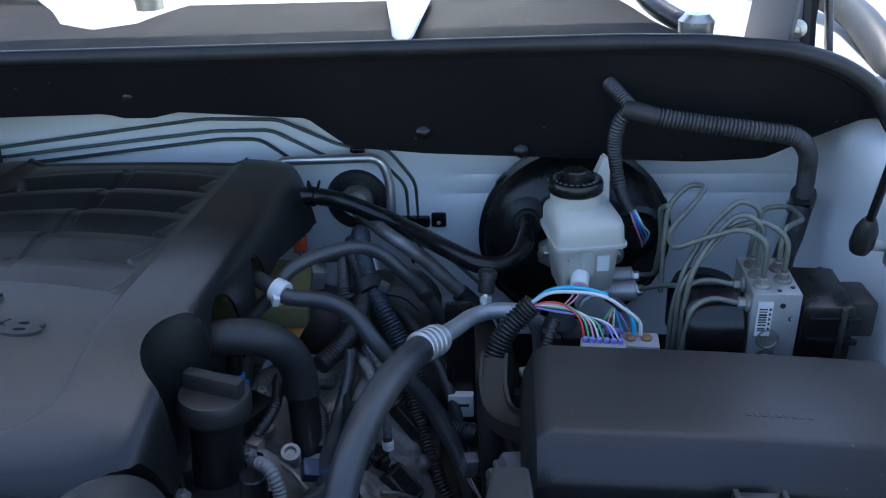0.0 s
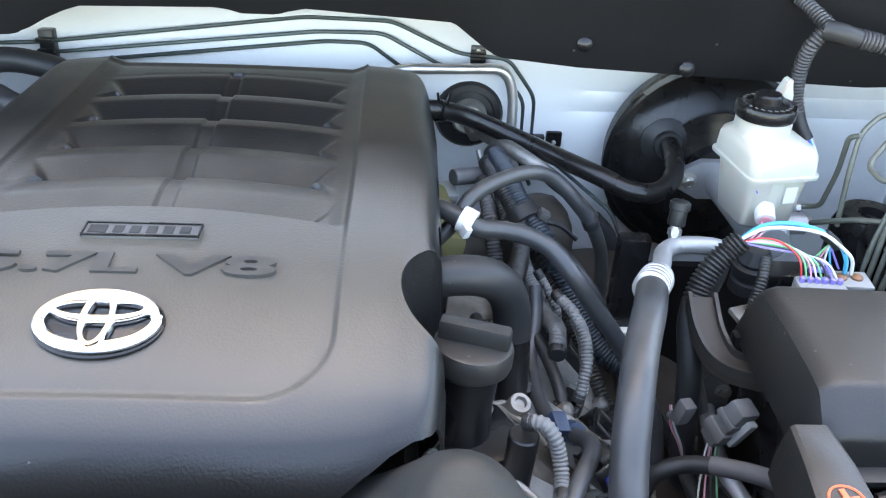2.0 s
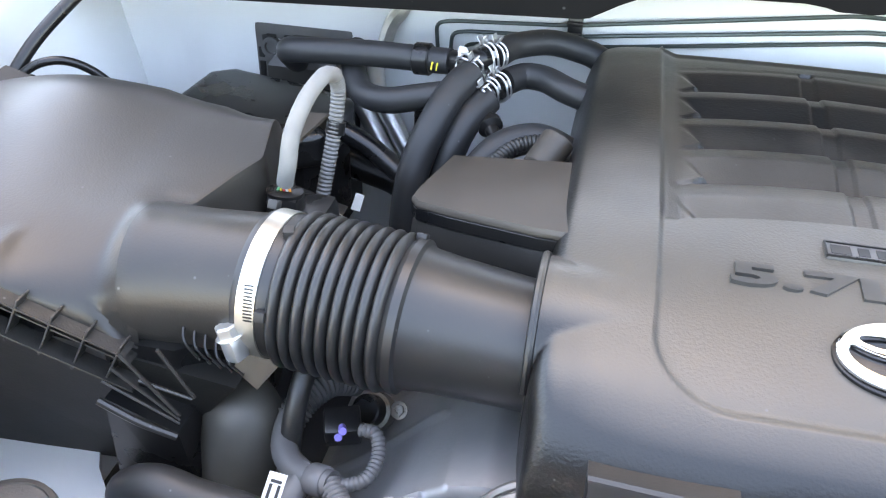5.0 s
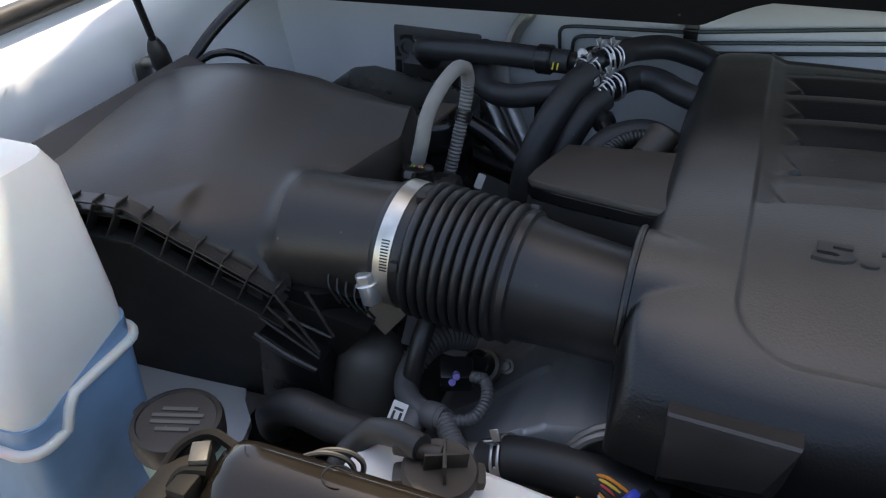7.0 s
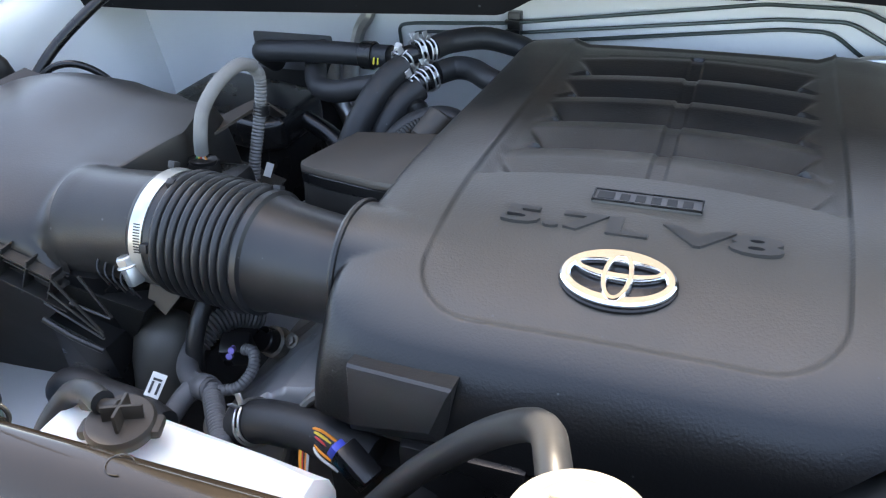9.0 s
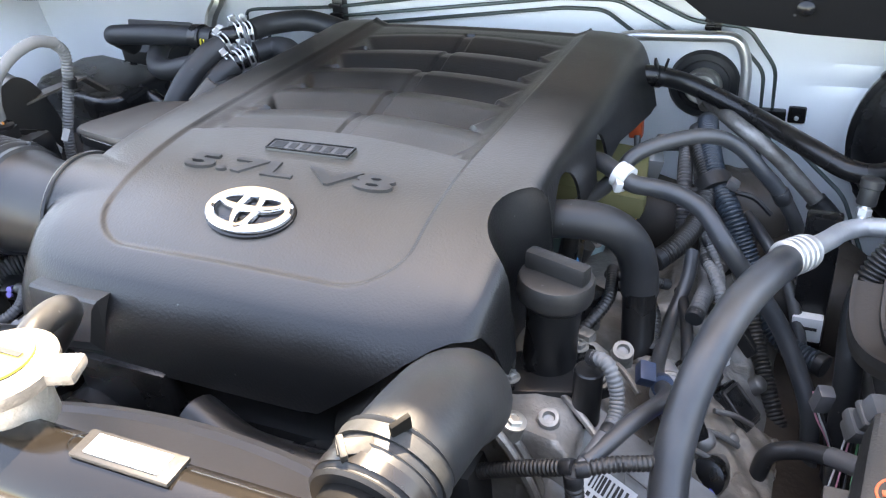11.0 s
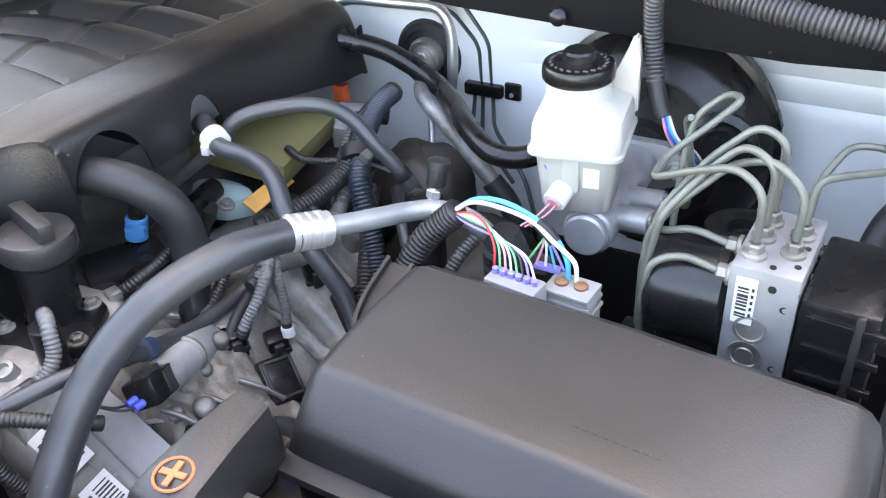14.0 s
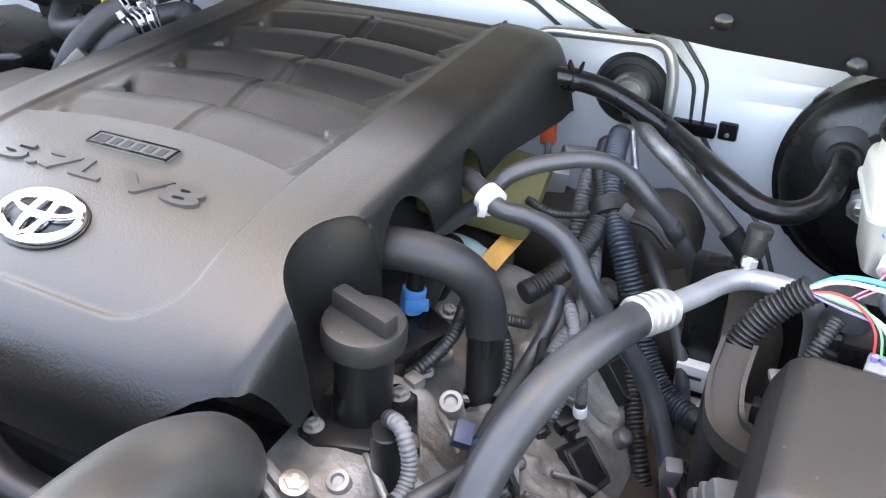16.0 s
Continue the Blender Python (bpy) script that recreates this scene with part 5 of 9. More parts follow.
# ---- air cleaner, intake tube and bellows ----
def air_cleaner():
    t = thing("air_cleaner", (-1.10, 0.62, 0.95), "large black plastic air cleaner housing", "air cleaner")

    def seam(x):
        return min(1.158 + (-1.016 - x) * 0.55, 1.226)

    def front(x):
        return 0.503 + (x + 1.03) * 0.15

    def quarter(d, r):
        k = min(max(d / r, 0.0), 1.0)
        return math.sqrt(1 - (1 - k) ** 2)

    rows = []
    soft = [(1 - math.cos(math.pi * k / 90)) / 2 for k in range(91)]
    for v in soft:
        row = []
        for u in soft:
            y1 = 0.790
            ym = 0.505 + (y1 - 0.505) * v
            xr = lerp_table([(0.50, -1.002), (0.586, -1.000), (0.606, -0.984), (0.664, -0.956), (0.670, -0.957), (0.80, -0.986)], ym)
            x = -1.310 + (xr + 1.310) * u
            y0 = front(x)
            y = y0 + (y1 - y0) * v
            base = min(seam(x), 1.206) - 0.06 * sstep(-1.04, -0.99, x) * sstep(0.585, 0.600, y)
            dx = x + 1.075
            back = sstep(0.600, 0.650, y)
            top = 1.2215 + 0.115 * (y - 0.585) + 0.014 * sstep(-1.05, -1.20, x) - ((0.35 * dx * dx * (1 - back) if dx > 0 else 0.30 * dx * dx))
            h = quarter(y - y0, 0.085) * quarter(y1 - y, 0.075) * quarter(x + 1.310, 0.15) * (1 + (quarter(xr - x, 0.007) - 1) * sstep(0.588, 0.600, y))
            z = base + (max(top, base + 0.015) - base) * h
            t2 = 0.0565 ** 2 - (y - 0.568) ** 2
            neck_z = 1.1735 + math.sqrt(t2) if t2 > 0 else base
            k = sstep(-1.040, -1.008, x) * sstep(0.612, 0.588, y)
            z += (neck_z - z) * k
            row.append((x, y, z))
        rows.append(row)
    part("lid", sheet(rows), SATINLID, t)
    sec = []
    for z, k in ((0.94, 0.86), (1.02, 0.95), (1.06, 0.99)):
        sec.append([(-1.115 - 0.185 * k, 0.47, z), (-0.95, 0.53, z), (-0.94, 0.79, z), (-1.115 - 0.185 * k, 0.79, z)])
    low = bmesh.new()
    a = [low.verts.new(p) for p in ((-1.295, front(-1.295) + 0.004, seam(-1.295)), (-0.935, front(-0.935) + 0.004, seam(-0.935)), (-0.935, 0.795, seam(-0.935)), (-1.295, 0.795, seam(-1.295)))]
    b = [low.verts.new(p) for p in ((-1.27, 0.555, 0.945), (-1.06, 0.570, 0.945), (-1.06, 0.77, 0.945), (-1.27, 0.77, 0.945))]
    low.faces.new(a)
    low.faces.new(b[::-1])
    for i in range(4):
        low.faces.new((a[i], b[i], b[(i + 1) % 4], a[(i + 1) % 4]))
    # DARK instead of the lid's plastic: the case's shade is in the colour
    part("lower_case", low, DARK, t, "lower case with its shade put into the black")
    for dz, w in ((0.0, 0.008), (-0.010, 0.004), (-0.034, 0.008)):
        bm = None
        pts = [Vector((x, front(x) - 0.004, seam(x) + dz)) for x in np.linspace(-1.29, -1.005, 12)]
        rows = [[p + Vector((0, -w, 0.0009)) for p in pts], [p + Vector((0, 0.008, 0.0009)) for p in pts], [p + Vector((0, 0.008, -0.0009)) for p in pts], [p + Vector((0, -w, -0.0009)) for p in pts], [p + Vector((0, -w, 0.0009)) for p in pts]]
        part("seam_flange", sheet(rows), PLASTIC, t)
    for i in range(9):
        x = -1.0155 - i * 0.0220
        part("rib", rbox(0.0016, 0.014, 0.046, pose(x - 0.012, front(x) - 0.004, seam(x) - 0.036, 0, 29, 0), 0.0004), PLASTIC, t)
    for a, b in (((-1.008, 0.494, 1.155), (-0.973, 0.500, 1.096)), ((-1.018, 0.494, 1.140), (-0.973, 0.500, 1.092)), ((-1.027, 0.493, 1.126), (-0.974, 0.500, 1.088)), ((-0.980, 0.500, 1.160), (-0.960, 0.504, 1.114)), ((-1.000, 0.498, 1.128), (-0.962, 0.504, 1.112))):
        part("fan_rib", pipe([a, b], 0.0016, 0.004, 6), PLASTIC, t)
    for i in range(5):
        x = -0.966 + 0.008 * i
        part("corner_fin", tube([(x, 0.520, 1.176 - 0.003 * i), (x + 0.004, 0.508, 1.166 - 0.003 * i), (x + 0.014, 0.508, 1.150 - 0.002 * i)], 0.0013, 6, 4), GLOSSBLACK, t)
    part("corner_block", loft([[(-1.03, 0.506, 1.155), (-0.975, 0.512, 1.150), (-0.940, 0.54, 1.150), (-0.94, 0.70, 1.15), (-1.03, 0.70, 1.15)], [(-1.03, 0.515, 0.95), (-0.995, 0.56, 0.95), (-0.985, 0.60, 0.95), (-0.985, 0.70, 0.95), (-1.03, 0.70, 0.95)]]), GLOSSBLACK, t, "", 30)
    part("lower_lip", pipe([(-1.033, 0.490, 1.107), (-1.004, 0.492, 1.089), (-0.978, 0.498, 1.074)], 0.0032, 0.01, 8), PLASTIC, t)
    part("front_bracket", loft([[(-1.031, 0.495, 1.105), (-0.979, 0.502, 1.073), (-0.979, 0.54, 1.073), (-1.031, 0.54, 1.105)], [(-1.060, 0.520, 0.93), (-0.975, 0.52, 0.93), (-0.975, 0.56, 0.93), (-1.060, 0.56, 0.93)]]), GLOSSBLACK, t, "", 30)
    nk = axis((-1.03, 0.568, 1.172), (-0.90, 0.568, 1.184))
    part("neck", lathe([(0.0570, 0.018), (0.0572, 0.026), (0.0562, 0.031), (0.0556, 0.040), (0.054, 0.060), (0.0525, 0.13)], nk, 64), SATINLID, t)
    part("sensor_pocket", rbox(0.08, 0.075, 0.05, pose(-0.945, 0.665, 1.135, 0, -4, 0), 0.012), GLOSSBLACK, t)
    part("scuff", skin([Vector((-1.093 + 0.030 * math.cos(a), 0.575 + 0.012 * math.sin(a), 1.2175 + 0.0012 * math.sin(a))) for a in np.linspace(0.2, 2.9, 12)], 0.0008, 5), EMBOSS, t, "faint chalk scuff")


air_cleaner()


def intake():
    t = thing("intake_hose", (-0.82, 0.56, 1.12), "black ribbed rubber intake hose", "intake hose")
    a, b = Vector((-0.925, 0.568, 1.1845)), Vector((-0.811, 0.561, 1.1785))
    m = axis(a, b)
    L = (b - a).length
    prof = [(0.0535, 0.0), (0.0550, 0.004), (0.0550, 0.026)]
    n = 9
    for i in range(n):
        s = 0.028 + i * (L - 0.032) / n
        p = (L - 0.032) / n
        for k in range(8):
            prof.append((0.0540 + 0.0060 * math.sin(math.pi * k / 8) ** 0.55, s + p * k / 8))
    prof += [(0.055, L - 0.004), (0.0575, L), (0.0575, L + 0.006), (0.0540, L + 0.008), (0.0525, L + 0.012)]
    prof += [(0.0505, L + 0.03), (0.0475, L + 0.08), (0.0465, L + 0.11)]
    part("bellows", lathe(prof, m, 64), BELLOWS, t, "", 30)
    band = part("clamp_band", lathe([(0.0552, 0.006), (0.0566, 0.006), (0.0566, 0.020), (0.0552, 0.020)], m, 64), ZINC, t, "bright steel worm clamp")
    p = Vector((-0.922, 0.510, 1.156))
    up = Vector((-0.30, 0.10, 1.0)).normalized()
    part("worm_housing", rbox(0.014, 0.013, 0.019, axis(p, p + up), 0.003), BRIGHT, band)
    head = part("screw_head", rod(p + up * 0.019, p + up * 0.029, 0.0088, 6, 0.15), BRIGHT, band)
    part("screw_washer", rod(p + up * 0.0185, p + up * 0.0205, 0.0105, 20), BRIGHT, head)
    mid = Vector((-0.912, 0.567, 1.184))
    for k in range(11):
        ang = radians(146 + k * 2.6)
        out = Vector((0, math.cos(ang), math.sin(ang)))
        part("band_slot", rbox(0.0066, 0.0011, 0.0005, axis(mid + out * 0.0566, mid + out) @ pose(0, 0, 0, 0, 0, 0), 0), INK, band)
    for ang, s in ((60, -0.002), (100, 0.028), (165, 0.026), (200, -0.003), (60, L)):
        v = m @ Vector((0.056 * math.cos(radians(ang)), 0.056 * math.sin(radians(ang)), s))
        part("stop_lug", rbox(0.008, 0.008, 0.007, axis(m @ Vector((0, 0, s)), v) @ pose(0, 0, 0.054), 0.001), RUBBER, t)


intake()


def resonator():
    t = thing("resonator_box", (-0.78, 0.68, 1.10), "dusty black resonator box beside the intake", "box")
    top = [(-0.826, 0.786, 1.192), (-0.700, 0.760, 1.214), (-0.700, 0.612, 1.232), (-0.728, 0.616, 1.230), (-0.800, 0.652, 1.214), (-0.832, 0.670, 1.207), (-0.839, 0.682, 1.205), (-0.838, 0.700, 1.203)]
    c = Vector((-0.775, 0.69, 1.2))

    def ringed(k, dz):
        return [tuple(c + (Vector(p) - c) * k + Vector((0, 0, dz + (Vector(p) - c).z * (1 - k)))) for p in top]
    part("lid", loft([ringed(0.97, -0.006), ringed(1.0, -0.004), ringed(1.0, -0.001), ringed(0.97, 0.002), ringed(0.9, 0.0025)]), SHROUD, t, "dusty brown lid", 30)
    part("rim", loft([ringed(0.97, -0.018), ringed(1.0, -0.016), ringed(1.0, -0.006), ringed(0.97, -0.005)]), GLOSSBLACK, t, "", 30)
    part("case", loft([ringed(0.95, -0.12), ringed(1.04, -0.05), ringed(0.99, -0.022), ringed(0.95, -0.016)]), PLASTIC, t, "", 30)


resonator()

# ---- washer tank, steering fluid tank, coolant tank ----
def washer_tank():
    t = thing("washer_tank", (-1.21, 0.40, 0.86), "tall milky washer tank half full of blue fluid", "washer tank")

    def ring(x0, x1, y0, y1, z, r=0.02, n=5):
        out = []
        for cx, cy, a0 in ((x1 - r, y1 - r, 0), (x0 + r, y1 - r, 90), (x0 + r, y0 + r, 180), (x1 - r, y0 + r, 270)):
            for k in range(n + 1):
                a = radians(a0 + 90 * k / n)
                out.append((cx + r * math.cos(a), cy + r * math.sin(a), z))
        return out
    def step(y):
        return 1.086 + 0.027 * sstep(0.352, 0.364, y)

    part("upper_shell", loft([ring(-1.333, -1.130, 0.318, 0.452, 1.00), ring(-1.333, -1.130, 0.318, 0.452, 1.119), ring(-1.330, -1.131, 0.32, 0.451, 1.16), ring(-1.318, -1.144, 0.335, 0.444, 1.280), ring(-1.312, -1.152, 0.342, 0.438, 1.296), ring(-1.303, -1.164, 0.352, 0.428, 1.301, 0.015)]), TANK, t, "", 35)
    low = [ring(-1.318, -1.138, 0.33, 0.44, 0.85, 0.02, 9), ring(-1.3345, -1.1285, 0.3165, 0.4535, 0.90, 0.02, 9), [(x, y, step(y) + 0.022) for x, y, z in ring(-1.3345, -1.1285, 0.3165, 0.4535, 1.1, 0.02, 9)]]
    part("lower_shell", loft(low), BLUEFLUID, t, "lower half tinted by blue fluid", 35)
    loop = [Vector((x, y, step(y))) for x, y, z in ring(-1.337, -1.126, 0.314, 0.456, 1.1, 0.02, 5)]
    fine = []
    for p, q in zip(loop, loop[1:] + loop[:1]):
        for k in range(12):
            r = p.lerp(q, k / 12)
            fine.append(Vector((r.x, r.y, step(r.y))))
    part("seam_flange", skin(fine + fine[:1], 0.0048, 10), TANK, t, "", 60)
    cap = part("cap", lathe([(0.040, 0), (0.046, 0.003), (0.047, 0.009), (0.044, 0.013), (0.030, 0.0135), (0.029, 0.0155), (0.0, 0.0165)], pose(-1.226, 0.385, 1.300, 4, 3, 0), 40), GLOSSBLACK, t, "flat dark cap")
    bm = None
    for i, (w, y) in enumerate(((0.034, 0.014), (0.040, 0.004), (0.030, -0.006), (0.022, -0.016))):
        bm = rbox(w, 0.0042, 0.0006, pose(-1.226, 0.385 + y, 1.3165, 4, 3, -8), 0, 1, bm)
    part("cap_print", bm, MIDGREY, cap, "moulded lines of print")
    part("bracket", rbox(0.012, 0.03, 0.05, pose(-1.222, 0.312, 1.15), 0.003), MIDGREY, t)


washer_tank()


def steering_tank():
    t = thing("steering_tank", (-1.036, 0.378, 0.90), "pale green steering fluid tank with a black cap", "fluid tank")
    part("vessel", lathe([(0.026, -0.06), (0.028, 0.0), (0.030, 0.08), (0.033, 0.10), (0.033, 0.118)], pose(-1.036, 0.378, 0.968), 36), GREENTANK, t)
    cap = part("cap", lathe([(0.043, 0.0), (0.046, 0.002), (0.0465, 0.018), (0.0445, 0.022), (0.040, 0.0225), (0.039, 0.021), (0.0, 0.0215)], pose(-1.036, 0.378, 1.083) @ Matrix.Diagonal((0.80, 0.80, 1, 1)), 44), PLASTIC, t)
    part("cap_tab", rbox(0.012, 0.014, 0.010, pose(-1.074, 0.384, 1.089), 0.002), PLASTIC, cap)
    bm = None
    for w, y in ((0.036, 0.014), (0.052, 0.005), (0.050, -0.004), (0.034, -0.014)):
        bm = rbox(w, 0.0046, 0.0008, pose(-1.036, 0.378, 1.1045, 0, 0, 18) @ Matrix.Diagonal((0.8, 0.8, 1, 1)) @ pose(0, y, 0), 0, 1, bm)
    part("cap_print", bm, EMBOSS, cap, "raised lines of print")
    part("strap", rbox(0.012, 0.05, 0.06, pose(-1.002, 0.36, 1.01, 0, 0, 30), 0.003), GREYPLASTIC, t)


steering_tank()


def coolant_tank():
    t = thing("coolant_tank", (-0.75, 0.33, 1.05), "white coolant overflow tank with a brown cap", "coolant tank")

    def ring(z0, z1, in_, y0=0.285, y1=0.372):
        xs = (-0.862 + in_, -0.84 + in_, -0.70 - in_ * 0.5, -0.664 - in_, -0.655 - in_)
        zt = lambda x: z0 + (z1 - z0) * (x + 0.862) / 0.207
        front = [(x, y0 + in_, zt(x)) for x in xs]
        backs = [(x, y1 - in_ * (1 if abs(x + 0.76) < 0.07 else 1.4), zt(x)) for x in xs[::-1]]
        return front + backs
    part("vessel", loft([ring(1.04, 1.03, 0.006), ring(1.155, 1.125, 0.0), ring(1.168, 1.138, 0.002), ring(1.174, 1.144, 0.008)]), TANK, t, "", 35)
    c = Vector((-0.796, 0.338, 1.172))
    cap = part("cap", lathe([(0.016, 0), (0.0235, 0.004), (0.0245, 0.008), (0.0245, 0.011), (0.0225, 0.014), (0.0, 0.015)], pose(c.x, c.y, c.z, 3, 6, 0), 36), BROWNCAP, t, "dusty brown filler cap")
    for a in (20, 200):
        part("cap_ear", rbox(0.014, 0.018, 0.009, pose(c.x, c.y, c.z + 0.003, 3, 6, a) @ pose(0.022, 0, 0), 0.004), BROWNCAP, cap)
    for a in (30, 110):
        part("cap_rib", rbox(0.028, 0.0025, 0.014, pose(c.x + 0.004, c.y, c.z + 0.012, 0, 6, a), 0.0008), BROWNCAP, cap)
    part("nipple", rod(c + Vector((0.002, 0.002, 0.022)), c + Vector((-0.03, 0.002, 0.018)), 0.0055, 12), BROWNCAP, cap)
    part("vent_hose", tube([c + Vector((-0.012, 0.002, 0.023)), c + Vector((-0.034, 0.010, 0.020)), c + Vector((-0.058, 0.014, 0.006)), c + Vector((-0.074, -0.006, -0.022)), c + Vector((-0.078, -0.02, -0.07))], 0.0088, 14), RUBBER, t)


coolant_tank()

# ---- right side: fuse box, battery, brake parts ----
def fuse_box():
    t = thing("fuse_box", (0.20, 0.60, 0.95), "black fuse box, its dusty smooth lid coloured lighter on top", "fuse box")
    prof = [(0.702, 1.105), (0.704, 1.142), (0.700, 1.154), (0.690, 1.1600), (0.64, 1.1630), (0.590, 1.1620), (0.569, 1.1600), (0.5645, 1.1590), (0.5605, 1.1565), (0.5375, 1.1340), (0.5345, 1.1300), (0.5335, 1.1260), (0.5330, 1.118), (0.5320, 1.105)]
    sec = []
    for x, k, dz in ((0.015, 0.985, -0.060), (0.019, 0.985, -0.030), (0.027, 0.992, -0.010), (0.033, 0.997, -0.004), (0.042, 1.0, 0.0), (0.20, 1.0, 0.002), (0.348, 1.0, 0.0), (0.357, 0.997, -0.004), (0.364, 0.99, -0.012), (0.372, 0.985, -0.046)):
        sec.append([(x, 0.61 + (y - 0.61) * k, max(1.100, z + dz - 0.045 * (x - 0.05)) if z > 1.106 else 1.100) for y, z in prof])
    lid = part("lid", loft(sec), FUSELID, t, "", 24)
    part("lid_rim", rbox(0.358, 0.190, 0.008, pose(0.197, 0.612, 1.094), 0.002), PLASTIC, t)
    part("case", rbox(0.335, 0.178, 0.17, pose(0.201, 0.610, 0.93), 0.008), GLOSSBLACK, t)
    latch = part("latch", rbox(0.034, 0.010, 0.040, pose(0.196, 0.514, 1.098), 0.002), PLASTIC, t)
    part("latch_bar", rbox(0.022, 0.006, 0.010, pose(0.196, 0.509, 1.126), 0.0015), GLOSSBLACK, latch)
    for s in (-1, 1):
        part("latch_cheek", rbox(0.005, 0.014, 0.046, pose(0.196 + s * 0.018, 0.511, 1.096), 0.0015), PLASTIC, latch)
    part("latch_foot", rbox(0.050, 0.010, 0.010, pose(0.196, 0.512, 1.088), 0.002), PLASTIC, latch)
    bm = None
    for i in range(9):
        bm = rbox(0.0042, 0.0045, 0.0004, pose(0.205 + 0.0062 * i, 0.592, 1.1570 - 0.00036 * i, 3, 3.3, 0), 0, 1, bm)
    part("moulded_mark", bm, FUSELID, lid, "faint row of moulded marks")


fuse_box()


def battery():
    t = thing("battery", (0.12, 0.40, 0.90), "black truck battery with faded white print", "battery")
    part("case", rbox(0.31, 0.176, 0.205, pose(0.122, 0.398, 0.905), 0.006), PLASTIC, t)
    part("lid", rbox(0.314, 0.180, 0.012, pose(0.122, 0.398, 1.102), 0.003), COVER, t)
    top = 1.1145
    lb = part("warning_label", prism([(-0.048, 0.036), (0.080, 0.036), (0.080, -0.060), (-0.0585, -0.060), (-0.0585, 0.024)], 0.0075, pose(0.060, 0.382, top - 0.001), 0.0012), GLOSSBLACK, t, "raised black vent cover with warning print")
    lt = top + 0.0066
    part("warning_print", writing("DANGER/POISON", 0.0068, 0.0002, pose(0.0405, 0.4120, lt + 0.0003), None, 0.0003), PRINT, lb, "white words reading DANGER/POISON")
    bm = prism([(-0.0034, -0.003), (0.0034, -0.003), (0, 0.0034)], 0.0004, pose(0.0105, 0.4125, lt), 0)
    rnd = random.Random(4)
    for r in range(9):
        x = 0.005
        while x < 0.118:
            w = rnd.uniform(0.002, 0.006)
            if rnd.random() < 0.82:
                bm = rbox(w, 0.0017, 0.0003, pose(x + w / 2, 0.4055 - 0.0042 * r, lt), 0, 1, bm)
            x += w + (0.0009 if rnd.random() < 0.85 else 0.006)
    part("small_print", bm, PRINT, lb, "rows of small white print")
    bm = None
    for r in range(8):
        x, end = 0.086 - 0.0003 * r, 0.086 + rnd.uniform(0.022, 0.031)
        while x < end:
            w = rnd.uniform(0.002, 0.007)
            bm = rbox(w, 0.0021, 0.0003, pose(x + w / 2, 0.464 - 0.0050 * r, top), 0, 1, bm)
            x += w + 0.0010
    part("maker_print", bm, PRINT, t, "block of white bars of print")
    part("group_print", writing("GROUP 27F", 0.0062, 0.0002, pose(0.180, 0.456, top + 0.0003), None, 0.0002), PRINT, t, "white words reading GROUP 27F")
    part("amps_print", writing("710 AMPS.", 0.0055, 0.0002, pose(0.180, 0.440, top + 0.0003), None, 0.0002), PRINT, t, "white words reading 710 AMPS.")
    bm = None
    for w, y in ((0.020, 0.4635), (0.032, 0.4485), (0.036, 0.432)):
        bm = rbox(w, 0.0022, 0.0003, pose(0.162 + w / 2, y, top), 0, 1, bm)
    part("side_print", bm, PRINT, t)
    tri = None
    for k in range(3):
        a = radians(90 + 120 * k)
        tri = pipe([(0.146 + 0.009 * math.cos(a + 0.25), 0.445 + 0.009 * math.sin(a + 0.25), top + 0.0002), (0.146 + 0.009 * math.cos(a + 1.9), 0.445 + 0.009 * math.sin(a + 1.9), top + 0.0002)], 0.0014, 0.002, 5, tri)
    part("recycling_mark", tri, PRINT, t, "white recycling arrows")
    # terminal cover
    c = thing("terminal_cover", (0.007, 0.46, 1.11), "black battery terminal cover with a red plus", "terminal cover")

    def ring(y, w0, w1, zl, zh, xm):
        return [(xm - w0, y, zl), (xm - w0 * 0.98, y, zl + (zh - zl) * 0.55), (xm - w1, y, zh - 0.002), (xm - w1 * 0.8, y, zh), (xm + w1 * 0.8, y, zh), (xm + w1, y, zh - 0.002), (xm + w0 * 0.98, y, zl + (zh - zl) * 0.55), (xm + w0, y, zl)]
    # shares the fuse lid's plastic with the lightened top colour
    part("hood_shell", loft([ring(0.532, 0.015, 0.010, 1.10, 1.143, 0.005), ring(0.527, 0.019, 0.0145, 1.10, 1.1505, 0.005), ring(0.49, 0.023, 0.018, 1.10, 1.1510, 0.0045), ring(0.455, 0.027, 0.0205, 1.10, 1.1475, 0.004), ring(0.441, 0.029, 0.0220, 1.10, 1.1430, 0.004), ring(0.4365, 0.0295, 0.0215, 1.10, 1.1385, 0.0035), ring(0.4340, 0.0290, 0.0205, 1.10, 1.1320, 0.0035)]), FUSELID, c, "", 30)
    m = pose(0.0035, 0.458, 1.1484, 4)
    bm = skin([m @ Vector((0.0122 * math.cos(radians(a)), 0.0122 * math.sin(radians(a)), 0.0)) for a in range(0, 361, 10)], 0.0010, 6)
    bm = rbox(0.0180, 0.0040, 0.0012, m @ pose(0, 0, 0, 0, 0, 8), 0, 1, bm)
    for k in (-1, 1):
        bm = rbox(0.0070, 0.0040, 0.0012, m @ pose(0, 0, 0, 0, 0, 98) @ pose(0.0055 * k, 0, 0), 0, 1, bm)
    part("plus_sign", bm, REDPAINT, c, "orange-red plus in a ring")
    # hold-down
    h = thing("hold_down", (0.136, 0.488, 1.10), "dark steel battery hold-down with a threaded rod", "bracket")
    rod_b = rod((0.136, 0.488, 1.05), (0.136, 0.488, 1.143), 0.0032, 12)
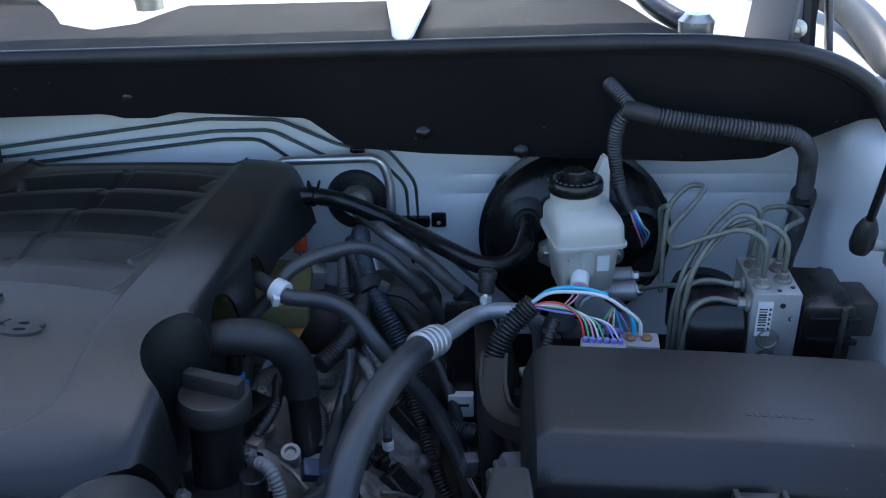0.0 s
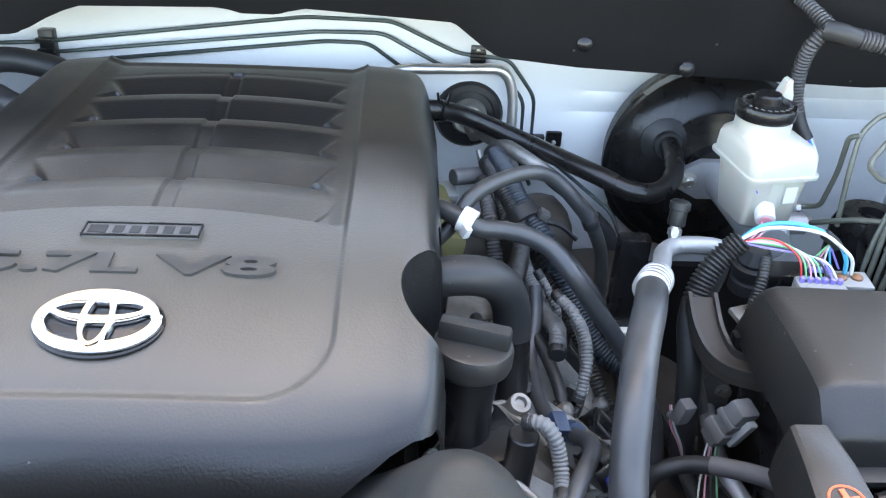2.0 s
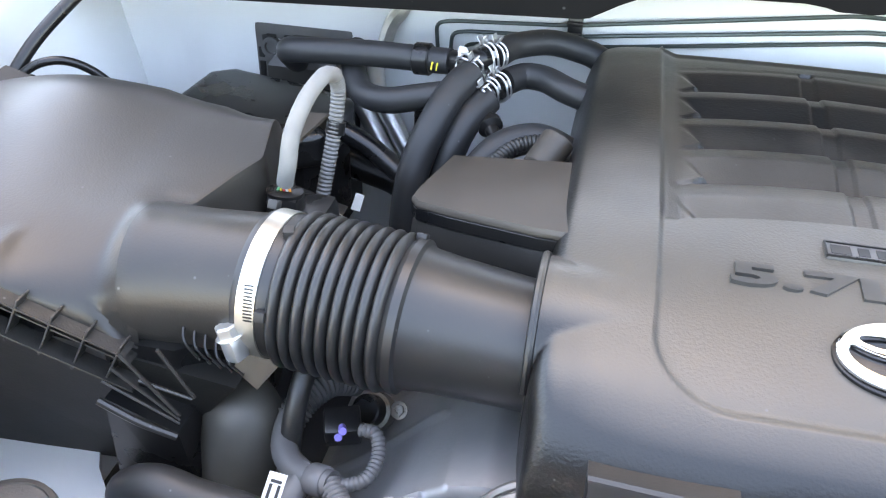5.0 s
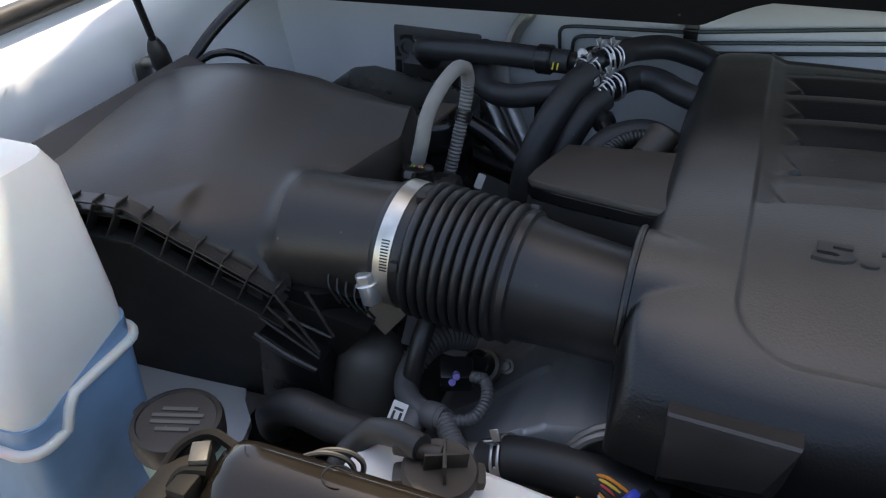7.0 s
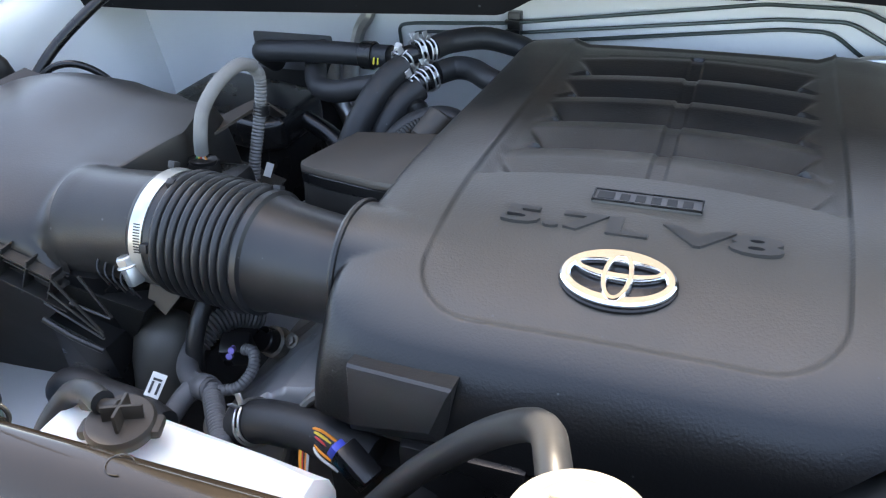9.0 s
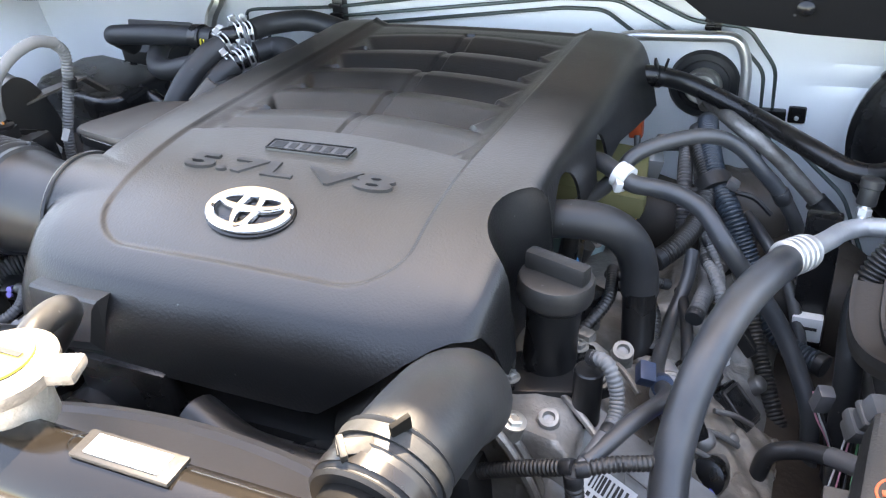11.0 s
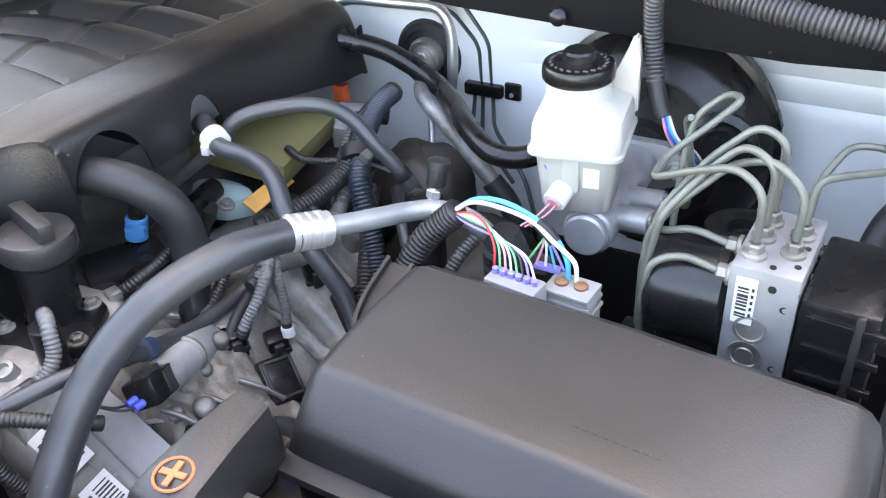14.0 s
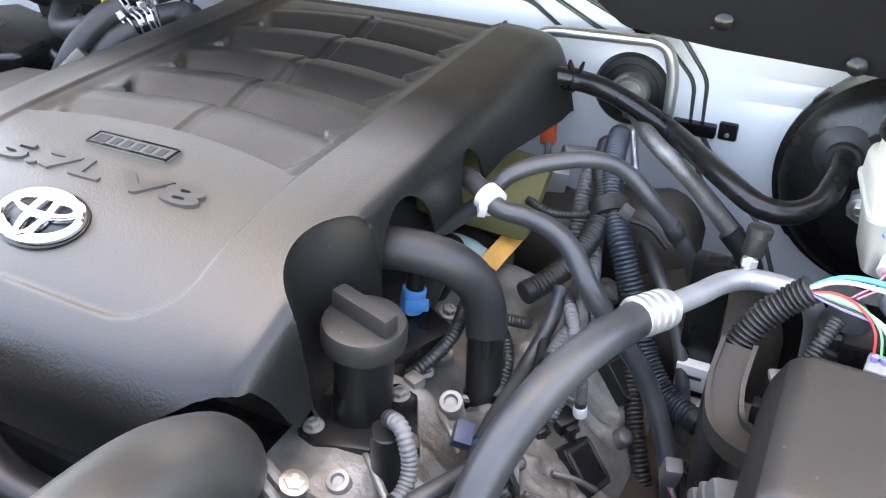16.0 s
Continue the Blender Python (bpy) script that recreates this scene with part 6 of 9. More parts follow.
    for k in range(14):
        rod_b = lathe([(0.0032, 0), (0.0037, 0.0006), (0.0032, 0.0012)], pose(0.136, 0.488, 1.120 + k * 0.0018), 12, rod_b)
    part("threaded_rod", rod_b, DULLSTEEL, h)
    part("nut", hex_bolt(pose(0.136, 0.488, 1.1165), 0.0055, 0.006), DULLSTEEL, h)
    for dy, dz, rr in ((0.0, 0.0, 0.0026), (-0.008, -0.002, 0.0026)):
        part("yoke", tube([(0.109, 0.484 + dy, 1.136 + dz), (0.112, 0.482 + dy, 1.126 + dz), (0.122, 0.480 + dy, 1.1185 + dz), (0.136, 0.480 + dy, 1.117 + dz), (0.150, 0.480 + dy, 1.1185 + dz), (0.160, 0.482 + dy, 1.126 + dz), (0.163, 0.484 + dy, 1.134 + dz)], rr, 10), GLOSSBLACK, h)
    part("saddle", rbox(0.030, 0.016, 0.004, pose(0.136, 0.482, 1.1135), 0.0015), GLOSSBLACK, h)
    part("strap_bar", rbox(0.012, 0.165, 0.006, pose(0.131, 0.392, 1.1155, 0, 0, -3), 0.002), GLOSSBLACK, h)
    solid("battery_cable", tube([(0.060, 0.500, 1.10), (0.11, 0.503, 1.118), (0.20, 0.500, 1.115), (0.28, 0.490, 1.10), (0.31, 0.47, 1.07)], 0.0065, 12), GLOSSBLACK, "thick black battery cable", "cable")


battery()


def booster():
    c = Vector((0.097, 1.150, 1.090))
    t = thing("brake_booster", c, "round black brake booster on the firewall", "brake booster")
    m = axis(c, c + Vector((0.0, -1, 0.02)))
    part("drum", lathe([(0.095, 0.0), (0.118, 0.012), (0.127, 0.035), (0.128, 0.058), (0.1335, 0.061), (0.1335, 0.069), (0.127, 0.071), (0.122, 0.083), (0.108, 0.096), (0.088, 0.104), (0.084, 0.108), (0.060, 0.112), (0.046, 0.116), (0.044, 0.130), (0.0, 0.131)], m, 72), GLOSSBLACK, t, "", 25)
    for a in (20, 90, 140, 215, 265, 320):
        part("crimp_tab", rbox(0.020, 0.006, 0.010, m @ pose(0.132 * math.cos(radians(a)), 0.132 * math.sin(radians(a)), 0.060, 0, 0, a + 90), 0.001), GLOSSBLACK, t)
    part("valve_grommet", lathe([(0.030, 0.0), (0.031, 0.004), (0.026, 0.008), (0.018, 0.012), (0.017, 0.020)], axis((0.030, 1.048, 1.135), (0.028, 0.95, 1.142)), 32), RUBBER, t)
    part("switch_ring", lathe([(0.038, 0), (0.039, 0.006), (0.031, 0.010), (0.030, 0.006), (0.020, 0.006), (0.018, 0.022), (0.0, 0.023)], axis((0.176, 1.048, 1.115), (0.178, 0.95, 1.12)), 32), GLOSSBLACK, t)


booster()


def master_cylinder():
    t = thing("master_cylinder", (0.10, 0.93, 1.09), "grey alloy brake master cylinder", "master cylinder")
    a, b = Vector((0.100, 1.03, 1.098)), Vector((0.106, 0.862, 1.104))
    part("bore", rod(a, b, 0.0235, 28), CASTALLOY, t, "cast alloy bore")
    part("end_cap", rod(b, b + (b - a) * 0.05, 0.0205, 28), CASTALLOY, t)
    part("side_boss", rod(b + Vector((0.0, 0.035, 0.0)), b + Vector((0.050, 0.030, 0.006)), 0.0125, 18), CASTALLOY, t)
    part("side_boss", rod(b + Vector((0.0, 0.070, 0.0)), b + Vector((0.050, 0.065, 0.006)), 0.0125, 18), CASTALLOY, t)
    for d in (0.0325, 0.0675):
        part("pipe_nut", hex_bolt(axis(b + Vector((0.048, d - 0.002, 0.006)), b + Vector((0.08, d - 0.004, 0.008))), 0.0058, 0.010), ZINC, t)
    part("flange", prism([(-0.055, -0.012), (-0.03, -0.026), (0.03, -0.026), (0.055, -0.012), (0.055, 0.012), (0.03, 0.026), (-0.03, 0.026), (-0.055, 0.012)], 0.012, axis((0.100, 1.020, 1.10), (0.100, 0.9, 1.10)) @ pose(0, 0, 0, 0, 0, 0), 0.002), CASTALLOY, t)
    for s in (-1, 1):
        part("stud_nut", hex_bolt(axis((0.100 + s * 0.045, 1.008, 1.10), (0.100 + s * 0.045, 0.9, 1.10)), 0.0075, 0.012), ZINC, t)
    plug = part("level_plug", rod((0.086, 0.855, 1.150), (0.083, 0.838, 1.143), 0.0105, 20), WHITEPL, t, "pale level switch plug")
    part("plug_core", rod((0.0835, 0.841, 1.144), (0.0828, 0.8365, 1.1425), 0.0065, 16), WIRE["pink"], plug, "pink connector core")
    for k in (-1, 1):
        part("plug_wire", tube([(0.083 + 0.003 * k, 0.837, 1.142), (0.076 + 0.003 * k, 0.828, 1.134), (0.062 + 0.002 * k, 0.82, 1.124)], 0.0010, 6), WIRE["pink"], plug)


master_cylinder()


def reservoir():
    t = thing("brake_reservoir", (0.09, 0.89, 1.12), "milky white brake fluid reservoir with a black cap", "fluid reservoir")

    def ring(x0, x1, y0, y1, z, r=0.012, n=4):
        out = []
        r = min(r, (x1 - x0) / 2.01, (y1 - y0) / 2.01)
        for cx, cy, a0 in ((x1 - r, y1 - r, 0), (x0 + r, y1 - r, 90), (x0 + r, y0 + r, 180), (x1 - r, y0 + r, 270)):
            for k in range(n + 1):
                a = radians(a0 + 90 * k / n)
                out.append((cx + r * math.cos(a), cy + r * math.sin(a), z))
        return out
    part("vessel", loft([ring(0.062, 0.116, 0.860, 0.912, 1.124), ring(0.058, 0.120, 0.856, 0.918, 1.128), ring(0.053, 0.124, 0.851, 0.926, 1.180), ring(0.053, 0.124, 0.851, 0.926, 1.1835, 0.010), ring(0.0475, 0.1305, 0.8435, 0.9365, 1.1850, 0.011), ring(0.0475, 0.1305, 0.8435, 0.9365, 1.1885, 0.011), ring(0.0500, 0.1280, 0.8460, 0.9345, 1.1895, 0.011), ring(0.0500, 0.1275, 0.8470, 0.9345, 1.207, 0.013), ring(0.0515, 0.1255, 0.850, 0.9345, 1.2135, 0.016), ring(0.053, 0.113, 0.865, 0.931, 1.219, 0.028), ring(0.0535, 0.110, 0.8685, 0.9295, 1.222, 0.0280), ring(0.053, 0.110, 0.869, 0.929, 1.238, 0.0285)]), AGEDTANK, t, "", 45)
    cap = part("cap", lathe([(0.0300, 0.0), (0.0315, 0.002), (0.0315, 0.011), (0.0300, 0.014), (0.018, 0.015), (0.0145, 0.017), (0.0140, 0.023), (0.012, 0.025), (0.0, 0.025)], pose(0.081, 0.899, 1.236), 44), GLOSSBLACK, t)
    bm = None
    for k in range(22):
        a = radians(k * 360 / 22)
        bm = rbox(0.004, 0.0022, 0.0006, pose(0.081 + 0.024 * math.cos(a), 0.899 + 0.024 * math.sin(a), 1.2505, 0, 0, math.degrees(a) + 60), 0, 1, bm)
    part("cap_print", bm, EMBOSS, cap, "ring of moulded print")
    arm = bmesh.new()
    outline = [(0.098, 1.206), (0.106, 1.226), (0.117, 1.250), (0.121, 1.262), (0.1265, 1.263), (0.129, 1.245), (0.130, 1.195)]
    faces = [[arm.verts.new((x, y + 0.10 * (z - 1.2), z)) for x, z in outline] for y in (0.922, 0.936)]
    arm.faces.new(faces[0])
    arm.faces.new(faces[1][::-1])
    for i in range(len(outline)):
        j = (i + 1) % len(outline)
        arm.faces.new((faces[0][i], faces[0][j], faces[1][j], faces[1][i]))
    bmesh.ops.bevel(arm, geom=arm.edges[:], offset=0.002, segments=2, affect="EDGES", clamp_overlap=True)
    part("rear_arm", arm, AGEDTANK, t)
    part("paint_dot", lathe([(0.003, 0), (0.003, 0.0004), (0, 0.0004)], axis((0.066, 0.8525, 1.172), (0.066, 0.8, 1.172)), 16), WIRE["blue"], t, "blue paint dot")
    part("level_label", rbox(0.014, 0.0005, 0.020, pose(0.104, 0.8518, 1.155), 0), PAPER, t, "small white label")
    part("front_rib", rbox(0.016, 0.008, 0.034, pose(0.086, 0.854, 1.148), 0.004), AGEDTANK, t)
    t.matrix_basis = t.matrix_basis @ pose(0, 0, 0, 0, 0, 10)


reservoir()


def abs_unit():
    t = thing("brake_actuator", (0.29, 0.80, 1.06), "aluminium brake actuator block with black motor", "brake actuator")
    m = pose(0.2755, 0.803, 1.07, 0, 0, -2)
    part("block", rbox(0.048, 0.084, 0.108, m, 0.0015), CASTALLOY, t, "bare aluminium valve block")
    part("motor", lathe([(0.034, 0), (0.0415, 0.004), (0.042, 0.05), (0.040, 0.058), (0.035, 0.062), (0.0, 0.064)], axis((0.250, 0.800, 1.125), (0.19, 0.800, 1.122)), 40), GLOSSBLACK, t, "round black motor")
    part("motor_foot", rbox(0.050, 0.050, 0.05, pose(0.222, 0.800, 1.055), 0.008), GLOSSBLACK, t)
    part("control_box", rbox(0.052, 0.090, 0.095, pose(0.3275, 0.800, 1.072, 0, 0, -3), 0.005), GLOSSBLACK, t, "black control box")
    for z in (1.10, 1.125, 1.15):
        part("box_rib", rbox(0.05, 0.004, 0.006, pose(0.330, 0.754, z, 0, 0, -3), 0.001), GLOSSBLACK, t)
    part("plug", rbox(0.03, 0.05, 0.04, pose(0.366, 0.80, 1.12), 0.004), PLASTIC, t)
    part("box_flange", rbox(0.006, 0.096, 0.090, pose(0.341, 0.799, 1.076, 0, 0, -3), 0.002), PLASTIC, t)
    for y in (0.765, 0.792, 0.826):
        part("box_screw", rod((0.300, y, 1.160), (0.318, y - 0.001, 1.160), 0.0052, 14), GLOSSBLACK, t)
        part("screw_head", rod((0.318, y - 0.001, 1.160), (0.321, y - 0.001, 1.160), 0.0064, 12), MIDGREY, t)
    for x, y in ((0.292, 0.775), (0.294, 0.800), (0.291, 0.828), (0.277, 0.768), (0.294, 0.815)):
        part("drilled_hole", lathe([(0.0024, 0), (0.0024, 0.0007), (0.0016, 0.0008), (0.0, 0.0004)], pose(x, y, 1.1782), 12), DARK, t)
    part("crimp_ring", lathe([(0.0120, 0), (0.0120, 0.0016), (0.0098, 0.0016), (0.0092, 0.0004), (0.0, 0.0004)], axis((0.2700, 0.7608, 1.126), (0.2645, 0.6, 1.126)), 28), ALLOY, t)
    part("port_ring", lathe([(0.0125, 0), (0.0125, 0.0018), (0.0105, 0.0018), (0.0100, 0.0005), (0.0065, 0.0005), (0.006, 0.0016), (0, 0.0016)], axis((0.2695, 0.7608, 1.102), (0.264, 0.6, 1.102)), 32), ZINC, t)
    for dx, dz in ((0.018, 1.150), (0.018, 1.095), (0.023, 1.165), (0.008, 1.165)):
        part("set_screw", lathe([(0.003, 0), (0.003, 0.0008), (0, 0.0006)], axis((0.272 + dx, 0.7612, dz), (0.272 + dx, 0.6, dz)), 14), DARK, t)
    for k, (x, y) in enumerate(((0.262, 0.778), (0.263, 0.802), (0.264, 0.824), (0.286, 0.790), (0.288, 0.815))):
        part("fitting", hex_bolt(pose(x, y, 1.178), 0.0058, 0.011), ALLOY, t)
    for y, z in ((0.775, 1.160), (0.800, 1.168)):
        part("fitting", hex_bolt(axis((0.250, y, z), (0.2, y, z)), 0.0058, 0.011), ALLOY, t)
    barcode_label(axis((0.2630, 0.7612, 1.150), (0.2575, 0.6, 1.150)) @ pose(0, 0, 0.0006, 0, 0, 90), 0.040, 0.015)


abs_unit()

# ---- hoses and pipes on the right side ----
def hose(name, pts, r, material, label, category="hose", group="", seg=14):
    return solid(name, tube(pts, r, seg), material, label, category, group)


def ac_line():
    t = thing("air_conditioning_hose", (-0.10, 0.60, 1.10), "thick black air conditioning hose with an aluminium end", "hose")
    part("rubber", tube([(-0.076, 0.688, 1.160), (-0.084, 0.660, 1.167), (-0.094, 0.630, 1.172), (-0.109, 0.588, 1.169), (-0.121, 0.546, 1.156), (-0.129, 0.511, 1.134), (-0.132, 0.478, 1.105), (-0.127, 0.436, 1.062), (-0.120, 0.405, 1.00), (-0.115, 0.39, 0.90)], 0.0141, 24, 10), GREYHOSE, t)
    a, b = Vector((-0.081, 0.676, 1.164)), Vector((-0.064, 0.711, 1.154))
    m = axis(a, b)
    L = (b - a).length
    prof = [(0.0135, 0)]
    for k in range(4):
        s = 0.002 + k * (L - 0.006) / 4
        prof += [(0.0160, s), (0.0160, s + 0.005), (0.0142, s + 0.0058), (0.0142, s + 0.0072)]
    prof += [(0.0150, L - 0.002), (0.0110, L)]
    part("crimp_sleeve", lathe(prof, m, 36), surface("pale_crimped_aluminium", (0.46, 0.455, 0.44), 0.38, metal=0.6, var=0.08, scale=60, bump=0.1, dirt=(0.40, 0.36, 0.30), dirt_amt=0.4), t, "pale crimped sleeve", 25)
    part("metal_pipe", tube([(-0.064, 0.712, 1.154), (-0.048, 0.752, 1.143), (-0.036, 0.785, 1.134), (-0.018, 0.803, 1.131), (0.006, 0.800, 1.134), (0.028, 0.80, 1.128), (0.04, 0.82, 1.09), (0.045, 0.86, 1.0)], 0.0092, 18), CASTALLOY, t, "dull aluminium pipe")
    part("valve_stem", rod((-0.022, 0.806, 1.134), (-0.020, 0.813, 1.152), 0.0052, 14), BRIGHT, t)
    part("valve_nut", rod((-0.0212, 0.8085, 1.140), (-0.0206, 0.8105, 1.147), 0.0072, 6), BRIGHT, t)
    part("valve_cap", lathe([(0.0085, 0), (0.0092, 0.002), (0.0088, 0.016), (0.0105, 0.017), (0.0105, 0.024), (0.008, 0.026)], axis((-0.0204, 0.812, 1.150), (-0.0175, 0.819, 1.176)), 14), PLASTIC, t, "black valve cap")


ac_line()


def heater_hose():
    t = thing("vent_hose", (-0.24, 0.77, 1.17), "slim grey rubber hose with a white clip", "hose")
    part("rubber", tube([(-0.290, 0.800, 1.165), (-0.268, 0.788, 1.178), (-0.245, 0.772, 1.177), (-0.226, 0.762, 1.171), (-0.203, 0.765, 1.167), (-0.178, 0.762, 1.163), (-0.155, 0.752, 1.154), (-0.132, 0.735, 1.132), (-0.108, 0.735, 1.098), (-0.080, 0.735, 1.058), (-0.058, 0.722, 1.022), (-0.040, 0.702, 0.985), (-0.034, 0.690, 0.94), (-0.032, 0.67, 0.86)], 0.0090, 16, 10), GREYHOSE, t)
    part("clip", lathe([(0.0095, -0.007), (0.0130, -0.007), (0.0135, 0.0), (0.0130, 0.007), (0.0095, 0.007)], axis((-0.236, 0.767, 1.1745), (-0.222, 0.761, 1.170)), 24), WHITEPL, t, "white plastic clip")
    part("clip_tab", rbox(0.007, 0.010, 0.012, pose(-0.240, 0.756, 1.166, 20, 10, 30), 0.001), WHITEPL, t)


heater_hose()
ah = thing("arched_hose", (-0.18, 0.84, 1.18), "slim grey hose arching over the engine", "hose")
part("rubber", tube([(-0.300, 0.760, 1.12), (-0.272, 0.772, 1.142), (-0.248, 0.783, 1.163), (-0.232, 0.797, 1.183), (-0.207, 0.818, 1.190), (-0.170, 0.842, 1.190), (-0.142, 0.856, 1.176), (-0.115, 0.859, 1.148), (-0.090, 0.868, 1.112), (-0.072, 0.88, 1.065), (-0.065, 0.885, 1.00)], 0.0078, 14), GREYHOSE, ah)
part("end_cuff", lathe([(0.0080, -0.008), (0.0092, -0.006), (0.0092, 0.006), (0.0080, 0.008)], axis((-0.094, 0.866, 1.119), (-0.080, 0.875, 1.088)), 18), RUBBER, ah, "black rubber cuff")


def breather():
    t = thing("breather_hose", (-0.20, 0.65, 1.10), "thick black breather hose bent down to the head", "hose")
    part("rubber", tube([(-0.320, 0.650, 1.178), (-0.280, 0.652, 1.186), (-0.245, 0.655, 1.189), (-0.221, 0.663, 1.180), (-0.206, 0.672, 1.160), (-0.199, 0.675, 1.135), (-0.197, 0.673, 1.110)], 0.0170, 24, 8), RUBBER, t)
    part("stub", lathe([(0.0135, 0), (0.0155, 0.003), (0.0150, 0.02), (0.0165, 0.024), (0.0165, 0.030), (0.0150, 0.033), (0.0155, 0.085)], axis((-0.193, 0.652, 1.030), (-0.197, 0.674, 1.125)), 24), GLOSSBLACK, t, "black stub on the head")


breather()


def vacuum_hose():
    t = thing("vacuum_hose", (-0.1, 1.0, 1.12), "glossy black vacuum hose to the brake booster", "hose")
    part("rubber", tube([(-0.290, 1.020, 1.178), (-0.262, 1.030, 1.175), (-0.222, 1.052, 1.158), (-0.160, 1.046, 1.134), (-0.112, 1.010, 1.127), (-0.072, 0.968, 1.126), (-0.034, 0.942, 1.119), (-0.004, 0.946, 1.115), (0.018, 0.962, 1.121), (0.028, 0.99, 1.133), (0.030, 1.03, 1.138)], 0.0118, 18, 10), GLOSSBLACK, t)
    for s in (-1, 1):
        part("clip_ear", rbox(0.003, 0.010, 0.014, pose(-0.252 + s * 0.004, 1.032, 1.182, 20, s * 15, 0), 0.0006), GLOSSBLACK, t)
    part("clip_ring", lathe([(0.0122, -0.004), (0.0135, -0.004), (0.0135, 0.004), (0.0122, 0.004)], axis((-0.256, 1.032, 1.173), (-0.222, 1.052, 1.158)), 20), GLOSSBLACK, t)


vacuum_hose()


def heater_pipe():
    t = thing("heater_pipe", (-0.2, 1.09, 1.15), "bright aluminium pipe bent along the firewall", "pipe")
    part("tube", pipe([(-0.335, 1.088, 1.165), (-0.318, 1.092, 1.197), (-0.298, 1.092, 1.202), (-0.172, 1.098, 1.204), (-0.160, 1.098, 1.17), (-0.160, 1.092, 1.118), (-0.172, 1.10, 1.085)], 0.0068, 0.018, 14), BRIGHT, t)
    g = thing("firewall_grommet", (-0.213, 1.15, 1.128), "round black rubber grommet in the firewall", "grommet")
    gm = axis((-0.214, 1.136, 1.128), (-0.210, 1.0, 1.133))
    part("disc", lathe([(0.046, 0), (0.046, 0.008), (0.042, 0.013), (0.034, 0.014), (0.032, 0.011), (0.024, 0.012), (0.022, 0.02), (0.0, 0.021)], gm, 44), RUBBER, g)
    part("washer", lathe([(0.024, 0.0), (0.024, 0.019), (0.021, 0.023), (0.016, 0.022), (0.014, 0.026), (0.0, 0.027)], gm, 36), ZINC, g, "bright stepped washer")
    part("fitting", rod((-0.212, 1.12, 1.124), (-0.201, 1.098, 1.112), 0.013, 20), ALLOY, g)
    part("fitting_bolt", hex_bolt(axis((-0.213, 1.110, 1.131), (-0.205, 1.0, 1.14)), 0.007, 0.007), ZINC, g)
    part("lower_pipe", tube([(-0.206, 1.112, 1.116), (-0.188, 1.07, 1.122), (-0.158, 1.02, 1.125), (-0.115, 1.0, 1.103), (-0.091, 0.997, 1.082), (-0.0375, 0.995, 1.022), (-0.015, 0.99, 0.97)], 0.0095, 16), ALLOY, g, "dull aluminium pipe")
    part("sleeve", tube([(-0.060, 0.996, 1.048), (-0.0375, 0.995, 1.022), (-0.015, 0.99, 0.97)], 0.0128, 16), RUBBER, g, "black rubber sleeve")
    part("thin_pipe", pipe([(-0.200, 1.10, 1.09), (-0.185, 1.075, 1.045), (-0.165, 1.04, 1.015), (-0.140, 1.01, 1.02)], 0.0045, 0.012, 10), BRIGHT, g)


heater_pipe()

# green brake lines along the firewall
LINES = [
    [(-0.918, 1.125, 1.155), (-0.922, 1.128, 1.196), (-0.900, 1.128, 1.200), (-0.750, 1.118, 1.212), (-0.425, 1.128, 1.252), (-0.316, 1.122, 1.252), (-0.232, 1.126, 1.212), (-0.166, 1.128, 1.206), (-0.128, 1.130, 1.155), (-0.126, 1.132, 1.085), (-0.088, 1.06, 1.08), (-0.03, 1.02, 1.045), (0.0, 1.0, 0.98)],
    [(-0.902, 1.125, 1.150), (-0.900, 1.124, 1.186), (-0.880, 1.124, 1.190), (-0.750, 1.118, 1.198), (-0.410, 1.128, 1.234), (-0.328, 1.124, 1.236), (-0.252, 1.128, 1.194), (-0.178, 1.128, 1.190), (-0.142, 1.130, 1.150), (-0.140, 1.132, 1.085), (-0.110, 1.07, 1.06), (-0.05, 1.03, 1.03)],
    [(-0.885, 1.128, 1.150), (-0.882, 1.122, 1.172), (-0.866, 1.122, 1.176), (-0.750, 1.118, 1.184), (-0.400, 1.128, 1.222), (-0.346, 1.126, 1.222), (-0.302, 1.130, 1.188), (-0.230, 1.138, 1.182), (-0.178, 1.138, 1.180), (-0.155, 1.138, 1.150), (-0.153, 1.136, 1.085), (-0.13, 1.08, 1.05)],
]
for pts in LINES:
    solid("brake_line", pipe(pts, 0.0026, 0.014, 8), GREENPIPE, "thin dark green brake line clipped to the firewall", "brake line", "firewall brake lines")


def line_clip(x, y, z, h, screw=False):
    c = thing("line_clip", (x, y, z), "black plastic clip holding the brake lines", "clip", "line clips")
    part("holder", rbox(0.018, 0.016, h, pose(x, y, z - h / 2, -6), 0.002), GLOSSBLACK, c)
    for k in range(3):
        part("finger", rbox(0.020, 0.006, 0.005, pose(x, y - 0.009, z - h * 0.32 + k * h * 0.28), 0.001), GLOSSBLACK, c)
    if screw:
        part("stud", lathe([(0.003, 0), (0.003, 0.002), (0, 0.003)], axis((x, y - 0.008, z + h * 0.36), (x, y - 0.1, z + h * 0.36)), 12), ZINC, c)


line_clip(-0.745, 1.120, 1.202, 0.050)
line_clip(-0.207, 1.128, 1.206, 0.034, True)
c = thing("line_bracket", (-0.12, 1.13, 1.09), "black three-way clip with a square foot", "clip", "line clips")
part("holder", rbox(0.052, 0.016, 0.016, pose(-0.135, 1.128, 1.086), 0.003), GLOSSBLACK, c)
part("foot", rbox(0.022, 0.014, 0.022, pose(-0.096, 1.132, 1.085), 0.003), GLOSSBLACK, c)
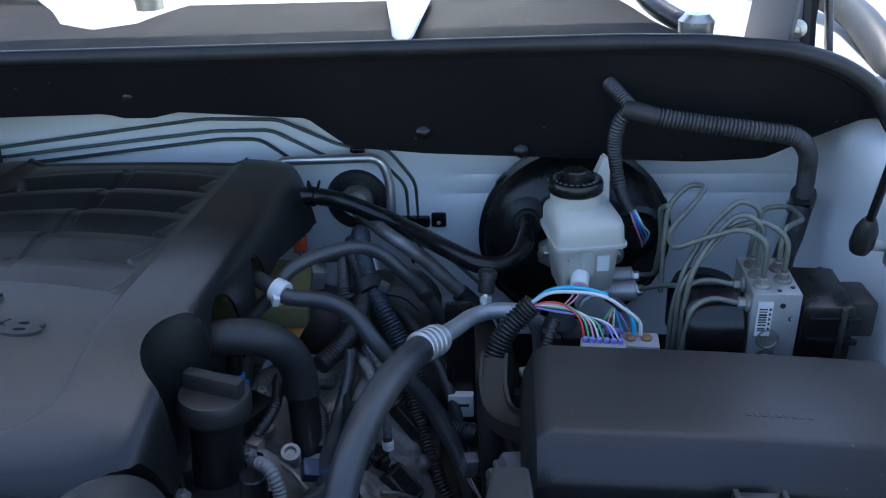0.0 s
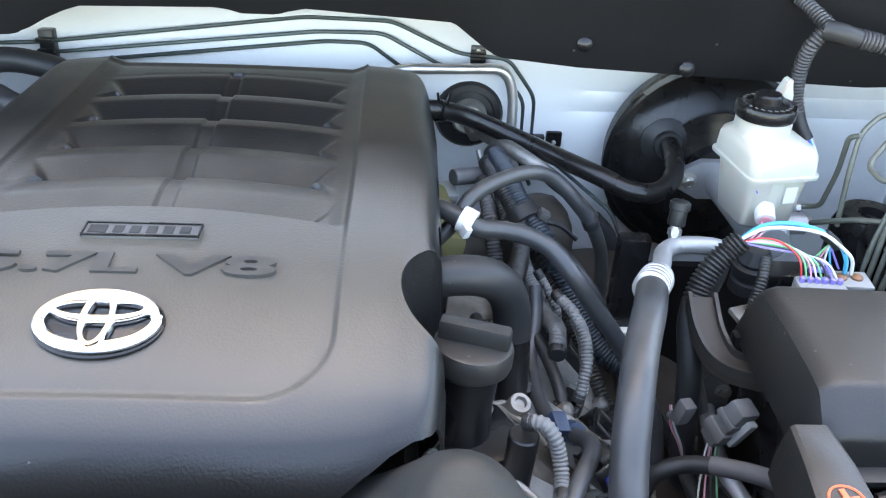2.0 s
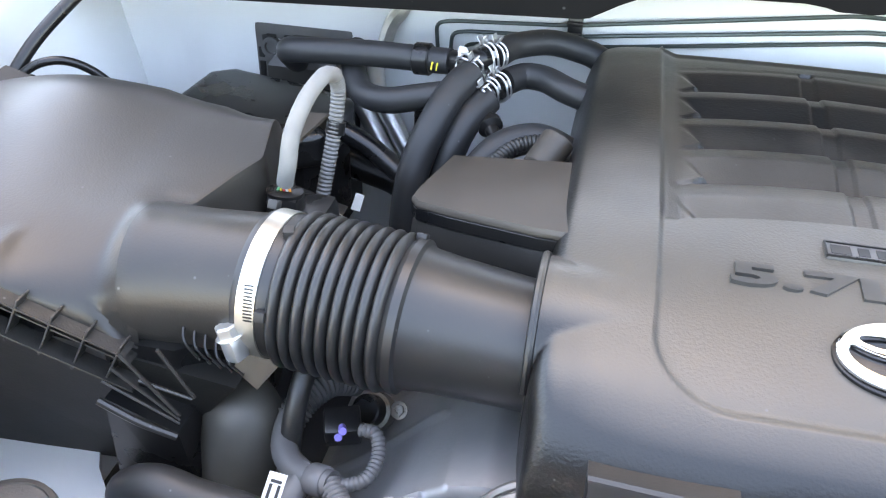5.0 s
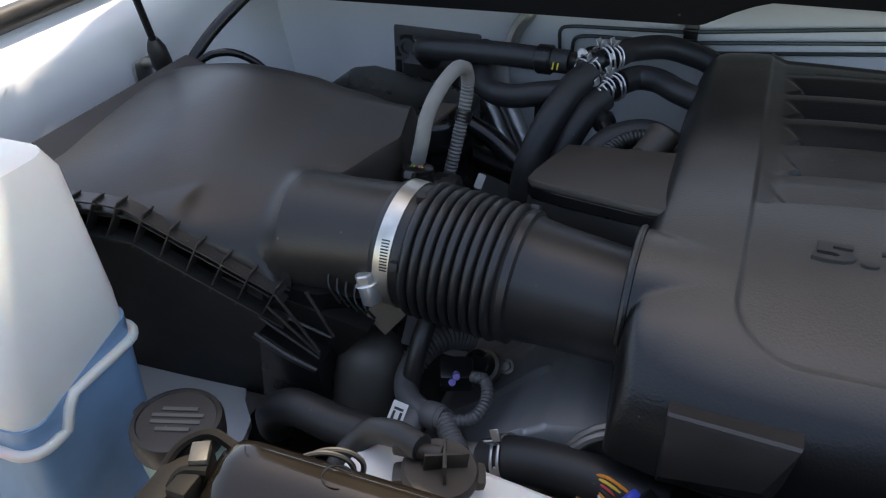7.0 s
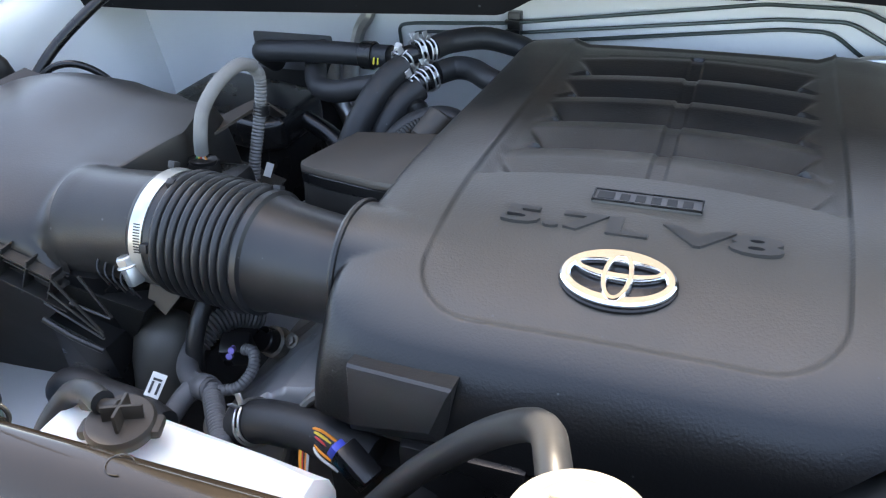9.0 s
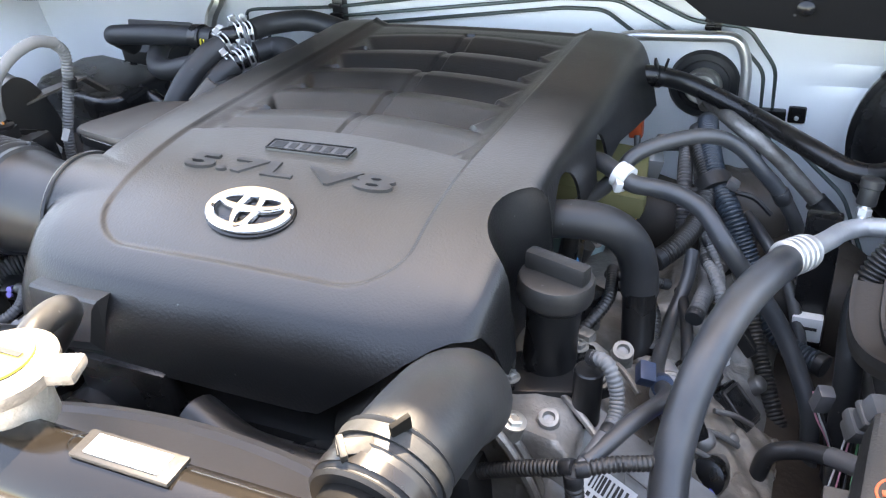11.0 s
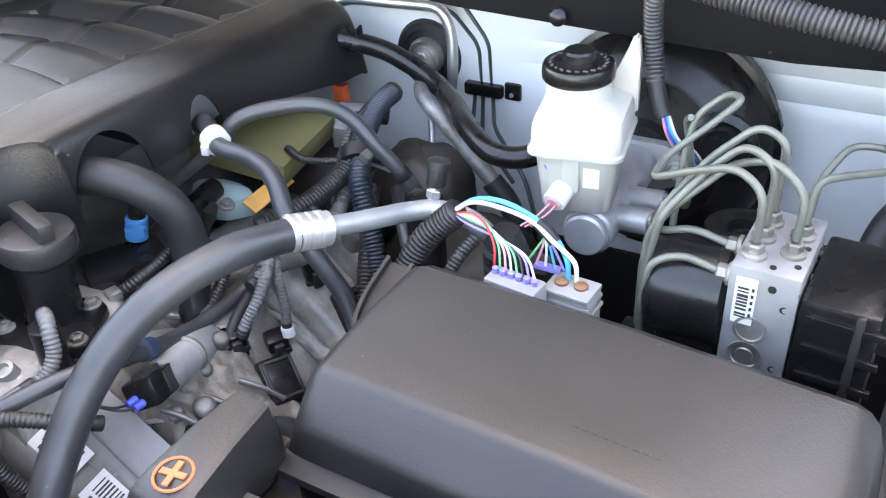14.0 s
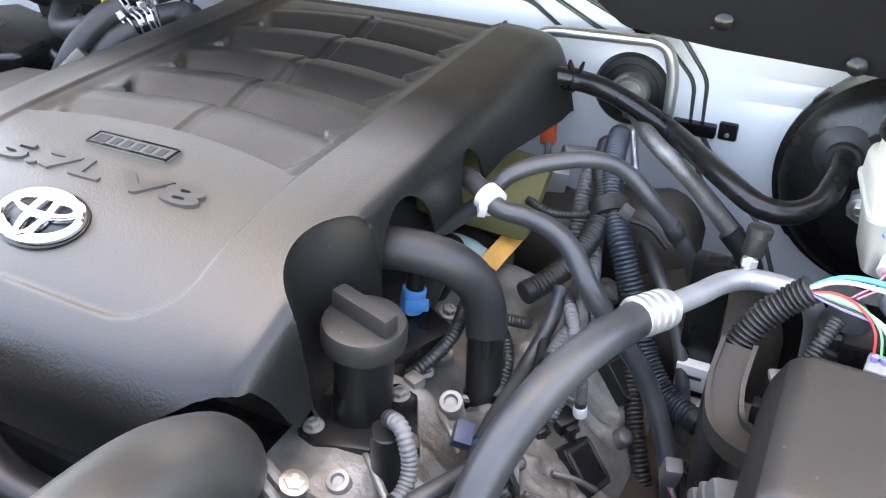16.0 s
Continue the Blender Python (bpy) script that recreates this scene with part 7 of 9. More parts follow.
part("stud", lathe([(0.0028, 0), (0.0028, 0.002), (0, 0.003)], axis((-0.096, 1.124, 1.093), (-0.096, 1.0, 1.10)), 12), BRIGHT, c)

# olive brake pipes between actuator and master cylinder
PIPES = [
    [(0.262, 0.778, 1.190), (0.262, 0.779, 1.228), (0.240, 0.790, 1.238), (0.205, 0.800, 1.222), (0.176, 0.806, 1.206), (0.176, 0.846, 1.206), (0.206, 0.866, 1.232), (0.222, 0.882, 1.247), (0.206, 0.898, 1.242), (0.184, 0.890, 1.222), (0.180, 0.880, 1.18), (0.180, 0.87, 1.12)],
    [(0.263, 0.802, 1.190), (0.264, 0.804, 1.236), (0.240, 0.812, 1.246), (0.215, 0.806, 1.220), (0.192, 0.785, 1.190), (0.186, 0.780, 1.15), (0.186, 0.780, 1.06)],
    [(0.264, 0.824, 1.190), (0.266, 0.826, 1.244), (0.244, 0.832, 1.252), (0.215, 0.822, 1.225), (0.188, 0.800, 1.188), (0.178, 0.795, 1.14), (0.178, 0.795, 1.06)],
    [(0.286, 0.790, 1.190), (0.287, 0.792, 1.226), (0.262, 0.806, 1.240), (0.232, 0.816, 1.226), (0.200, 0.795, 1.196), (0.182, 0.788, 1.17), (0.182, 0.788, 1.06)],
    [(0.240, 0.800, 1.168), (0.212, 0.803, 1.173), (0.190, 0.800, 1.166), (0.172, 0.832, 1.150), (0.160, 0.890, 1.112), (0.154, 0.894, 1.110)],
    [(0.240, 0.775, 1.160), (0.212, 0.776, 1.166), (0.191, 0.768, 1.158), (0.187, 0.768, 1.12), (0.187, 0.770, 1.05)],
    [(0.288, 0.815, 1.190), (0.289, 0.820, 1.222), (0.310, 0.850, 1.216), (0.332, 0.885, 1.205), (0.330, 0.925, 1.204), (0.300, 0.93, 1.20), (0.285, 0.90, 1.18), (0.28, 0.90, 1.10)],
    [(0.154, 0.929, 1.110), (0.172, 0.928, 1.112), (0.180, 0.915, 1.12), (0.182, 0.905, 1.17), (0.176, 0.895, 1.215), (0.182, 0.885, 1.222)],
]
for pts in PIPES:
    solid("brake_pipe", pipe(pts, 0.0030, 0.013, 10), OLIVE, "bent olive-coated steel brake pipe", "brake pipe", "actuator brake pipes")
pc = thing("pipe_holder", (0.183, 0.78, 1.05), "black plastic holder gripping the brake pipes", "clip")
part("holder", rbox(0.034, 0.036, 0.022, pose(0.183, 0.784, 1.052), 0.003), GLOSSBLACK, pc)
part("strap", rbox(0.038, 0.010, 0.014, pose(0.183, 0.764, 1.056), 0.002), GLOSSBLACK, pc)
for x, y, z, r, h in ((0.235, 0.90, 1.10, 0.040, 0.06), (0.30, 0.92, 1.08, 0.034, 0.05)):
    solid("mount_cup", lathe([(r, 0), (r, h * 0.7), (r * 0.85, h), (r * 0.4, h), (r * 0.35, h * 0.85), (0, h * 0.85)], pose(x, y, z - 0.04), 32), GLOSSBLACK, "round black rubber mounting cup", "mount", "mounting cups")
hose("booster_conduit", [(0.37, 1.00, 1.17), (0.36, 0.985, 1.14), (0.34, 0.95, 1.12), (0.33, 0.92, 1.08)], 0.013, RUBBER, "black conduit under the firewall harness", "conduit")


# ---- wiring ----
def loom(name, pts, r, label, material=PLASTIC, pitch=0.0042, group="conduits"):
    t = thing(name, pts[len(pts) // 2], label, "conduit", group)
    part("sleeve", corrugated(pts, r, pitch), material, t, "", 80)
    for a, b in ((pts[0], pts[1]), (pts[-1], pts[-2])):
        a, b = Vector(a), Vector(b)
        d = (b - a).normalized()
        part("end_tape", lathe([(r * 0.98, -0.001), (r * 1.07, 0.0), (r * 1.07, 0.008), (r * 0.98, 0.009)], axis(a, a + d), 16), RUBBER, t, "black tape round the end")
    return t


h = thing("cowl_harness", (0.25, 0.92, 1.30), "grey corrugated wiring conduit along the cowl", "wiring harness")
part("main_conduit", corrugated([(0.165, 0.930, 1.312), (0.205, 0.925, 1.306), (0.275, 0.918, 1.298), (0.322, 0.925, 1.288), (0.350, 0.955, 1.258), (0.364, 0.985, 1.222), (0.372, 1.005, 1.182)], 0.0102, 0.0044, 0.16, 16), LOOM, h, "", 80)
part("taped_joint", tube([(0.136, 0.935, 1.318), (0.150, 0.928, 1.317), (0.170, 0.928, 1.311)], 0.0105, 14), RUBBER, h, "black taped joint")
part("upper_branch", corrugated([(0.120, 0.975, 1.338), (0.128, 0.958, 1.332), (0.142, 0.936, 1.320)], 0.0078, 0.004, 0.16, 14), LOOM, h, "", 80)
part("lower_branch", corrugated([(0.138, 0.936, 1.316), (0.129, 0.938, 1.300), (0.127, 0.944, 1.276), (0.130, 0.946, 1.245), (0.135, 0.940, 1.222)], 0.0080, 0.004, 0.16, 14), LOOM, h, "", 80)
part("tape_wrap", tube([(0.134, 0.941, 1.226), (0.140, 0.935, 1.210), (0.148, 0.928, 1.196)], 0.0078, 12), RUBBER, h)
part("end_boot", tube([(0.370, 1.0, 1.188), (0.376, 1.018, 1.168), (0.384, 1.05, 1.15)], 0.0155, 16), GLOSSBLACK, h, "black rubber boot at the firewall")
for k, col in enumerate(("pink", "blue", "cyan", "white")):
    part("wire", tube([(0.146 + 0.002 * k, 0.928, 1.200), (0.154 + 0.003 * k, 0.925, 1.180), (0.166 + 0.003 * k, 0.945, 1.150 + 0.003 * k), (0.176, 0.99, 1.120)], 0.0013, 6), WIRE[col], h, col + " wire")


def ecu_harness():
    t = thing("fuse_box_harness", (0.03, 0.74, 1.1), "corrugated loom with bright loose wires", "wiring harness")
    part("conduit", corrugated([(0.030, 0.764, 1.164), (0.018, 0.762, 1.152), (0.003, 0.756, 1.136), (-0.008, 0.748, 1.118), (-0.014, 0.738, 1.100)], 0.0112, 0.0044, 0.16, 16), PLASTIC, t, "", 80)
    part("tape", tube([(-0.012, 0.742, 1.106), (-0.016, 0.730, 1.086), (-0.016, 0.712, 1.062), (-0.014, 0.70, 1.03), (-0.010, 0.68, 0.93), (-0.010, 0.66, 0.84)], 0.0120, 14), RUBBER, t)
    part("thin_conduit", corrugated([(0.052, 0.752, 1.150), (0.045, 0.735, 1.140), (0.036, 0.720, 1.118), (0.030, 0.712, 1.09)], 0.0055, 0.0034, 0.16, 10), PLASTIC, t, "", 80)
    fat = [("cyan", 0.0022, 0.0), ("white", 0.0019, 0.0050)]
    for col, r, d in fat:
        part("power_wire", tube([(0.026, 0.764, 1.163), (0.046, 0.766 - d, 1.178), (0.072, 0.764 - d, 1.183 - d * 0.5), (0.100, 0.760 - d, 1.178), (0.120, 0.757 - d, 1.166), (0.131 + d * 1.2, 0.754, 1.150), (0.133 + d * 1.4, 0.752, 1.134)], r, 10), WIRE[col], t, col + " power wire")
    rnd = random.Random(3)
    for k, col in enumerate(("red", "green", "pink", "white", "green", "black", "purple", "white")):
        j = rnd.uniform(-0.004, 0.004)
        part("signal_wire", tube([(0.027, 0.762, 1.162), (0.048 + j, 0.757 - k * 0.001, 1.170 - k * 0.001), (0.064 + j + 0.002 * k, 0.749 - k * 0.0008, 1.170 - k * 0.0012), (0.076 + 0.004 * k, 0.738, 1.160 - 0.0006 * k), (0.080 + k * 0.005, 0.730, 1.142)], 0.0010, 6), WIRE[col], t, col + " signal wire")
    for k, col in enumerate(("green", "pink", "white", "cyan", "purple")):
        part("signal_wire", tube([(0.112, 0.757, 1.166), (0.112 + (k - 2) * 0.004, 0.758, 1.152), (0.112 + (k - 2) * 0.008, 0.756, 1.138)], 0.0011, 6), WIRE[col], t, col + " signal wire")
    part("wire_tape", tube([(0.104, 0.758, 1.176), (0.114, 0.757, 1.169), (0.120, 0.756, 1.163)], 0.0052, 10), RUBBER, t)
    k1 = part("grey_plug", rbox(0.040, 0.026, 0.034, pose(0.138, 0.748, 1.096, 0, 0, -4), 0.004), GREYPLASTIC, t, "light grey connector")
    for s in (0.004, 0.012, 0.020):
        part("plug_ring", rbox(0.043 - s * 0.2, 0.028, 0.004, pose(0.138, 0.748, 1.108 + s, 0, 0, -4), 0.0015), GREYPLASTIC, k1)
    for d in (-0.008, 0.008):
        part("wire_seal", lathe([(0.0058, 0), (0.0058, 0.004), (0.003, 0.006)], pose(0.137 + d, 0.749, 1.130), 16), WIRE["brown"], k1)
    k2 = part("white_plug", rbox(0.046, 0.022, 0.032, pose(0.099, 0.727, 1.108, 0, 0, -6), 0.003), GREYPLASTIC, t, "pale connector with violet rim")
    for i in range(6):
        part("pin_collar", lathe([(0.0028, 0), (0.0028, 0.005), (0.0015, 0.006)], pose(0.081 + i * 0.007, 0.730 - i * 0.0006, 1.1395), 10), WIRE["purple"], k2)
    part("violet_comb", rbox(0.022, 0.007, 0.004, pose(0.112, 0.760, 1.132), 0.001), WIRE["purple"], t)
    part("black_plug", rbox(0.05, 0.03, 0.04, pose(0.085, 0.775, 1.085), 0.004), GLOSSBLACK, t)
    part("plug_boot", lathe([(0.020, 0), (0.020, 0.012), (0.017, 0.014), (0.020, 0.018), (0.020, 0.028), (0.016, 0.031), (0.018, 0.035), (0.012, 0.048)], pose(0.060, 0.790, 1.09), 28), RUBBER, t)


ecu_harness()


def wire_guide():
    t = thing("wire_guide", (0.0, 0.69, 1.08), "dusty grey plastic wire guide beside the fuse box", "wire guide")
    run = bent_path([(-0.010, 0.732, 1.118), (-0.012, 0.695, 1.104), (-0.004, 0.664, 1.094), (0.030, 0.656, 1.090)], 0.03)
    for off, low, high, nm in ((0.0, -0.012, 0.0, "channel"), (0.0122, -0.004, 0.006, "rim"), (-0.0122, -0.004, 0.006, "rim")):
        rows = []
        for i, p in enumerate(run):
            d = (run[min(i + 1, len(run) - 1)] - run[max(i - 1, 0)]).normalized()
            side = Vector((-d.y, d.x, 0)).normalized()
            w = 0.0135 if nm == "channel" else 0.0018
            c = p + side * off
            rows.append([c + side * w + Vector((0, 0, low)), c + side * w + Vector((0, 0, high)), c - side * w + Vector((0, 0, high)), c - side * w + Vector((0, 0, low))])
        part(nm, loft(rows), BROWNCAP if nm == "channel" else PLASTIC, t, "", 30)
    part("tab", rbox(0.016, 0.012, 0.022, pose(0.018, 0.690, 1.085), 0.002), GLOSSBLACK, t)
    part("bracket", rbox(0.034, 0.03, 0.006, pose(0.035, 0.715, 1.105, 10, 0, 20), 0.002), ALLOY, t)
    g = thing("sensor_plug", (-0.006, 0.64, 1.05), "dirty light grey connector on thin wires", "connector")
    gm = pose(-0.006, 0.640, 1.024, 18, 14, 24)
    part("shell", rbox(0.024, 0.020, 0.052, gm, 0.004), CONDUIT, g)
    part("collar", rbox(0.030, 0.026, 0.013, gm @ pose(0, 0, 0.010), 0.004), CONDUIT, g)
    part("collar", rbox(0.028, 0.024, 0.007, gm @ pose(0, 0, 0.030), 0.003), CONDUIT, g)
    part("latch", rbox(0.010, 0.007, 0.034, gm @ pose(0.002, -0.014, 0.012), 0.002), GREYPLASTIC, g)
    part("side_cap", rbox(0.014, 0.014, 0.022, gm @ pose(0.020, 0.004, 0.0, 0, 25, 0), 0.004), CONDUIT, g)
    for k, col in enumerate(("white", "pink", "black", "green")):
        part("wire", tube([(-0.010 + 0.003 * k, 0.640, 1.034), (-0.014 + 0.004 * k, 0.63, 1.005), (-0.02 + 0.006 * k, 0.60, 0.97), (-0.01, 0.56, 0.95)], 0.0009, 6), WIRE[col], g, col + " wire")
    w = thing("fuse_holder", (-0.05, 0.83, 0.98), "small white plastic holder low beside the engine", "holder")
    part("shell", rbox(0.030, 0.012, 0.030, pose(-0.051, 0.822, 0.978), 0.002), WHITEPL, w)
    part("slot", rbox(0.020, 0.002, 0.003, pose(-0.051, 0.8155, 0.994), 0), INK, w)
    part("stem", rbox(0.034, 0.02, 0.16, pose(-0.051, 0.838, 0.96), 0.004), GLOSSBLACK, w)
    part("foot", rbox(0.024, 0.012, 0.012, pose(-0.045, 0.815, 0.955), 0.002), GREYPLASTIC, w)


wire_guide()

loom("engine_conduit", [(-0.198, 0.990, 1.126), (-0.188, 0.940, 1.124), (-0.174, 0.905, 1.114), (-0.169, 0.870, 1.102), (-0.173, 0.830, 1.094), (-0.184, 0.790, 1.090), (-0.200, 0.762, 1.086)], 0.0105, "black corrugated conduit over the engine", PLASTIC)
loom("engine_conduit", [(-0.190, 1.005, 1.132), (-0.182, 0.960, 1.134), (-0.170, 0.915, 1.122), (-0.156, 0.884, 1.109), (-0.141, 0.858, 1.097), (-0.124, 0.841, 1.070), (-0.109, 0.827, 1.043), (-0.092, 0.806, 1.012), (-0.066, 0.785, 0.992), (-0.03, 0.765, 0.99)], 0.0115, "blue-black corrugated conduit beside the engine", BLUELOOM)
loom("engine_conduit", [(-0.205, 0.960, 1.118), (-0.201, 0.928, 1.105), (-0.196, 0.90, 1.085), (-0.19, 0.87, 1.05)], 0.0085, "dusty corrugated conduit behind the engine", MIDGREY)
loom("engine_conduit", [(-0.240, 0.868, 1.115), (-0.215, 0.860, 1.112), (-0.192, 0.872, 1.108), (-0.172, 0.892, 1.104)], 0.0042, "thin corrugated conduit across the engine", PLASTIC, 0.003)
ct = thing("conduit_tie", (-0.17, 0.89, 1.09), "black band tying two conduits together", "clip")
part("band", lathe([(0.0185, -0.008), (0.020, -0.008), (0.020, 0.008), (0.0185, 0.008)], axis((-0.163, 0.890, 1.109), (-0.150, 0.868, 1.096)), 28), RUBBER, ct)
part("buckle", rbox(0.012, 0.012, 0.010, pose(-0.146, 0.878, 1.116, 0, 30, 0), 0.002), MIDGREY, ct)
part("tail", tube([(-0.146, 0.885, 1.108), (-0.122, 0.89, 1.100), (-0.102, 0.885, 1.085)], 0.003, 6), RUBBER, ct)
loom("spark_conduit", [(-0.204, 0.530, 1.146), (-0.192, 0.524, 1.150), (-0.184, 0.518, 1.143), (-0.179, 0.512, 1.128), (-0.178, 0.500, 1.118), (-0.180, 0.482, 1.117)], 0.0058, "dusty grey corrugated plug wire", CONDUIT, 0.0036, "plug wires")
hose("sensor_lead", [(-0.180, 0.490, 1.117), (-0.184, 0.470, 1.116), (-0.190, 0.452, 1.112), (-0.196, 0.445, 1.102)], 0.0055, MIDGREY, "taped grey sensor lead", "cable")
hose("sensor_lead", [(-0.188, 0.455, 1.113), (-0.165, 0.500, 1.118), (-0.148, 0.540, 1.112), (-0.158, 0.575, 1.092), (-0.168, 0.615, 1.072), (-0.172, 0.66, 1.062), (-0.172, 0.705, 1.062), (-0.165, 0.74, 1.085), (-0.165, 0.762, 1.105)], 0.0068, GREYHOSE, "taped grey sensor lead along the head", "cable")
loom("plug_wire", [(-0.352, 0.490, 1.062), (-0.352, 0.484, 1.040), (-0.336, 0.480, 1.024), (-0.312, 0.474, 1.036), (-0.285, 0.465, 1.060), (-0.240, 0.455, 1.090), (-0.195, 0.450, 1.112)], 0.0062, "black corrugated sensor wire in front of the head", PLASTIC, 0.0036, "plug wires")
kp = thing("knock_sensor_plug", (-0.352, 0.492, 1.04), "black upright sensor plug in front of the head", "connector")
part("body", lathe([(0.0115, 0.0), (0.0125, 0.004), (0.0125, 0.026), (0.0100, 0.030), (0.0, 0.031)], pose(-0.352, 0.494, 1.046, 8, -6, 0), 24), GLOSSBLACK, kp)
part("collar", lathe([(0.0135, 0.0), (0.0135, 0.006), (0.0125, 0.007)], pose(-0.352, 0.494, 1.058, 8, -6, 0), 24), PLASTIC, kp)
lh = thing("lower_coolant_hose", (-0.32, 0.43, 1.03), "dusty black hose low across the engine's front", "hose")
part("rubber", tube([(-0.46, 0.420, 1.040), (-0.403, 0.424, 1.038), (-0.363, 0.429, 1.037), (-0.316, 0.431, 1.034), (-0.268, 0.429, 1.028), (-0.222, 0.420, 1.010), (-0.19, 0.405, 0.965)], 0.0085, 18), GREYHOSE, lh)
part("paint_mark", lathe([(0.0087, -0.002), (0.0089, -0.002), (0.0089, 0.002), (0.0087, 0.002)], axis((-0.300, 0.4305, 1.0325), (-0.268, 0.429, 1.028)), 18), WIRE["red"], lh, "red paint mark")
loom("plug_wire", [(-0.192, 0.448, 1.112), (-0.168, 0.460, 1.114), (-0.145, 0.475, 1.108), (-0.13, 0.50, 1.09)], 0.0058, "black corrugated plug wire", PLASTIC, 0.0036, "plug wires")
loom("plug_wire", [(-0.194, 0.447, 1.108), (-0.192, 0.445, 1.085), (-0.190, 0.447, 1.060), (-0.186, 0.455, 1.035), (-0.175, 0.458, 1.012), (-0.170, 0.470, 0.99)], 0.0068, "black corrugated wire down the engine's front", PLASTIC, 0.0038, "plug wires")
loom("coil_wire", [(-0.150, 0.735, 1.116), (-0.136, 0.710, 1.112), (-0.127, 0.690, 1.100), (-0.126, 0.672, 1.084), (-0.131, 0.657, 1.066), (-0.134, 0.652, 1.056)], 0.0056, "dusty corrugated ignition wire", CONDUIT, 0.0034, "coil wires")
loom("coil_wire", [(-0.140, 0.716, 1.112), (-0.127, 0.703, 1.090), (-0.121, 0.698, 1.062), (-0.120, 0.694, 1.036)], 0.0046, "dusty corrugated ignition wire", CONDUIT, 0.0034, "coil wires")
loom("coil_wire", [(-0.158, 0.800, 1.098), (-0.148, 0.790, 1.085), (-0.138, 0.780, 1.068), (-0.135, 0.776, 1.052)], 0.0046, "dusty corrugated ignition wire", CONDUIT, 0.0034, "coil wires")
loom("injector_wire", [(-0.232, 0.700, 1.105), (-0.215, 0.690, 1.112), (-0.200, 0.700, 1.105), (-0.180, 0.72, 1.09)], 0.0050, "thin corrugated injector wire", PLASTIC, 0.0034, "coil wires")
loom("injector_wire", [(-0.248, 0.615, 1.085), (-0.232, 0.630, 1.098), (-0.222, 0.660, 1.108), (-0.228, 0.70, 1.112)], 0.0056, "corrugated wire behind the oil filler", PLASTIC, 0.0036, "coil wires")
for x, y, z in ((-0.1205, 0.695, 1.039), (-0.1205, 0.6955, 1.033)):
    solid("crimp_sleeve", rod((x, y, z), (x + 0.0005, y - 0.001, z - 0.005), 0.0062, 14), WHITEPL, "white sleeve on an ignition wire", "sleeve", "wire sleeves")
nc = thing("wire_clip", (-0.158, 0.578, 1.09), "dark blue clip on the wire bundle", "clip")
part("band", lathe([(0.0072, -0.006), (0.0095, -0.006), (0.0095, 0.006), (0.0072, 0.006)], axis((-0.156, 0.572, 1.095), (-0.162, 0.592, 1.083)), 20), surface("navy_plastic", (0.02, 0.035, 0.07), 0.45), nc)
part("tab", rbox(0.014, 0.018, 0.012, pose(-0.172, 0.572, 1.100, 20, 20, 20), 0.002), surface("navy_tab", (0.02, 0.035, 0.07), 0.45), nc)

# fuel rail region beside the cover
fr = thing("fuel_rail_parts", (-0.27, 0.68, 1.08), "black fuel rail with a blue quick connector", "fuel rail")
part("bracket", rbox(0.05, 0.075, 0.020, pose(-0.262, 0.650, 1.088, 0, 0, -28), 0.006), GLOSSBLACK, fr)
part("connector", rod((-0.268, 0.674, 1.110), (-0.265, 0.678, 1.132), 0.0105, 20), BLUEPL, fr, "bright blue quick connector")
part("connector_ear", rbox(0.020, 0.007, 0.010, pose(-0.258, 0.668, 1.118, 0, 0, 20), 0.002), BLUEPL, fr)
part("upper_stem", rod((-0.265, 0.678, 1.130), (-0.262, 0.684, 1.165), 0.008, 16), GLOSSBLACK, fr)
part("lower_stem", rod((-0.270, 0.671, 1.085), (-0.268, 0.674, 1.112), 0.0045, 12), MIDGREY, fr)
part("metal_tab", rbox(0.014, 0.012, 0.010, pose(-0.228, 0.606, 1.098, 0, 0, -20), 0.002), ALLOY, fr)
wt = thing("manifold_cap", (-0.295, 0.82, 1.06), "pale teal plastic cover on the manifold", "cover")
part("shell", loft([[(-0.310 + 0.042 * math.cos(a) * k * (1 + 0.12 * math.sin(3 * a)), 0.823 + 0.024 * math.sin(a) * k, 1.048 + z) for a in np.linspace(0, 2 * math.pi, 14, endpoint=False)] for k, z in ((1.0, 0.0), (1.05, 0.012), (0.95, 0.022), (0.6, 0.028))]), surface("pale_teal_plastic", (0.30, 0.42, 0.41), 0.45, var=0.1, dirt=(0.3, 0.3, 0.25), dirt_amt=0.3), wt)
solid("warning_tag", rbox(0.020, 0.058, 0.002, pose(-0.2535, 0.840, 1.072, 14, 25, -6), 0), surface("orange_tag", (0.75, 0.36, 0.08), 0.5, var=0.15, scale=60, dirt=(0.4, 0.2, 0.06), dirt_amt=0.6), "torn orange paper tag on the engine", "tag")
solid("insulation_pad", rbox(0.12, 0.13, 0.03, pose(-0.300, 0.895, 1.090, 0, 10, 10), 0.01), surface("olive_insulation", (0.115, 0.105, 0.040), 0.7, var=0.15, scale=12, bump=0.3), "olive insulation pad under the cover", "insulation")
pt = thing("orange_plug", (-0.277, 1.02, 1.11), "orange plastic connector near the firewall", "connector")
part("shell", rbox(0.017, 0.014, 0.026, pose(-0.277, 1.020, 1.096), 0.003), ORANGE, pt)
part("stem", rod((-0.274, 1.012, 1.102), (-0.268, 0.99, 1.06), 0.004, 10), MIDGREY, pt)
gt = thing("grey_plug", (-0.255, 0.985, 1.08), "grey plastic connector near the firewall", "connector")
part("shell", rbox(0.022, 0.026, 0.042, pose(-0.255, 0.985, 1.060, 20, 10, 20), 0.003), GREYPLASTIC, gt)
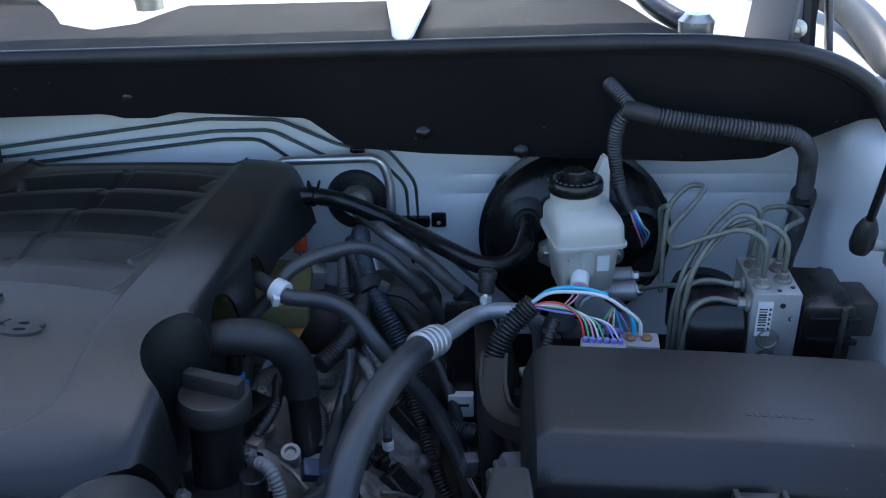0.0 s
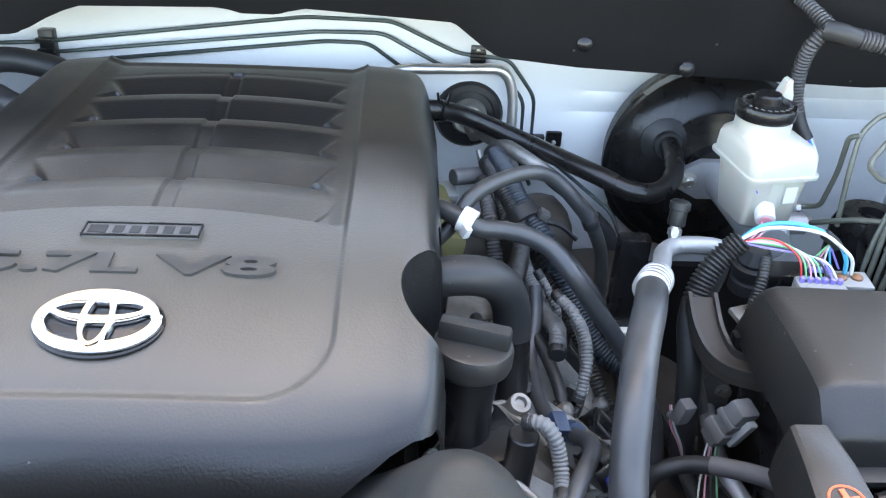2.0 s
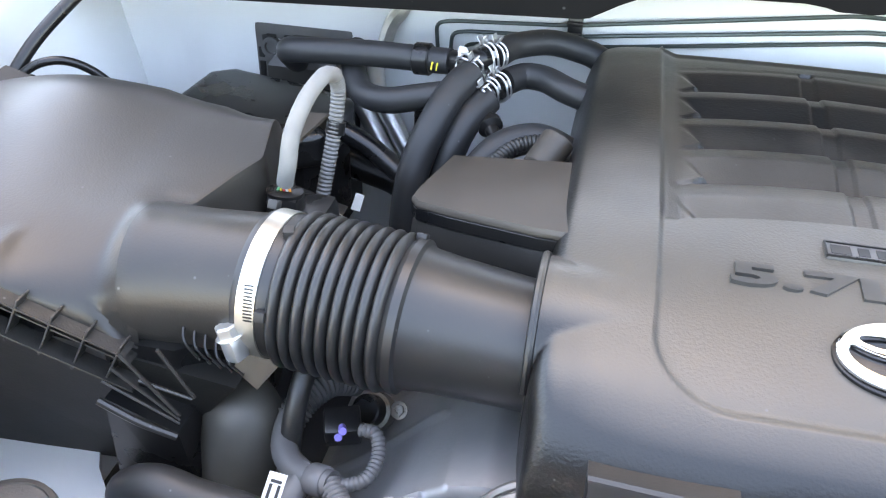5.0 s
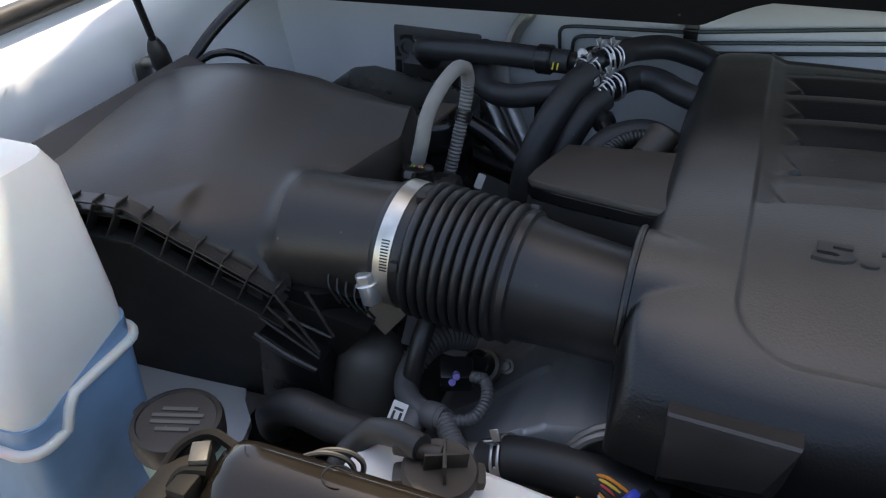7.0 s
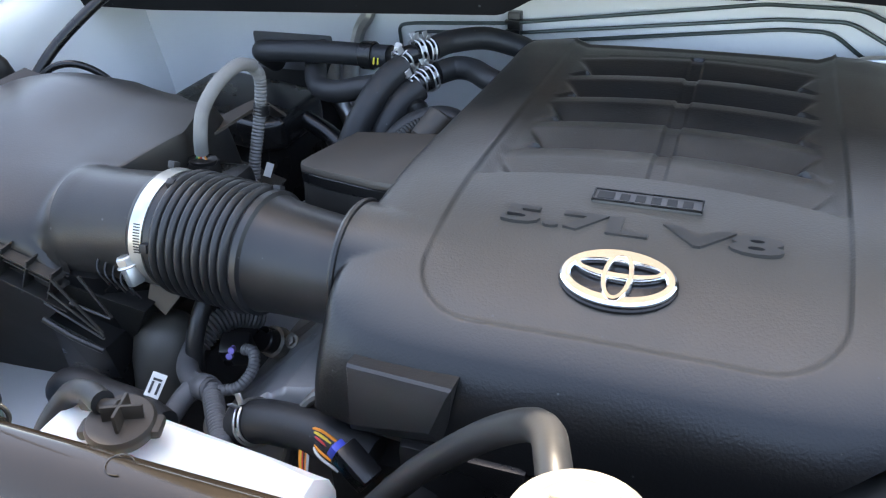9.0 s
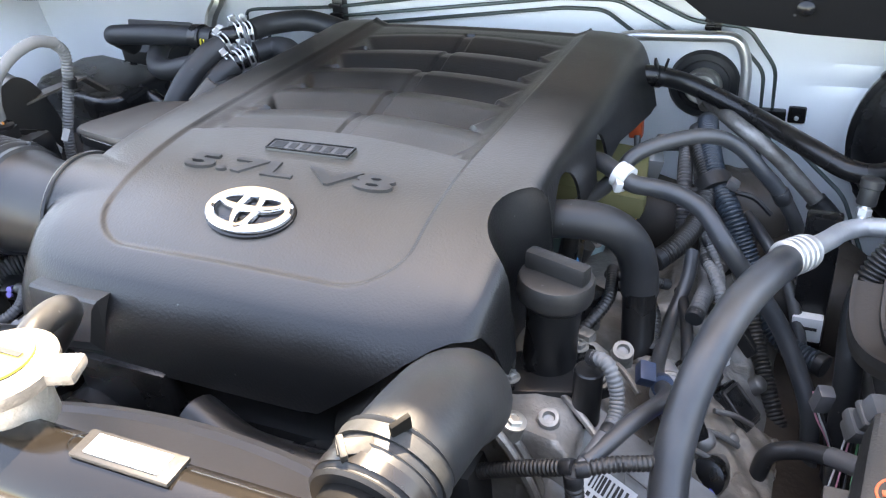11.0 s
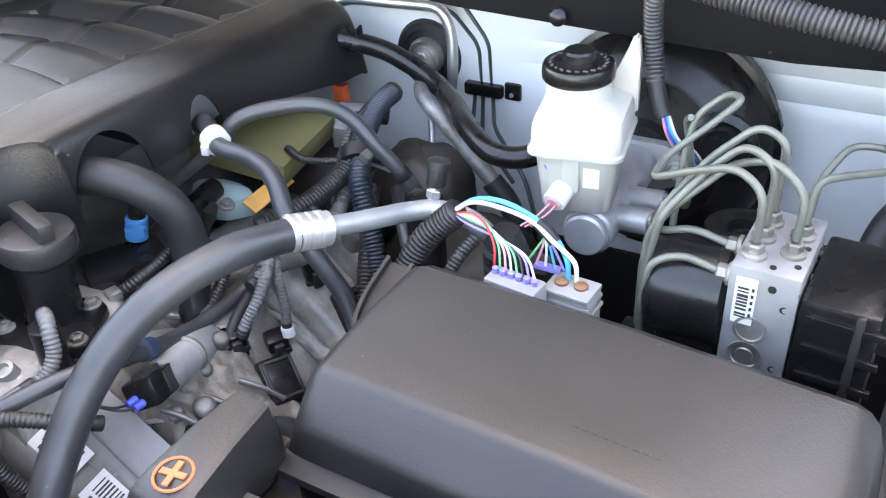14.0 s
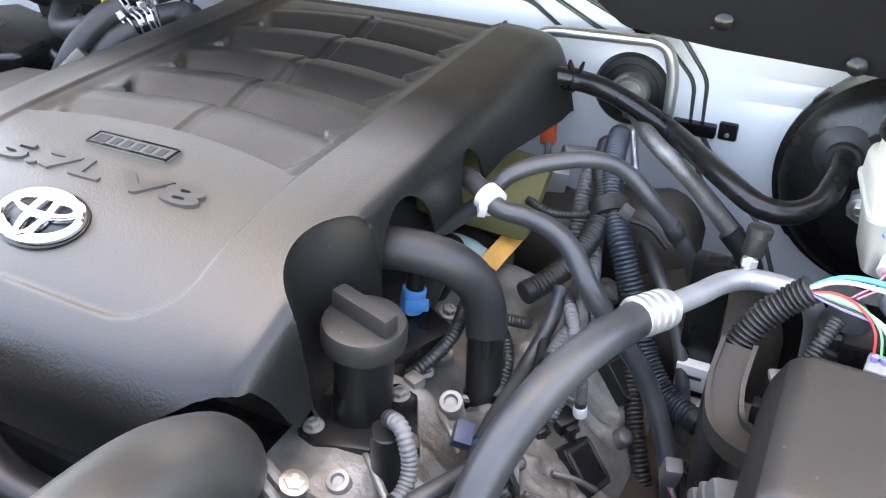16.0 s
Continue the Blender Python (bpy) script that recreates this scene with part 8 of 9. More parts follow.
part("wire", tube([(-0.255, 0.98, 1.06), (-0.252, 0.96, 1.03), (-0.25, 0.94, 0.99)], 0.005, 8), PLASTIC, gt)
sp = thing("sensor_stub", (-0.195, 0.985, 1.12), "dull grey metal stub behind the engine", "sensor")
part("barrel", rod((-0.240, 0.965, 1.118), (-0.205, 0.985, 1.112), 0.010, 16), MIDGREY, sp)
part("head", rod((-0.205, 0.985, 1.112), (-0.190, 0.992, 1.110), 0.013, 6), DARK, sp)

# looser strands that fill the gap between head and fender
loom("engine_conduit", [(-0.186, 0.935, 1.118), (-0.172, 0.880, 1.086), (-0.158, 0.825, 1.066), (-0.150, 0.770, 1.064), (-0.146, 0.725, 1.082), (-0.150, 0.690, 1.078)], 0.0082, "dusty conduit lying along the valve cover", CONDUIT)
loom("engine_conduit", [(-0.150, 0.890, 1.075), (-0.120, 0.830, 1.045), (-0.098, 0.780, 1.000), (-0.075, 0.735, 0.962), (-0.05, 0.70, 0.92)], 0.0088, "black conduit dropping beside the head", PLASTIC)
loom("engine_conduit", [(-0.232, 0.735, 1.070), (-0.205, 0.715, 1.082), (-0.186, 0.690, 1.074), (-0.180, 0.655, 1.060)], 0.0062, "thin conduit between the coils", PLASTIC, 0.0036)
hose("sensor_lead", [(-0.128, 0.905, 1.070), (-0.098, 0.865, 1.055), (-0.070, 0.835, 1.020), (-0.050, 0.80, 0.96), (-0.045, 0.77, 0.90)], 0.0070, GREYHOSE, "grey hose dropping behind the engine", "hose")
hose("sensor_lead", [(-0.170, 0.735, 1.075), (-0.158, 0.70, 1.068), (-0.150, 0.665, 1.060), (-0.146, 0.640, 1.044)], 0.0060, RUBBER, "taped black lead between the coils", "cable")
rail = thing("fuel_rail", (-0.262, 0.70, 1.07), "glossy black fuel rail beside the manifold", "fuel rail")
part("tube", skin(bent_path([(-0.250, 0.598, 1.088), (-0.262, 0.640, 1.092), (-0.278, 0.720, 1.092), (-0.292, 0.800, 1.090)], 0.02), 0.0125, 18), GLOSSBLACK, rail)
for k, (x, y) in enumerate(((-0.256, 0.620), (-0.272, 0.695), (-0.286, 0.770))):
    part("injector", lathe([(0.006, -0.05), (0.007, -0.02), (0.0095, -0.012), (0.0095, 0.004)], pose(x + 0.012, y, 1.085, 0, 25, 0), 16), PLASTIC, rail)
    part("rail_bolt", hex_bolt(pose(x + 0.016, y + 0.022, 1.078, 0, 20, 0), 0.0055, 0.008), ALLOY, rail)
low = thing("lower_pipes", (0.02, 0.66, 0.9), "dull metal pipes low beside the engine", "pipe set")
part("pipe", tube([(0.035, 0.78, 0.98), (0.020, 0.72, 0.985), (0.012, 0.65, 0.985), (0.03, 0.58, 0.975), (0.06, 0.53, 0.965)], 0.0085, 12), CASTALLOY, low)
part("pipe", tube([(-0.02, 0.76, 0.95), (-0.015, 0.69, 0.955), (-0.012, 0.62, 0.958), (0.005, 0.55, 0.95), (0.01, 0.48, 0.93)], 0.0070, 12), RUBBER, low)
part("conduit", corrugated([(0.05, 0.60, 0.99), (0.03, 0.575, 0.995), (0.0, 0.565, 0.985), (-0.03, 0.56, 0.96)], 0.0075, 0.004, 0.15, 12), CONDUIT, low, "", 80)
part("bracket", rbox(0.03, 0.05, 0.06, pose(0.015, 0.60, 0.92, 0, 10, 20), 0.004), DARK, low)

# dusty casting, lead and taped cable between the engine and the fuse box
cb = thing("cast_bracket", (0.02, 0.735, 0.93), "dusty pale cast bracket beside the fuse box", "bracket")
part("web", loft([[(-0.014, 0.728, 1.045), (0.030, 0.726, 1.048), (0.032, 0.750, 1.048), (-0.014, 0.750, 1.045)], [(-0.006, 0.722, 1.00), (0.038, 0.718, 1.005), (0.040, 0.752, 1.005), (-0.006, 0.752, 1.0)], [(0.004, 0.726, 0.95), (0.042, 0.724, 0.955), (0.044, 0.752, 0.955), (0.004, 0.752, 0.95)], [(0.010, 0.722, 0.86), (0.052, 0.720, 0.86), (0.054, 0.752, 0.86), (0.010, 0.752, 0.86)]]), CASTING, cb, "", 30)
for x, y, z in ((0.002, 0.722, 1.030), (0.030, 0.717, 1.012), (0.020, 0.722, 0.935)):
    part("bolt", hex_bolt(axis((x, y, z), (x - 0.004, y - 0.05, z + 0.01)), 0.0055, 0.006), ALLOY, cb)
part("rib", tube([(-0.004, 0.722, 1.040), (0.010, 0.712, 1.000), (0.022, 0.716, 0.955), (0.030, 0.716, 0.87)], 0.0055, 10), CASTING, cb)
ld = thing("sensor_wire", (-0.04, 0.67, 1.06), "grey sensor plug with thin pink and white wires", "cable")
part("plug", rbox(0.014, 0.014, 0.024, pose(-0.036, 0.655, 1.032, 10, 8, 20), 0.003), MIDGREY, ld)
part("sleeve", tube([(-0.036, 0.655, 1.036), (-0.037, 0.659, 1.030), (-0.040, 0.667, 1.028)], 0.0042, 10), CONDUIT, ld)
for k, col in enumerate(("pink", "white", "black")):
    part("wire", tube([(-0.041 + 0.001 * k, 0.669, 1.037), (-0.036 + 0.003 * k, 0.668, 1.012), (-0.024 + 0.002 * k, 0.668 - 0.002 * k, 0.988), (-0.011, 0.668, 0.955)], 0.0011, 6), WIRE[col], ld, col + " wire")
tc = thing("taped_cable", (-0.02, 0.59, 1.03), "black taped cable running to the battery", "cable")
part("cable", tube([(-0.080, 0.60, 0.96), (-0.075, 0.60, 0.996), (-0.068, 0.60, 1.020), (-0.045, 0.60, 1.031), (-0.019, 0.59, 1.040)], 0.0078, 12), RUBBER, tc)
part("taped_end", tube([(-0.024, 0.592, 1.039), (-0.002, 0.572, 1.052), (0.012, 0.548, 1.066), (0.020, 0.528, 1.074)], 0.0082, 12), MIDGREY, tc, "grey cloth-taped stretch")

# ---- left side: heater hoses, valve, wiring and tank hoses ----
def heater_valve():
    t = thing("heater_hoses", (-0.84, 0.97, 1.15), "black foam-wrapped heater hoses joined with spring clamps", "hose set")
    R = 0.0150
    part("upper_hose", tube([(-1.075, 1.030, 1.165), (-1.072, 0.998, 1.190), (-1.050, 0.980, 1.200), (-0.968, 0.982, 1.204), (-0.905, 0.990, 1.201), (-0.872, 0.986, 1.203)], R, 20), RUBBER, t)
    part("lower_hose", tube([(-1.000, 1.040, 1.185), (-0.992, 1.000, 1.180), (-0.972, 0.962, 1.166), (-0.938, 0.944, 1.166), (-0.900, 0.944, 1.174), (-0.868, 0.948, 1.180)], R, 20), RUBBER, t)
    part("right_hose", tube([(-0.820, 1.000, 1.212), (-0.806, 1.030, 1.212), (-0.770, 1.058, 1.210), (-0.735, 1.066, 1.202), (-0.708, 1.066, 1.192), (-0.680, 1.055, 1.168), (-0.670, 1.05, 1.12)], R, 20), RUBBER, t)
    part("right_low_hose", tube([(-0.808, 0.985, 1.186), (-0.790, 1.005, 1.187), (-0.765, 1.000, 1.188), (-0.738, 0.980, 1.186), (-0.712, 0.972, 1.182), (-0.690, 0.98, 1.178), (-0.66, 1.0, 1.175)], R, 20), RUBBER, t)
    part("down_hose", tube([(-0.842, 0.960, 1.202), (-0.856, 0.935, 1.192), (-0.868, 0.905, 1.172), (-0.880, 0.880, 1.142), (-0.888, 0.862, 1.105), (-0.892, 0.85, 1.04), (-0.892, 0.84, 0.96)], R + 0.0025, 20), RUBBER, t)
    part("down_hose", tube([(-0.822, 0.952, 1.178), (-0.838, 0.925, 1.165), (-0.850, 0.900, 1.140), (-0.860, 0.885, 1.10), (-0.865, 0.87, 1.03)], R + 0.002, 20), RUBBER, t)
    part("tee", tube([(-0.868, 0.986, 1.204), (-0.846, 0.975, 1.210), (-0.828, 0.990, 1.212)], 0.0125, 16), GLOSSBLACK, t)
    part("lower_tee", tube([(-0.858, 0.950, 1.180), (-0.826, 0.958, 1.180), (-0.808, 0.980, 1.184)], 0.0125, 16), GLOSSBLACK, t)
    part("white_clip", rbox(0.010, 0.016, 0.022, pose(-0.862, 0.975, 1.203, 0, 20, 20), 0.003), WHITEPL, t, "white plastic clip")
    for at, way, a in (((-0.846, 0.966, 1.207), (-0.4, -0.7, -0.4), 60), ((-0.832, 0.985, 1.212), (0.5, 0.8, 0.1), 80), ((-0.824, 0.992, 1.212), (0.4, 0.9, 0.05), 100), ((-0.832, 0.953, 1.182), (-0.5, -0.8, -0.4), 60), ((-0.815, 0.972, 1.184), (0.4, 0.9, 0.1), 80), ((-0.826, 0.962, 1.182), (0.2, 0.9, 0.2), 90)):
        part("spring_clamp", spring_clamp(at, way, R + 0.001, None, a), BRIGHT, t, "bright spring clamp")
    part("vacuum_actuator", lathe([(0.012, 0), (0.014, 0.004), (0.014, 0.012), (0.008, 0.016), (0.006, 0.03)], axis((-0.818, 0.935, 1.160), (-0.80, 0.90, 1.15)), 20), GLOSSBLACK, t)
    for k in (-1, 1):
        part("yellow_stripe", rbox(0.0016, 0.004, 0.009, pose(-0.889 + 0.003 * k, 0.974, 1.196, 0, 10, 0), 0), YELLOW, t, "yellow paint stripe")
    part("hose_collar", lathe([(0.0165, -0.01), (0.0185, -0.008), (0.0185, 0.008), (0.0165, 0.01)], axis((-0.905, 0.990, 1.201), (-0.872, 0.986, 1.203)), 24), GLOSSBLACK, t)
    part("bracket", rbox(0.04, 0.012, 0.05, pose(-0.885, 0.952, 1.130, 0, 0, 20), 0.004), GLOSSBLACK, t)
    part("connector_elbow", tube([(-0.995, 0.955, 1.116), (-0.958, 0.945, 1.104), (-0.925, 0.93, 1.090), (-0.90, 0.915, 1.085)], 0.013, 16), GLOSSBLACK, t)


heater_valve()
bp = thing("blower_plate", (-1.10, 1.13, 1.1), "grey cast plate around an opening in the firewall", "plate")
pl = None
for x, z, w, h in ((-1.105, 1.150, 0.140, 0.022), (-1.163, 1.080, 0.024, 0.080), (-1.047, 1.080, 0.024, 0.080)):
    pl = rbox(w, 0.018, h, pose(x, 1.136, z), 0.006, 2, pl)
part("frame", pl, MIDGREY, bp)
part("dark_throat", rbox(0.10, 0.012, 0.10, pose(-1.105, 1.140, 1.055), 0.002), DARK, bp)
for k in range(5):
    part("fin", rbox(0.008, 0.010, 0.012, pose(-1.140 + 0.012 * k, 1.126, 1.135), 0.001), MIDGREY, bp)
part("boss_ring", lathe([(0.014, 0), (0.014, 0.008), (0.009, 0.008), (0.009, 0.002)], axis((-1.150, 1.128, 1.140), (-1.150, 1.0, 1.15)), 24), MIDGREY, bp)
for k, x in enumerate((-1.022, -0.990)):
    solid("insulated_pipe", tube([(x - 0.015, 1.125, 1.135), (x, 1.09, 1.108), (x + 0.019, 1.08, 1.080), (x + 0.052, 1.06, 1.035), (x + 0.09, 1.04, 0.985)], 0.0125, 16), BRIGHT, "silver pipe running down the firewall", "pipe", "silver pipes")
for x, z, w, h in ((-1.166, 1.094, 0.008, 0.024), (-1.166, 1.124, 0.008, 0.014), (-1.150, 1.152, 0.014, 0.006), (-1.126, 1.152, 0.010, 0.006), (-1.160, 1.146, 0.006, 0.010), (-1.062, 1.152, 0.020, 0.005)):
    part("slot", rbox(w, 0.003, h, pose(x, 1.1262, z), 0.0008), DARK, bp)
hb = thing("heater_box", (-1.09, 1.10, 1.0), "black heater housing against the firewall", "heater housing")
part("case", loft([[(-1.125, 1.13, 0.92), (-1.030, 1.13, 0.92), (-1.030, 1.055, 0.92), (-1.125, 1.055, 0.92)], [(-1.125, 1.13, 1.150), (-1.030, 1.13, 1.150), (-1.030, 1.050, 1.146), (-1.125, 1.050, 1.146)], [(-1.118, 1.128, 1.160), (-1.036, 1.128, 1.160), (-1.037, 1.058, 1.156), (-1.118, 1.058, 1.156)]]), PLASTIC, hb, "", 30)
part("side_rib", rbox(0.012, 0.006, 0.20, pose(-1.034, 1.047, 0.94), 0.002), MIDGREY, hb)
tag = part("label", rbox(0.017, 0.001, 0.024, pose(-1.031, 1.0435, 1.084), 0), surface("pale_blue_label", (0.22, 0.36, 0.58), 0.5, var=0.05, bump=0.0), hb, "pale blue sticker")
for dz in (0.006, 0.011, 0.016):
    part("print_bar", rbox(0.010, 0.0006, 0.002, pose(-1.031, 1.0426, 1.084 + dz), 0), PAPER, tag, "plain bar of print")
hose("heater_drain", [(-1.075, 1.02, 1.055), (-1.035, 1.02, 1.046), (-0.995, 1.02, 1.030), (-0.95, 1.015, 1.020), (-0.92, 1.00, 1.012)], 0.0165, GLOSSBLACK, "black ribbed elbow low at the firewall", seg=18)
solid("line_hanger", pipe([(-0.965, 1.128, 1.245), (-0.960, 1.118, 1.215), (-0.978, 1.115, 1.195), (-0.985, 1.11, 1.17)], 0.010, 0.012, 8), ZINC, "zinc-plated steel hanger on the firewall", "bracket")


def relay_box():
    t = thing("junction_box", (-1.12, 0.95, 1.05), "black junction box behind the air cleaner", "junction box")
    part("case", prism([(-1.20, 0.94), (-1.02, 0.89), (-1.00, 1.00), (-1.19, 1.05)], 0.12, pose(0, 0, 0.99), 0.006), GLOSSBLACK, t)
    part("lid", prism([(-1.205, 0.945), (-1.185, 0.915), (-1.025, 0.880), (-0.995, 0.90), (-0.99, 1.00), (-1.02, 1.02), (-1.17, 1.055), (-1.20, 1.035)], 0.044, pose(0, 0, 1.094), 0.014, 4), GLOSSBLACK, t)
    part("stay", sheet([[(-1.000, 0.737, 1.196), (-0.978, 0.704, 1.200)], [(-0.994, 0.775, 1.200), (-0.966, 0.755, 1.204)], [(-0.983, 0.824, 1.200), (-0.959, 0.817, 1.204)], [(-0.975, 0.850, 1.17), (-0.952, 0.845, 1.175)]], 0.003), SHROUD, t, "dusty brown stay")


relay_box()


def sensor_loop():
    t = thing("air_sensor_wire", (-0.94, 0.70, 1.2), "grey cloth wire looping to the air sensor", "wiring harness")
    part("cloth_sleeve", tube([(-0.943, 0.664, 1.212), (-0.938, 0.662, 1.232), (-0.936, 0.672, 1.256), (-0.933, 0.700, 1.274), (-0.930, 0.735, 1.280), (-0.930, 0.762, 1.270)], 0.0072, 14), surface("pale_cloth_sleeve", (0.15, 0.147, 0.140), 0.75, var=0.12, scale=40, fine=420, bump=0.4), t, "pale grey cloth sleeve")
    part("conduit", corrugated([(-0.930, 0.758, 1.272), (-0.931, 0.772, 1.254), (-0.933, 0.768, 1.225), (-0.938, 0.756, 1.185), (-0.943, 0.746, 1.148), (-0.946, 0.74, 1.10)], 0.0068, 0.004, 0.14, 14), CONDUIT, t, "", 80)
    part("tie", lathe([(0.0078, -0.006), (0.009, -0.006), (0.009, 0.006), (0.0078, 0.006)], axis((-0.934, 0.768, 1.216), (-0.936, 0.764, 1.20)), 18), GLOSSBLACK, t)
    part("sensor", rbox(0.028, 0.022, 0.030, pose(-0.944, 0.664, 1.172), 0.003), GLOSSBLACK, t)
    part("sensor_rim", lathe([(0.015, 0), (0.0165, 0.002), (0.0165, 0.005), (0.012, 0.006)], pose(-0.944, 0.664, 1.200) @ Matrix.Diagonal((1, 0.7, 1, 1)), 24), GLOSSBLACK, t)
    for k, col in enumerate(("green", "yellow", "red", "white", "orange")):
        part("wire", tube([(-0.951 + 0.0035 * k, 0.662, 1.203), (-0.947 + 0.0018 * k, 0.663, 1.210), (-0.943, 0.664, 1.218)], 0.0012, 6), WIRE[col], t, col + " wire")


sensor_loop()
for (x, y, z), a in (((-0.895, 0.70, 1.172), 20), ((-0.905, 0.70, 1.158), -65)):
    solid("paper_tag", rbox(0.008, 0.0012, 0.015, pose(x, y, z, -25, a, 15), 0), GREYPLASTIC, "small white paper tag on a wire", "tag", "paper tags")
loom("rear_conduit", [(-0.800, 0.800, 1.170), (-0.775, 0.830, 1.185), (-0.745, 0.835, 1.192), (-0.715, 0.815, 1.19)], 0.0075, "black corrugated conduit behind the intake", PLASTIC)
hose("rear_hose", [(-0.815, 0.83, 1.15), (-0.790, 0.855, 1.172), (-0.755, 0.865, 1.180), (-0.72, 0.86, 1.17)], 0.016, RUBBER, "black hose tucked behind the resonator", "hose")
solid("rear_sensor", rod((-0.745, 0.775, 1.195), (-0.730, 0.800, 1.215), 0.016, 20), BROWNCAP, "dusty grey sensor beside the cover", "sensor")


def left_wiring():
    t = thing("sensor_harness", (-0.85, 0.50, 1.05), "grey taped harness looping below the intake", "wiring harness")
    part("loop", tube([(-0.872, 0.600, 1.062), (-0.890, 0.580, 1.072), (-0.904, 0.552, 1.066), (-0.900, 0.520, 1.058), (-0.878, 0.500, 1.058), (-0.850, 0.490, 1.064)], 0.0108, 16), MIDGREY, t)
    part("ribbed_top", corrugated([(-0.868, 0.606, 1.060), (-0.884, 0.588, 1.072), (-0.898, 0.566, 1.070), (-0.905, 0.548, 1.062)], 0.0128, 0.0045, 0.14, 16), MIDGREY, t, "", 80)
    part("conduit", corrugated([(-0.846, 0.490, 1.064), (-0.828, 0.498, 1.066), (-0.822, 0.516, 1.072), (-0.828, 0.532, 1.080), (-0.842, 0.536, 1.078)], 0.0055, 0.0036, 0.14, 12), MIDGREY, t, "", 80)
    part("tail", corrugated([(-0.852, 0.491, 1.063), (-0.822, 0.455, 1.060), (-0.790, 0.420, 1.058), (-0.755, 0.400, 1.05)], 0.0095, 0.004, 0.12, 14), MIDGREY, t, "", 80)
    part("joint_tape", lathe([(0.0115, -0.008), (0.0125, -0.006), (0.0125, 0.006), (0.0115, 0.008)], axis((-0.862, 0.494, 1.061), (-0.850, 0.490, 1.064)), 18), MIDGREY, t)
    part("plug", rbox(0.030, 0.024, 0.028, pose(-0.864, 0.556, 1.048, 20, 0, 20), 0.004), GLOSSBLACK, t)
    for k in (-1, 1):
        part("wire_seal", rod((-0.861 + 0.002 * k, 0.542, 1.066 + 0.004 * k), (-0.858 + 0.002 * k, 0.534, 1.070 + 0.004 * k), 0.0034, 10), WIRE["purple"], t)
    part("branch", tube([(-0.872, 0.505, 1.06), (-0.882, 0.480, 1.05), (-0.888, 0.455, 1.03), (-0.89, 0.44, 0.98)], 0.010, 12), MIDGREY, t)
    part("dark_branch", tube([(-0.892, 0.60, 1.13), (-0.893, 0.56, 1.11), (-0.896, 0.535, 1.08), (-0.90, 0.52, 1.03)], 0.009, 12), PLASTIC, t)


left_wiring()
b = thing("idler_boss", (-0.775, 0.53, 1.09), "round black sensor bolted to the cylinder head", "sensor")
part("ring", lathe([(0.0165, 0), (0.0165, 0.012), (0.0135, 0.014), (0.0135, 0.006), (0, 0.006)], axis((-0.846, 0.598, 1.036), (-0.854, 0.574, 1.060)), 28), ALLOY, b)
part("core", rod((-0.847, 0.594, 1.040), (-0.853, 0.580, 1.054), 0.0135, 20), GLOSSBLACK, b)
part("bolt", hex_bolt(axis((-0.826, 0.592, 1.048), (-0.832, 0.565, 1.075)), 0.0050, 0.006), ALLOY, b)
for p, q in (((-0.755, 0.525, 1.075), (-0.760, 0.52, 1.092)), ((-0.735, 0.53, 1.08), (-0.742, 0.52, 1.096))):
    solid("casting_lug", rod(p, q, 0.009, 16), CASTING, "cast lug on the aluminium valve cover", "lug", "casting lugs")


def bypass_hose():
    t = thing("bypass_hose", (-0.74, 0.47, 1.05), "black coolant bypass hose with a spring clamp", "hose")
    part("rubber", tube([(-0.802, 0.462, 1.060), (-0.776, 0.458, 1.076), (-0.742, 0.452, 1.086), (-0.705, 0.446, 1.090), (-0.66, 0.44, 1.085)], 0.0190, 20), RUBBER, t)
    part("pipe_end", rod((-0.845, 0.478, 1.032), (-0.795, 0.461, 1.064), 0.0145, 20), ALLOY, t)
    part("spring_clamp", spring_clamp((-0.784, 0.459, 1.072), (0.85, -0.15, 0.5), 0.0195, None, 100), BRIGHT, t, "steel spring clamp")


bypass_hose()
fw = thing("fan_wires", (-0.70, 0.44, 1.08), "bright coloured wires entering a black plug", "wiring harness")
for k, col in enumerate(("orange", "yellow", "red", "black", "orange", "white")):
    part("wire", tube([(-0.722 + 0.002 * k, 0.442, 1.098 + 0.001 * k), (-0.704, 0.436 - 0.002 * k, 1.108 - 0.003 * k), (-0.684, 0.432 - 0.002 * k, 1.102 - 0.004 * k)], 0.0013, 6), WIRE[col], fw, col + " wire")
    part("wire", tube([(-0.722 + 0.002 * k, 0.442, 1.098 + 0.001 * k), (-0.722 + 0.0015 * k, 0.430, 1.085), (-0.718 + 0.001 * k, 0.418, 1.065)], 0.0013, 6), WIRE[col], fw, col + " wire")
part("plug", rbox(0.034, 0.020, 0.022, pose(-0.672, 0.424, 1.085, 0, 30, -20), 0.003), GLOSSBLACK, fw)
part("blue_lock", rbox(0.010, 0.012, 0.016, pose(-0.688, 0.428, 1.094, 0, 30, -20), 0.002), WIRE["blue"], fw)
part("white_sleeve", rod((-0.717, 0.416, 1.062), (-0.715, 0.411, 1.050), 0.006, 12), WIRE["cyan"], fw)
hose("steering_hose", [(-1.010, 0.470, 1.02), (-1.000, 0.458, 1.052), (-0.972, 0.452, 1.072), (-0.935, 0.446, 1.072), (-0.895, 0.440, 1.074), (-0.86, 0.43, 1.07)], 0.0165, RUBBER, "thick black hose beside the steering tank", seg=18)
hl = thing("hose_label", (-0.876, 0.441, 1.088), "white paper label with a black mark on a hose", "label")
hm = pose(-0.880, 0.446, 1.086, -46, 24, 14)
part("paper", rbox(0.013, 0.0008, 0.022, hm, 0), PAPER, hl)
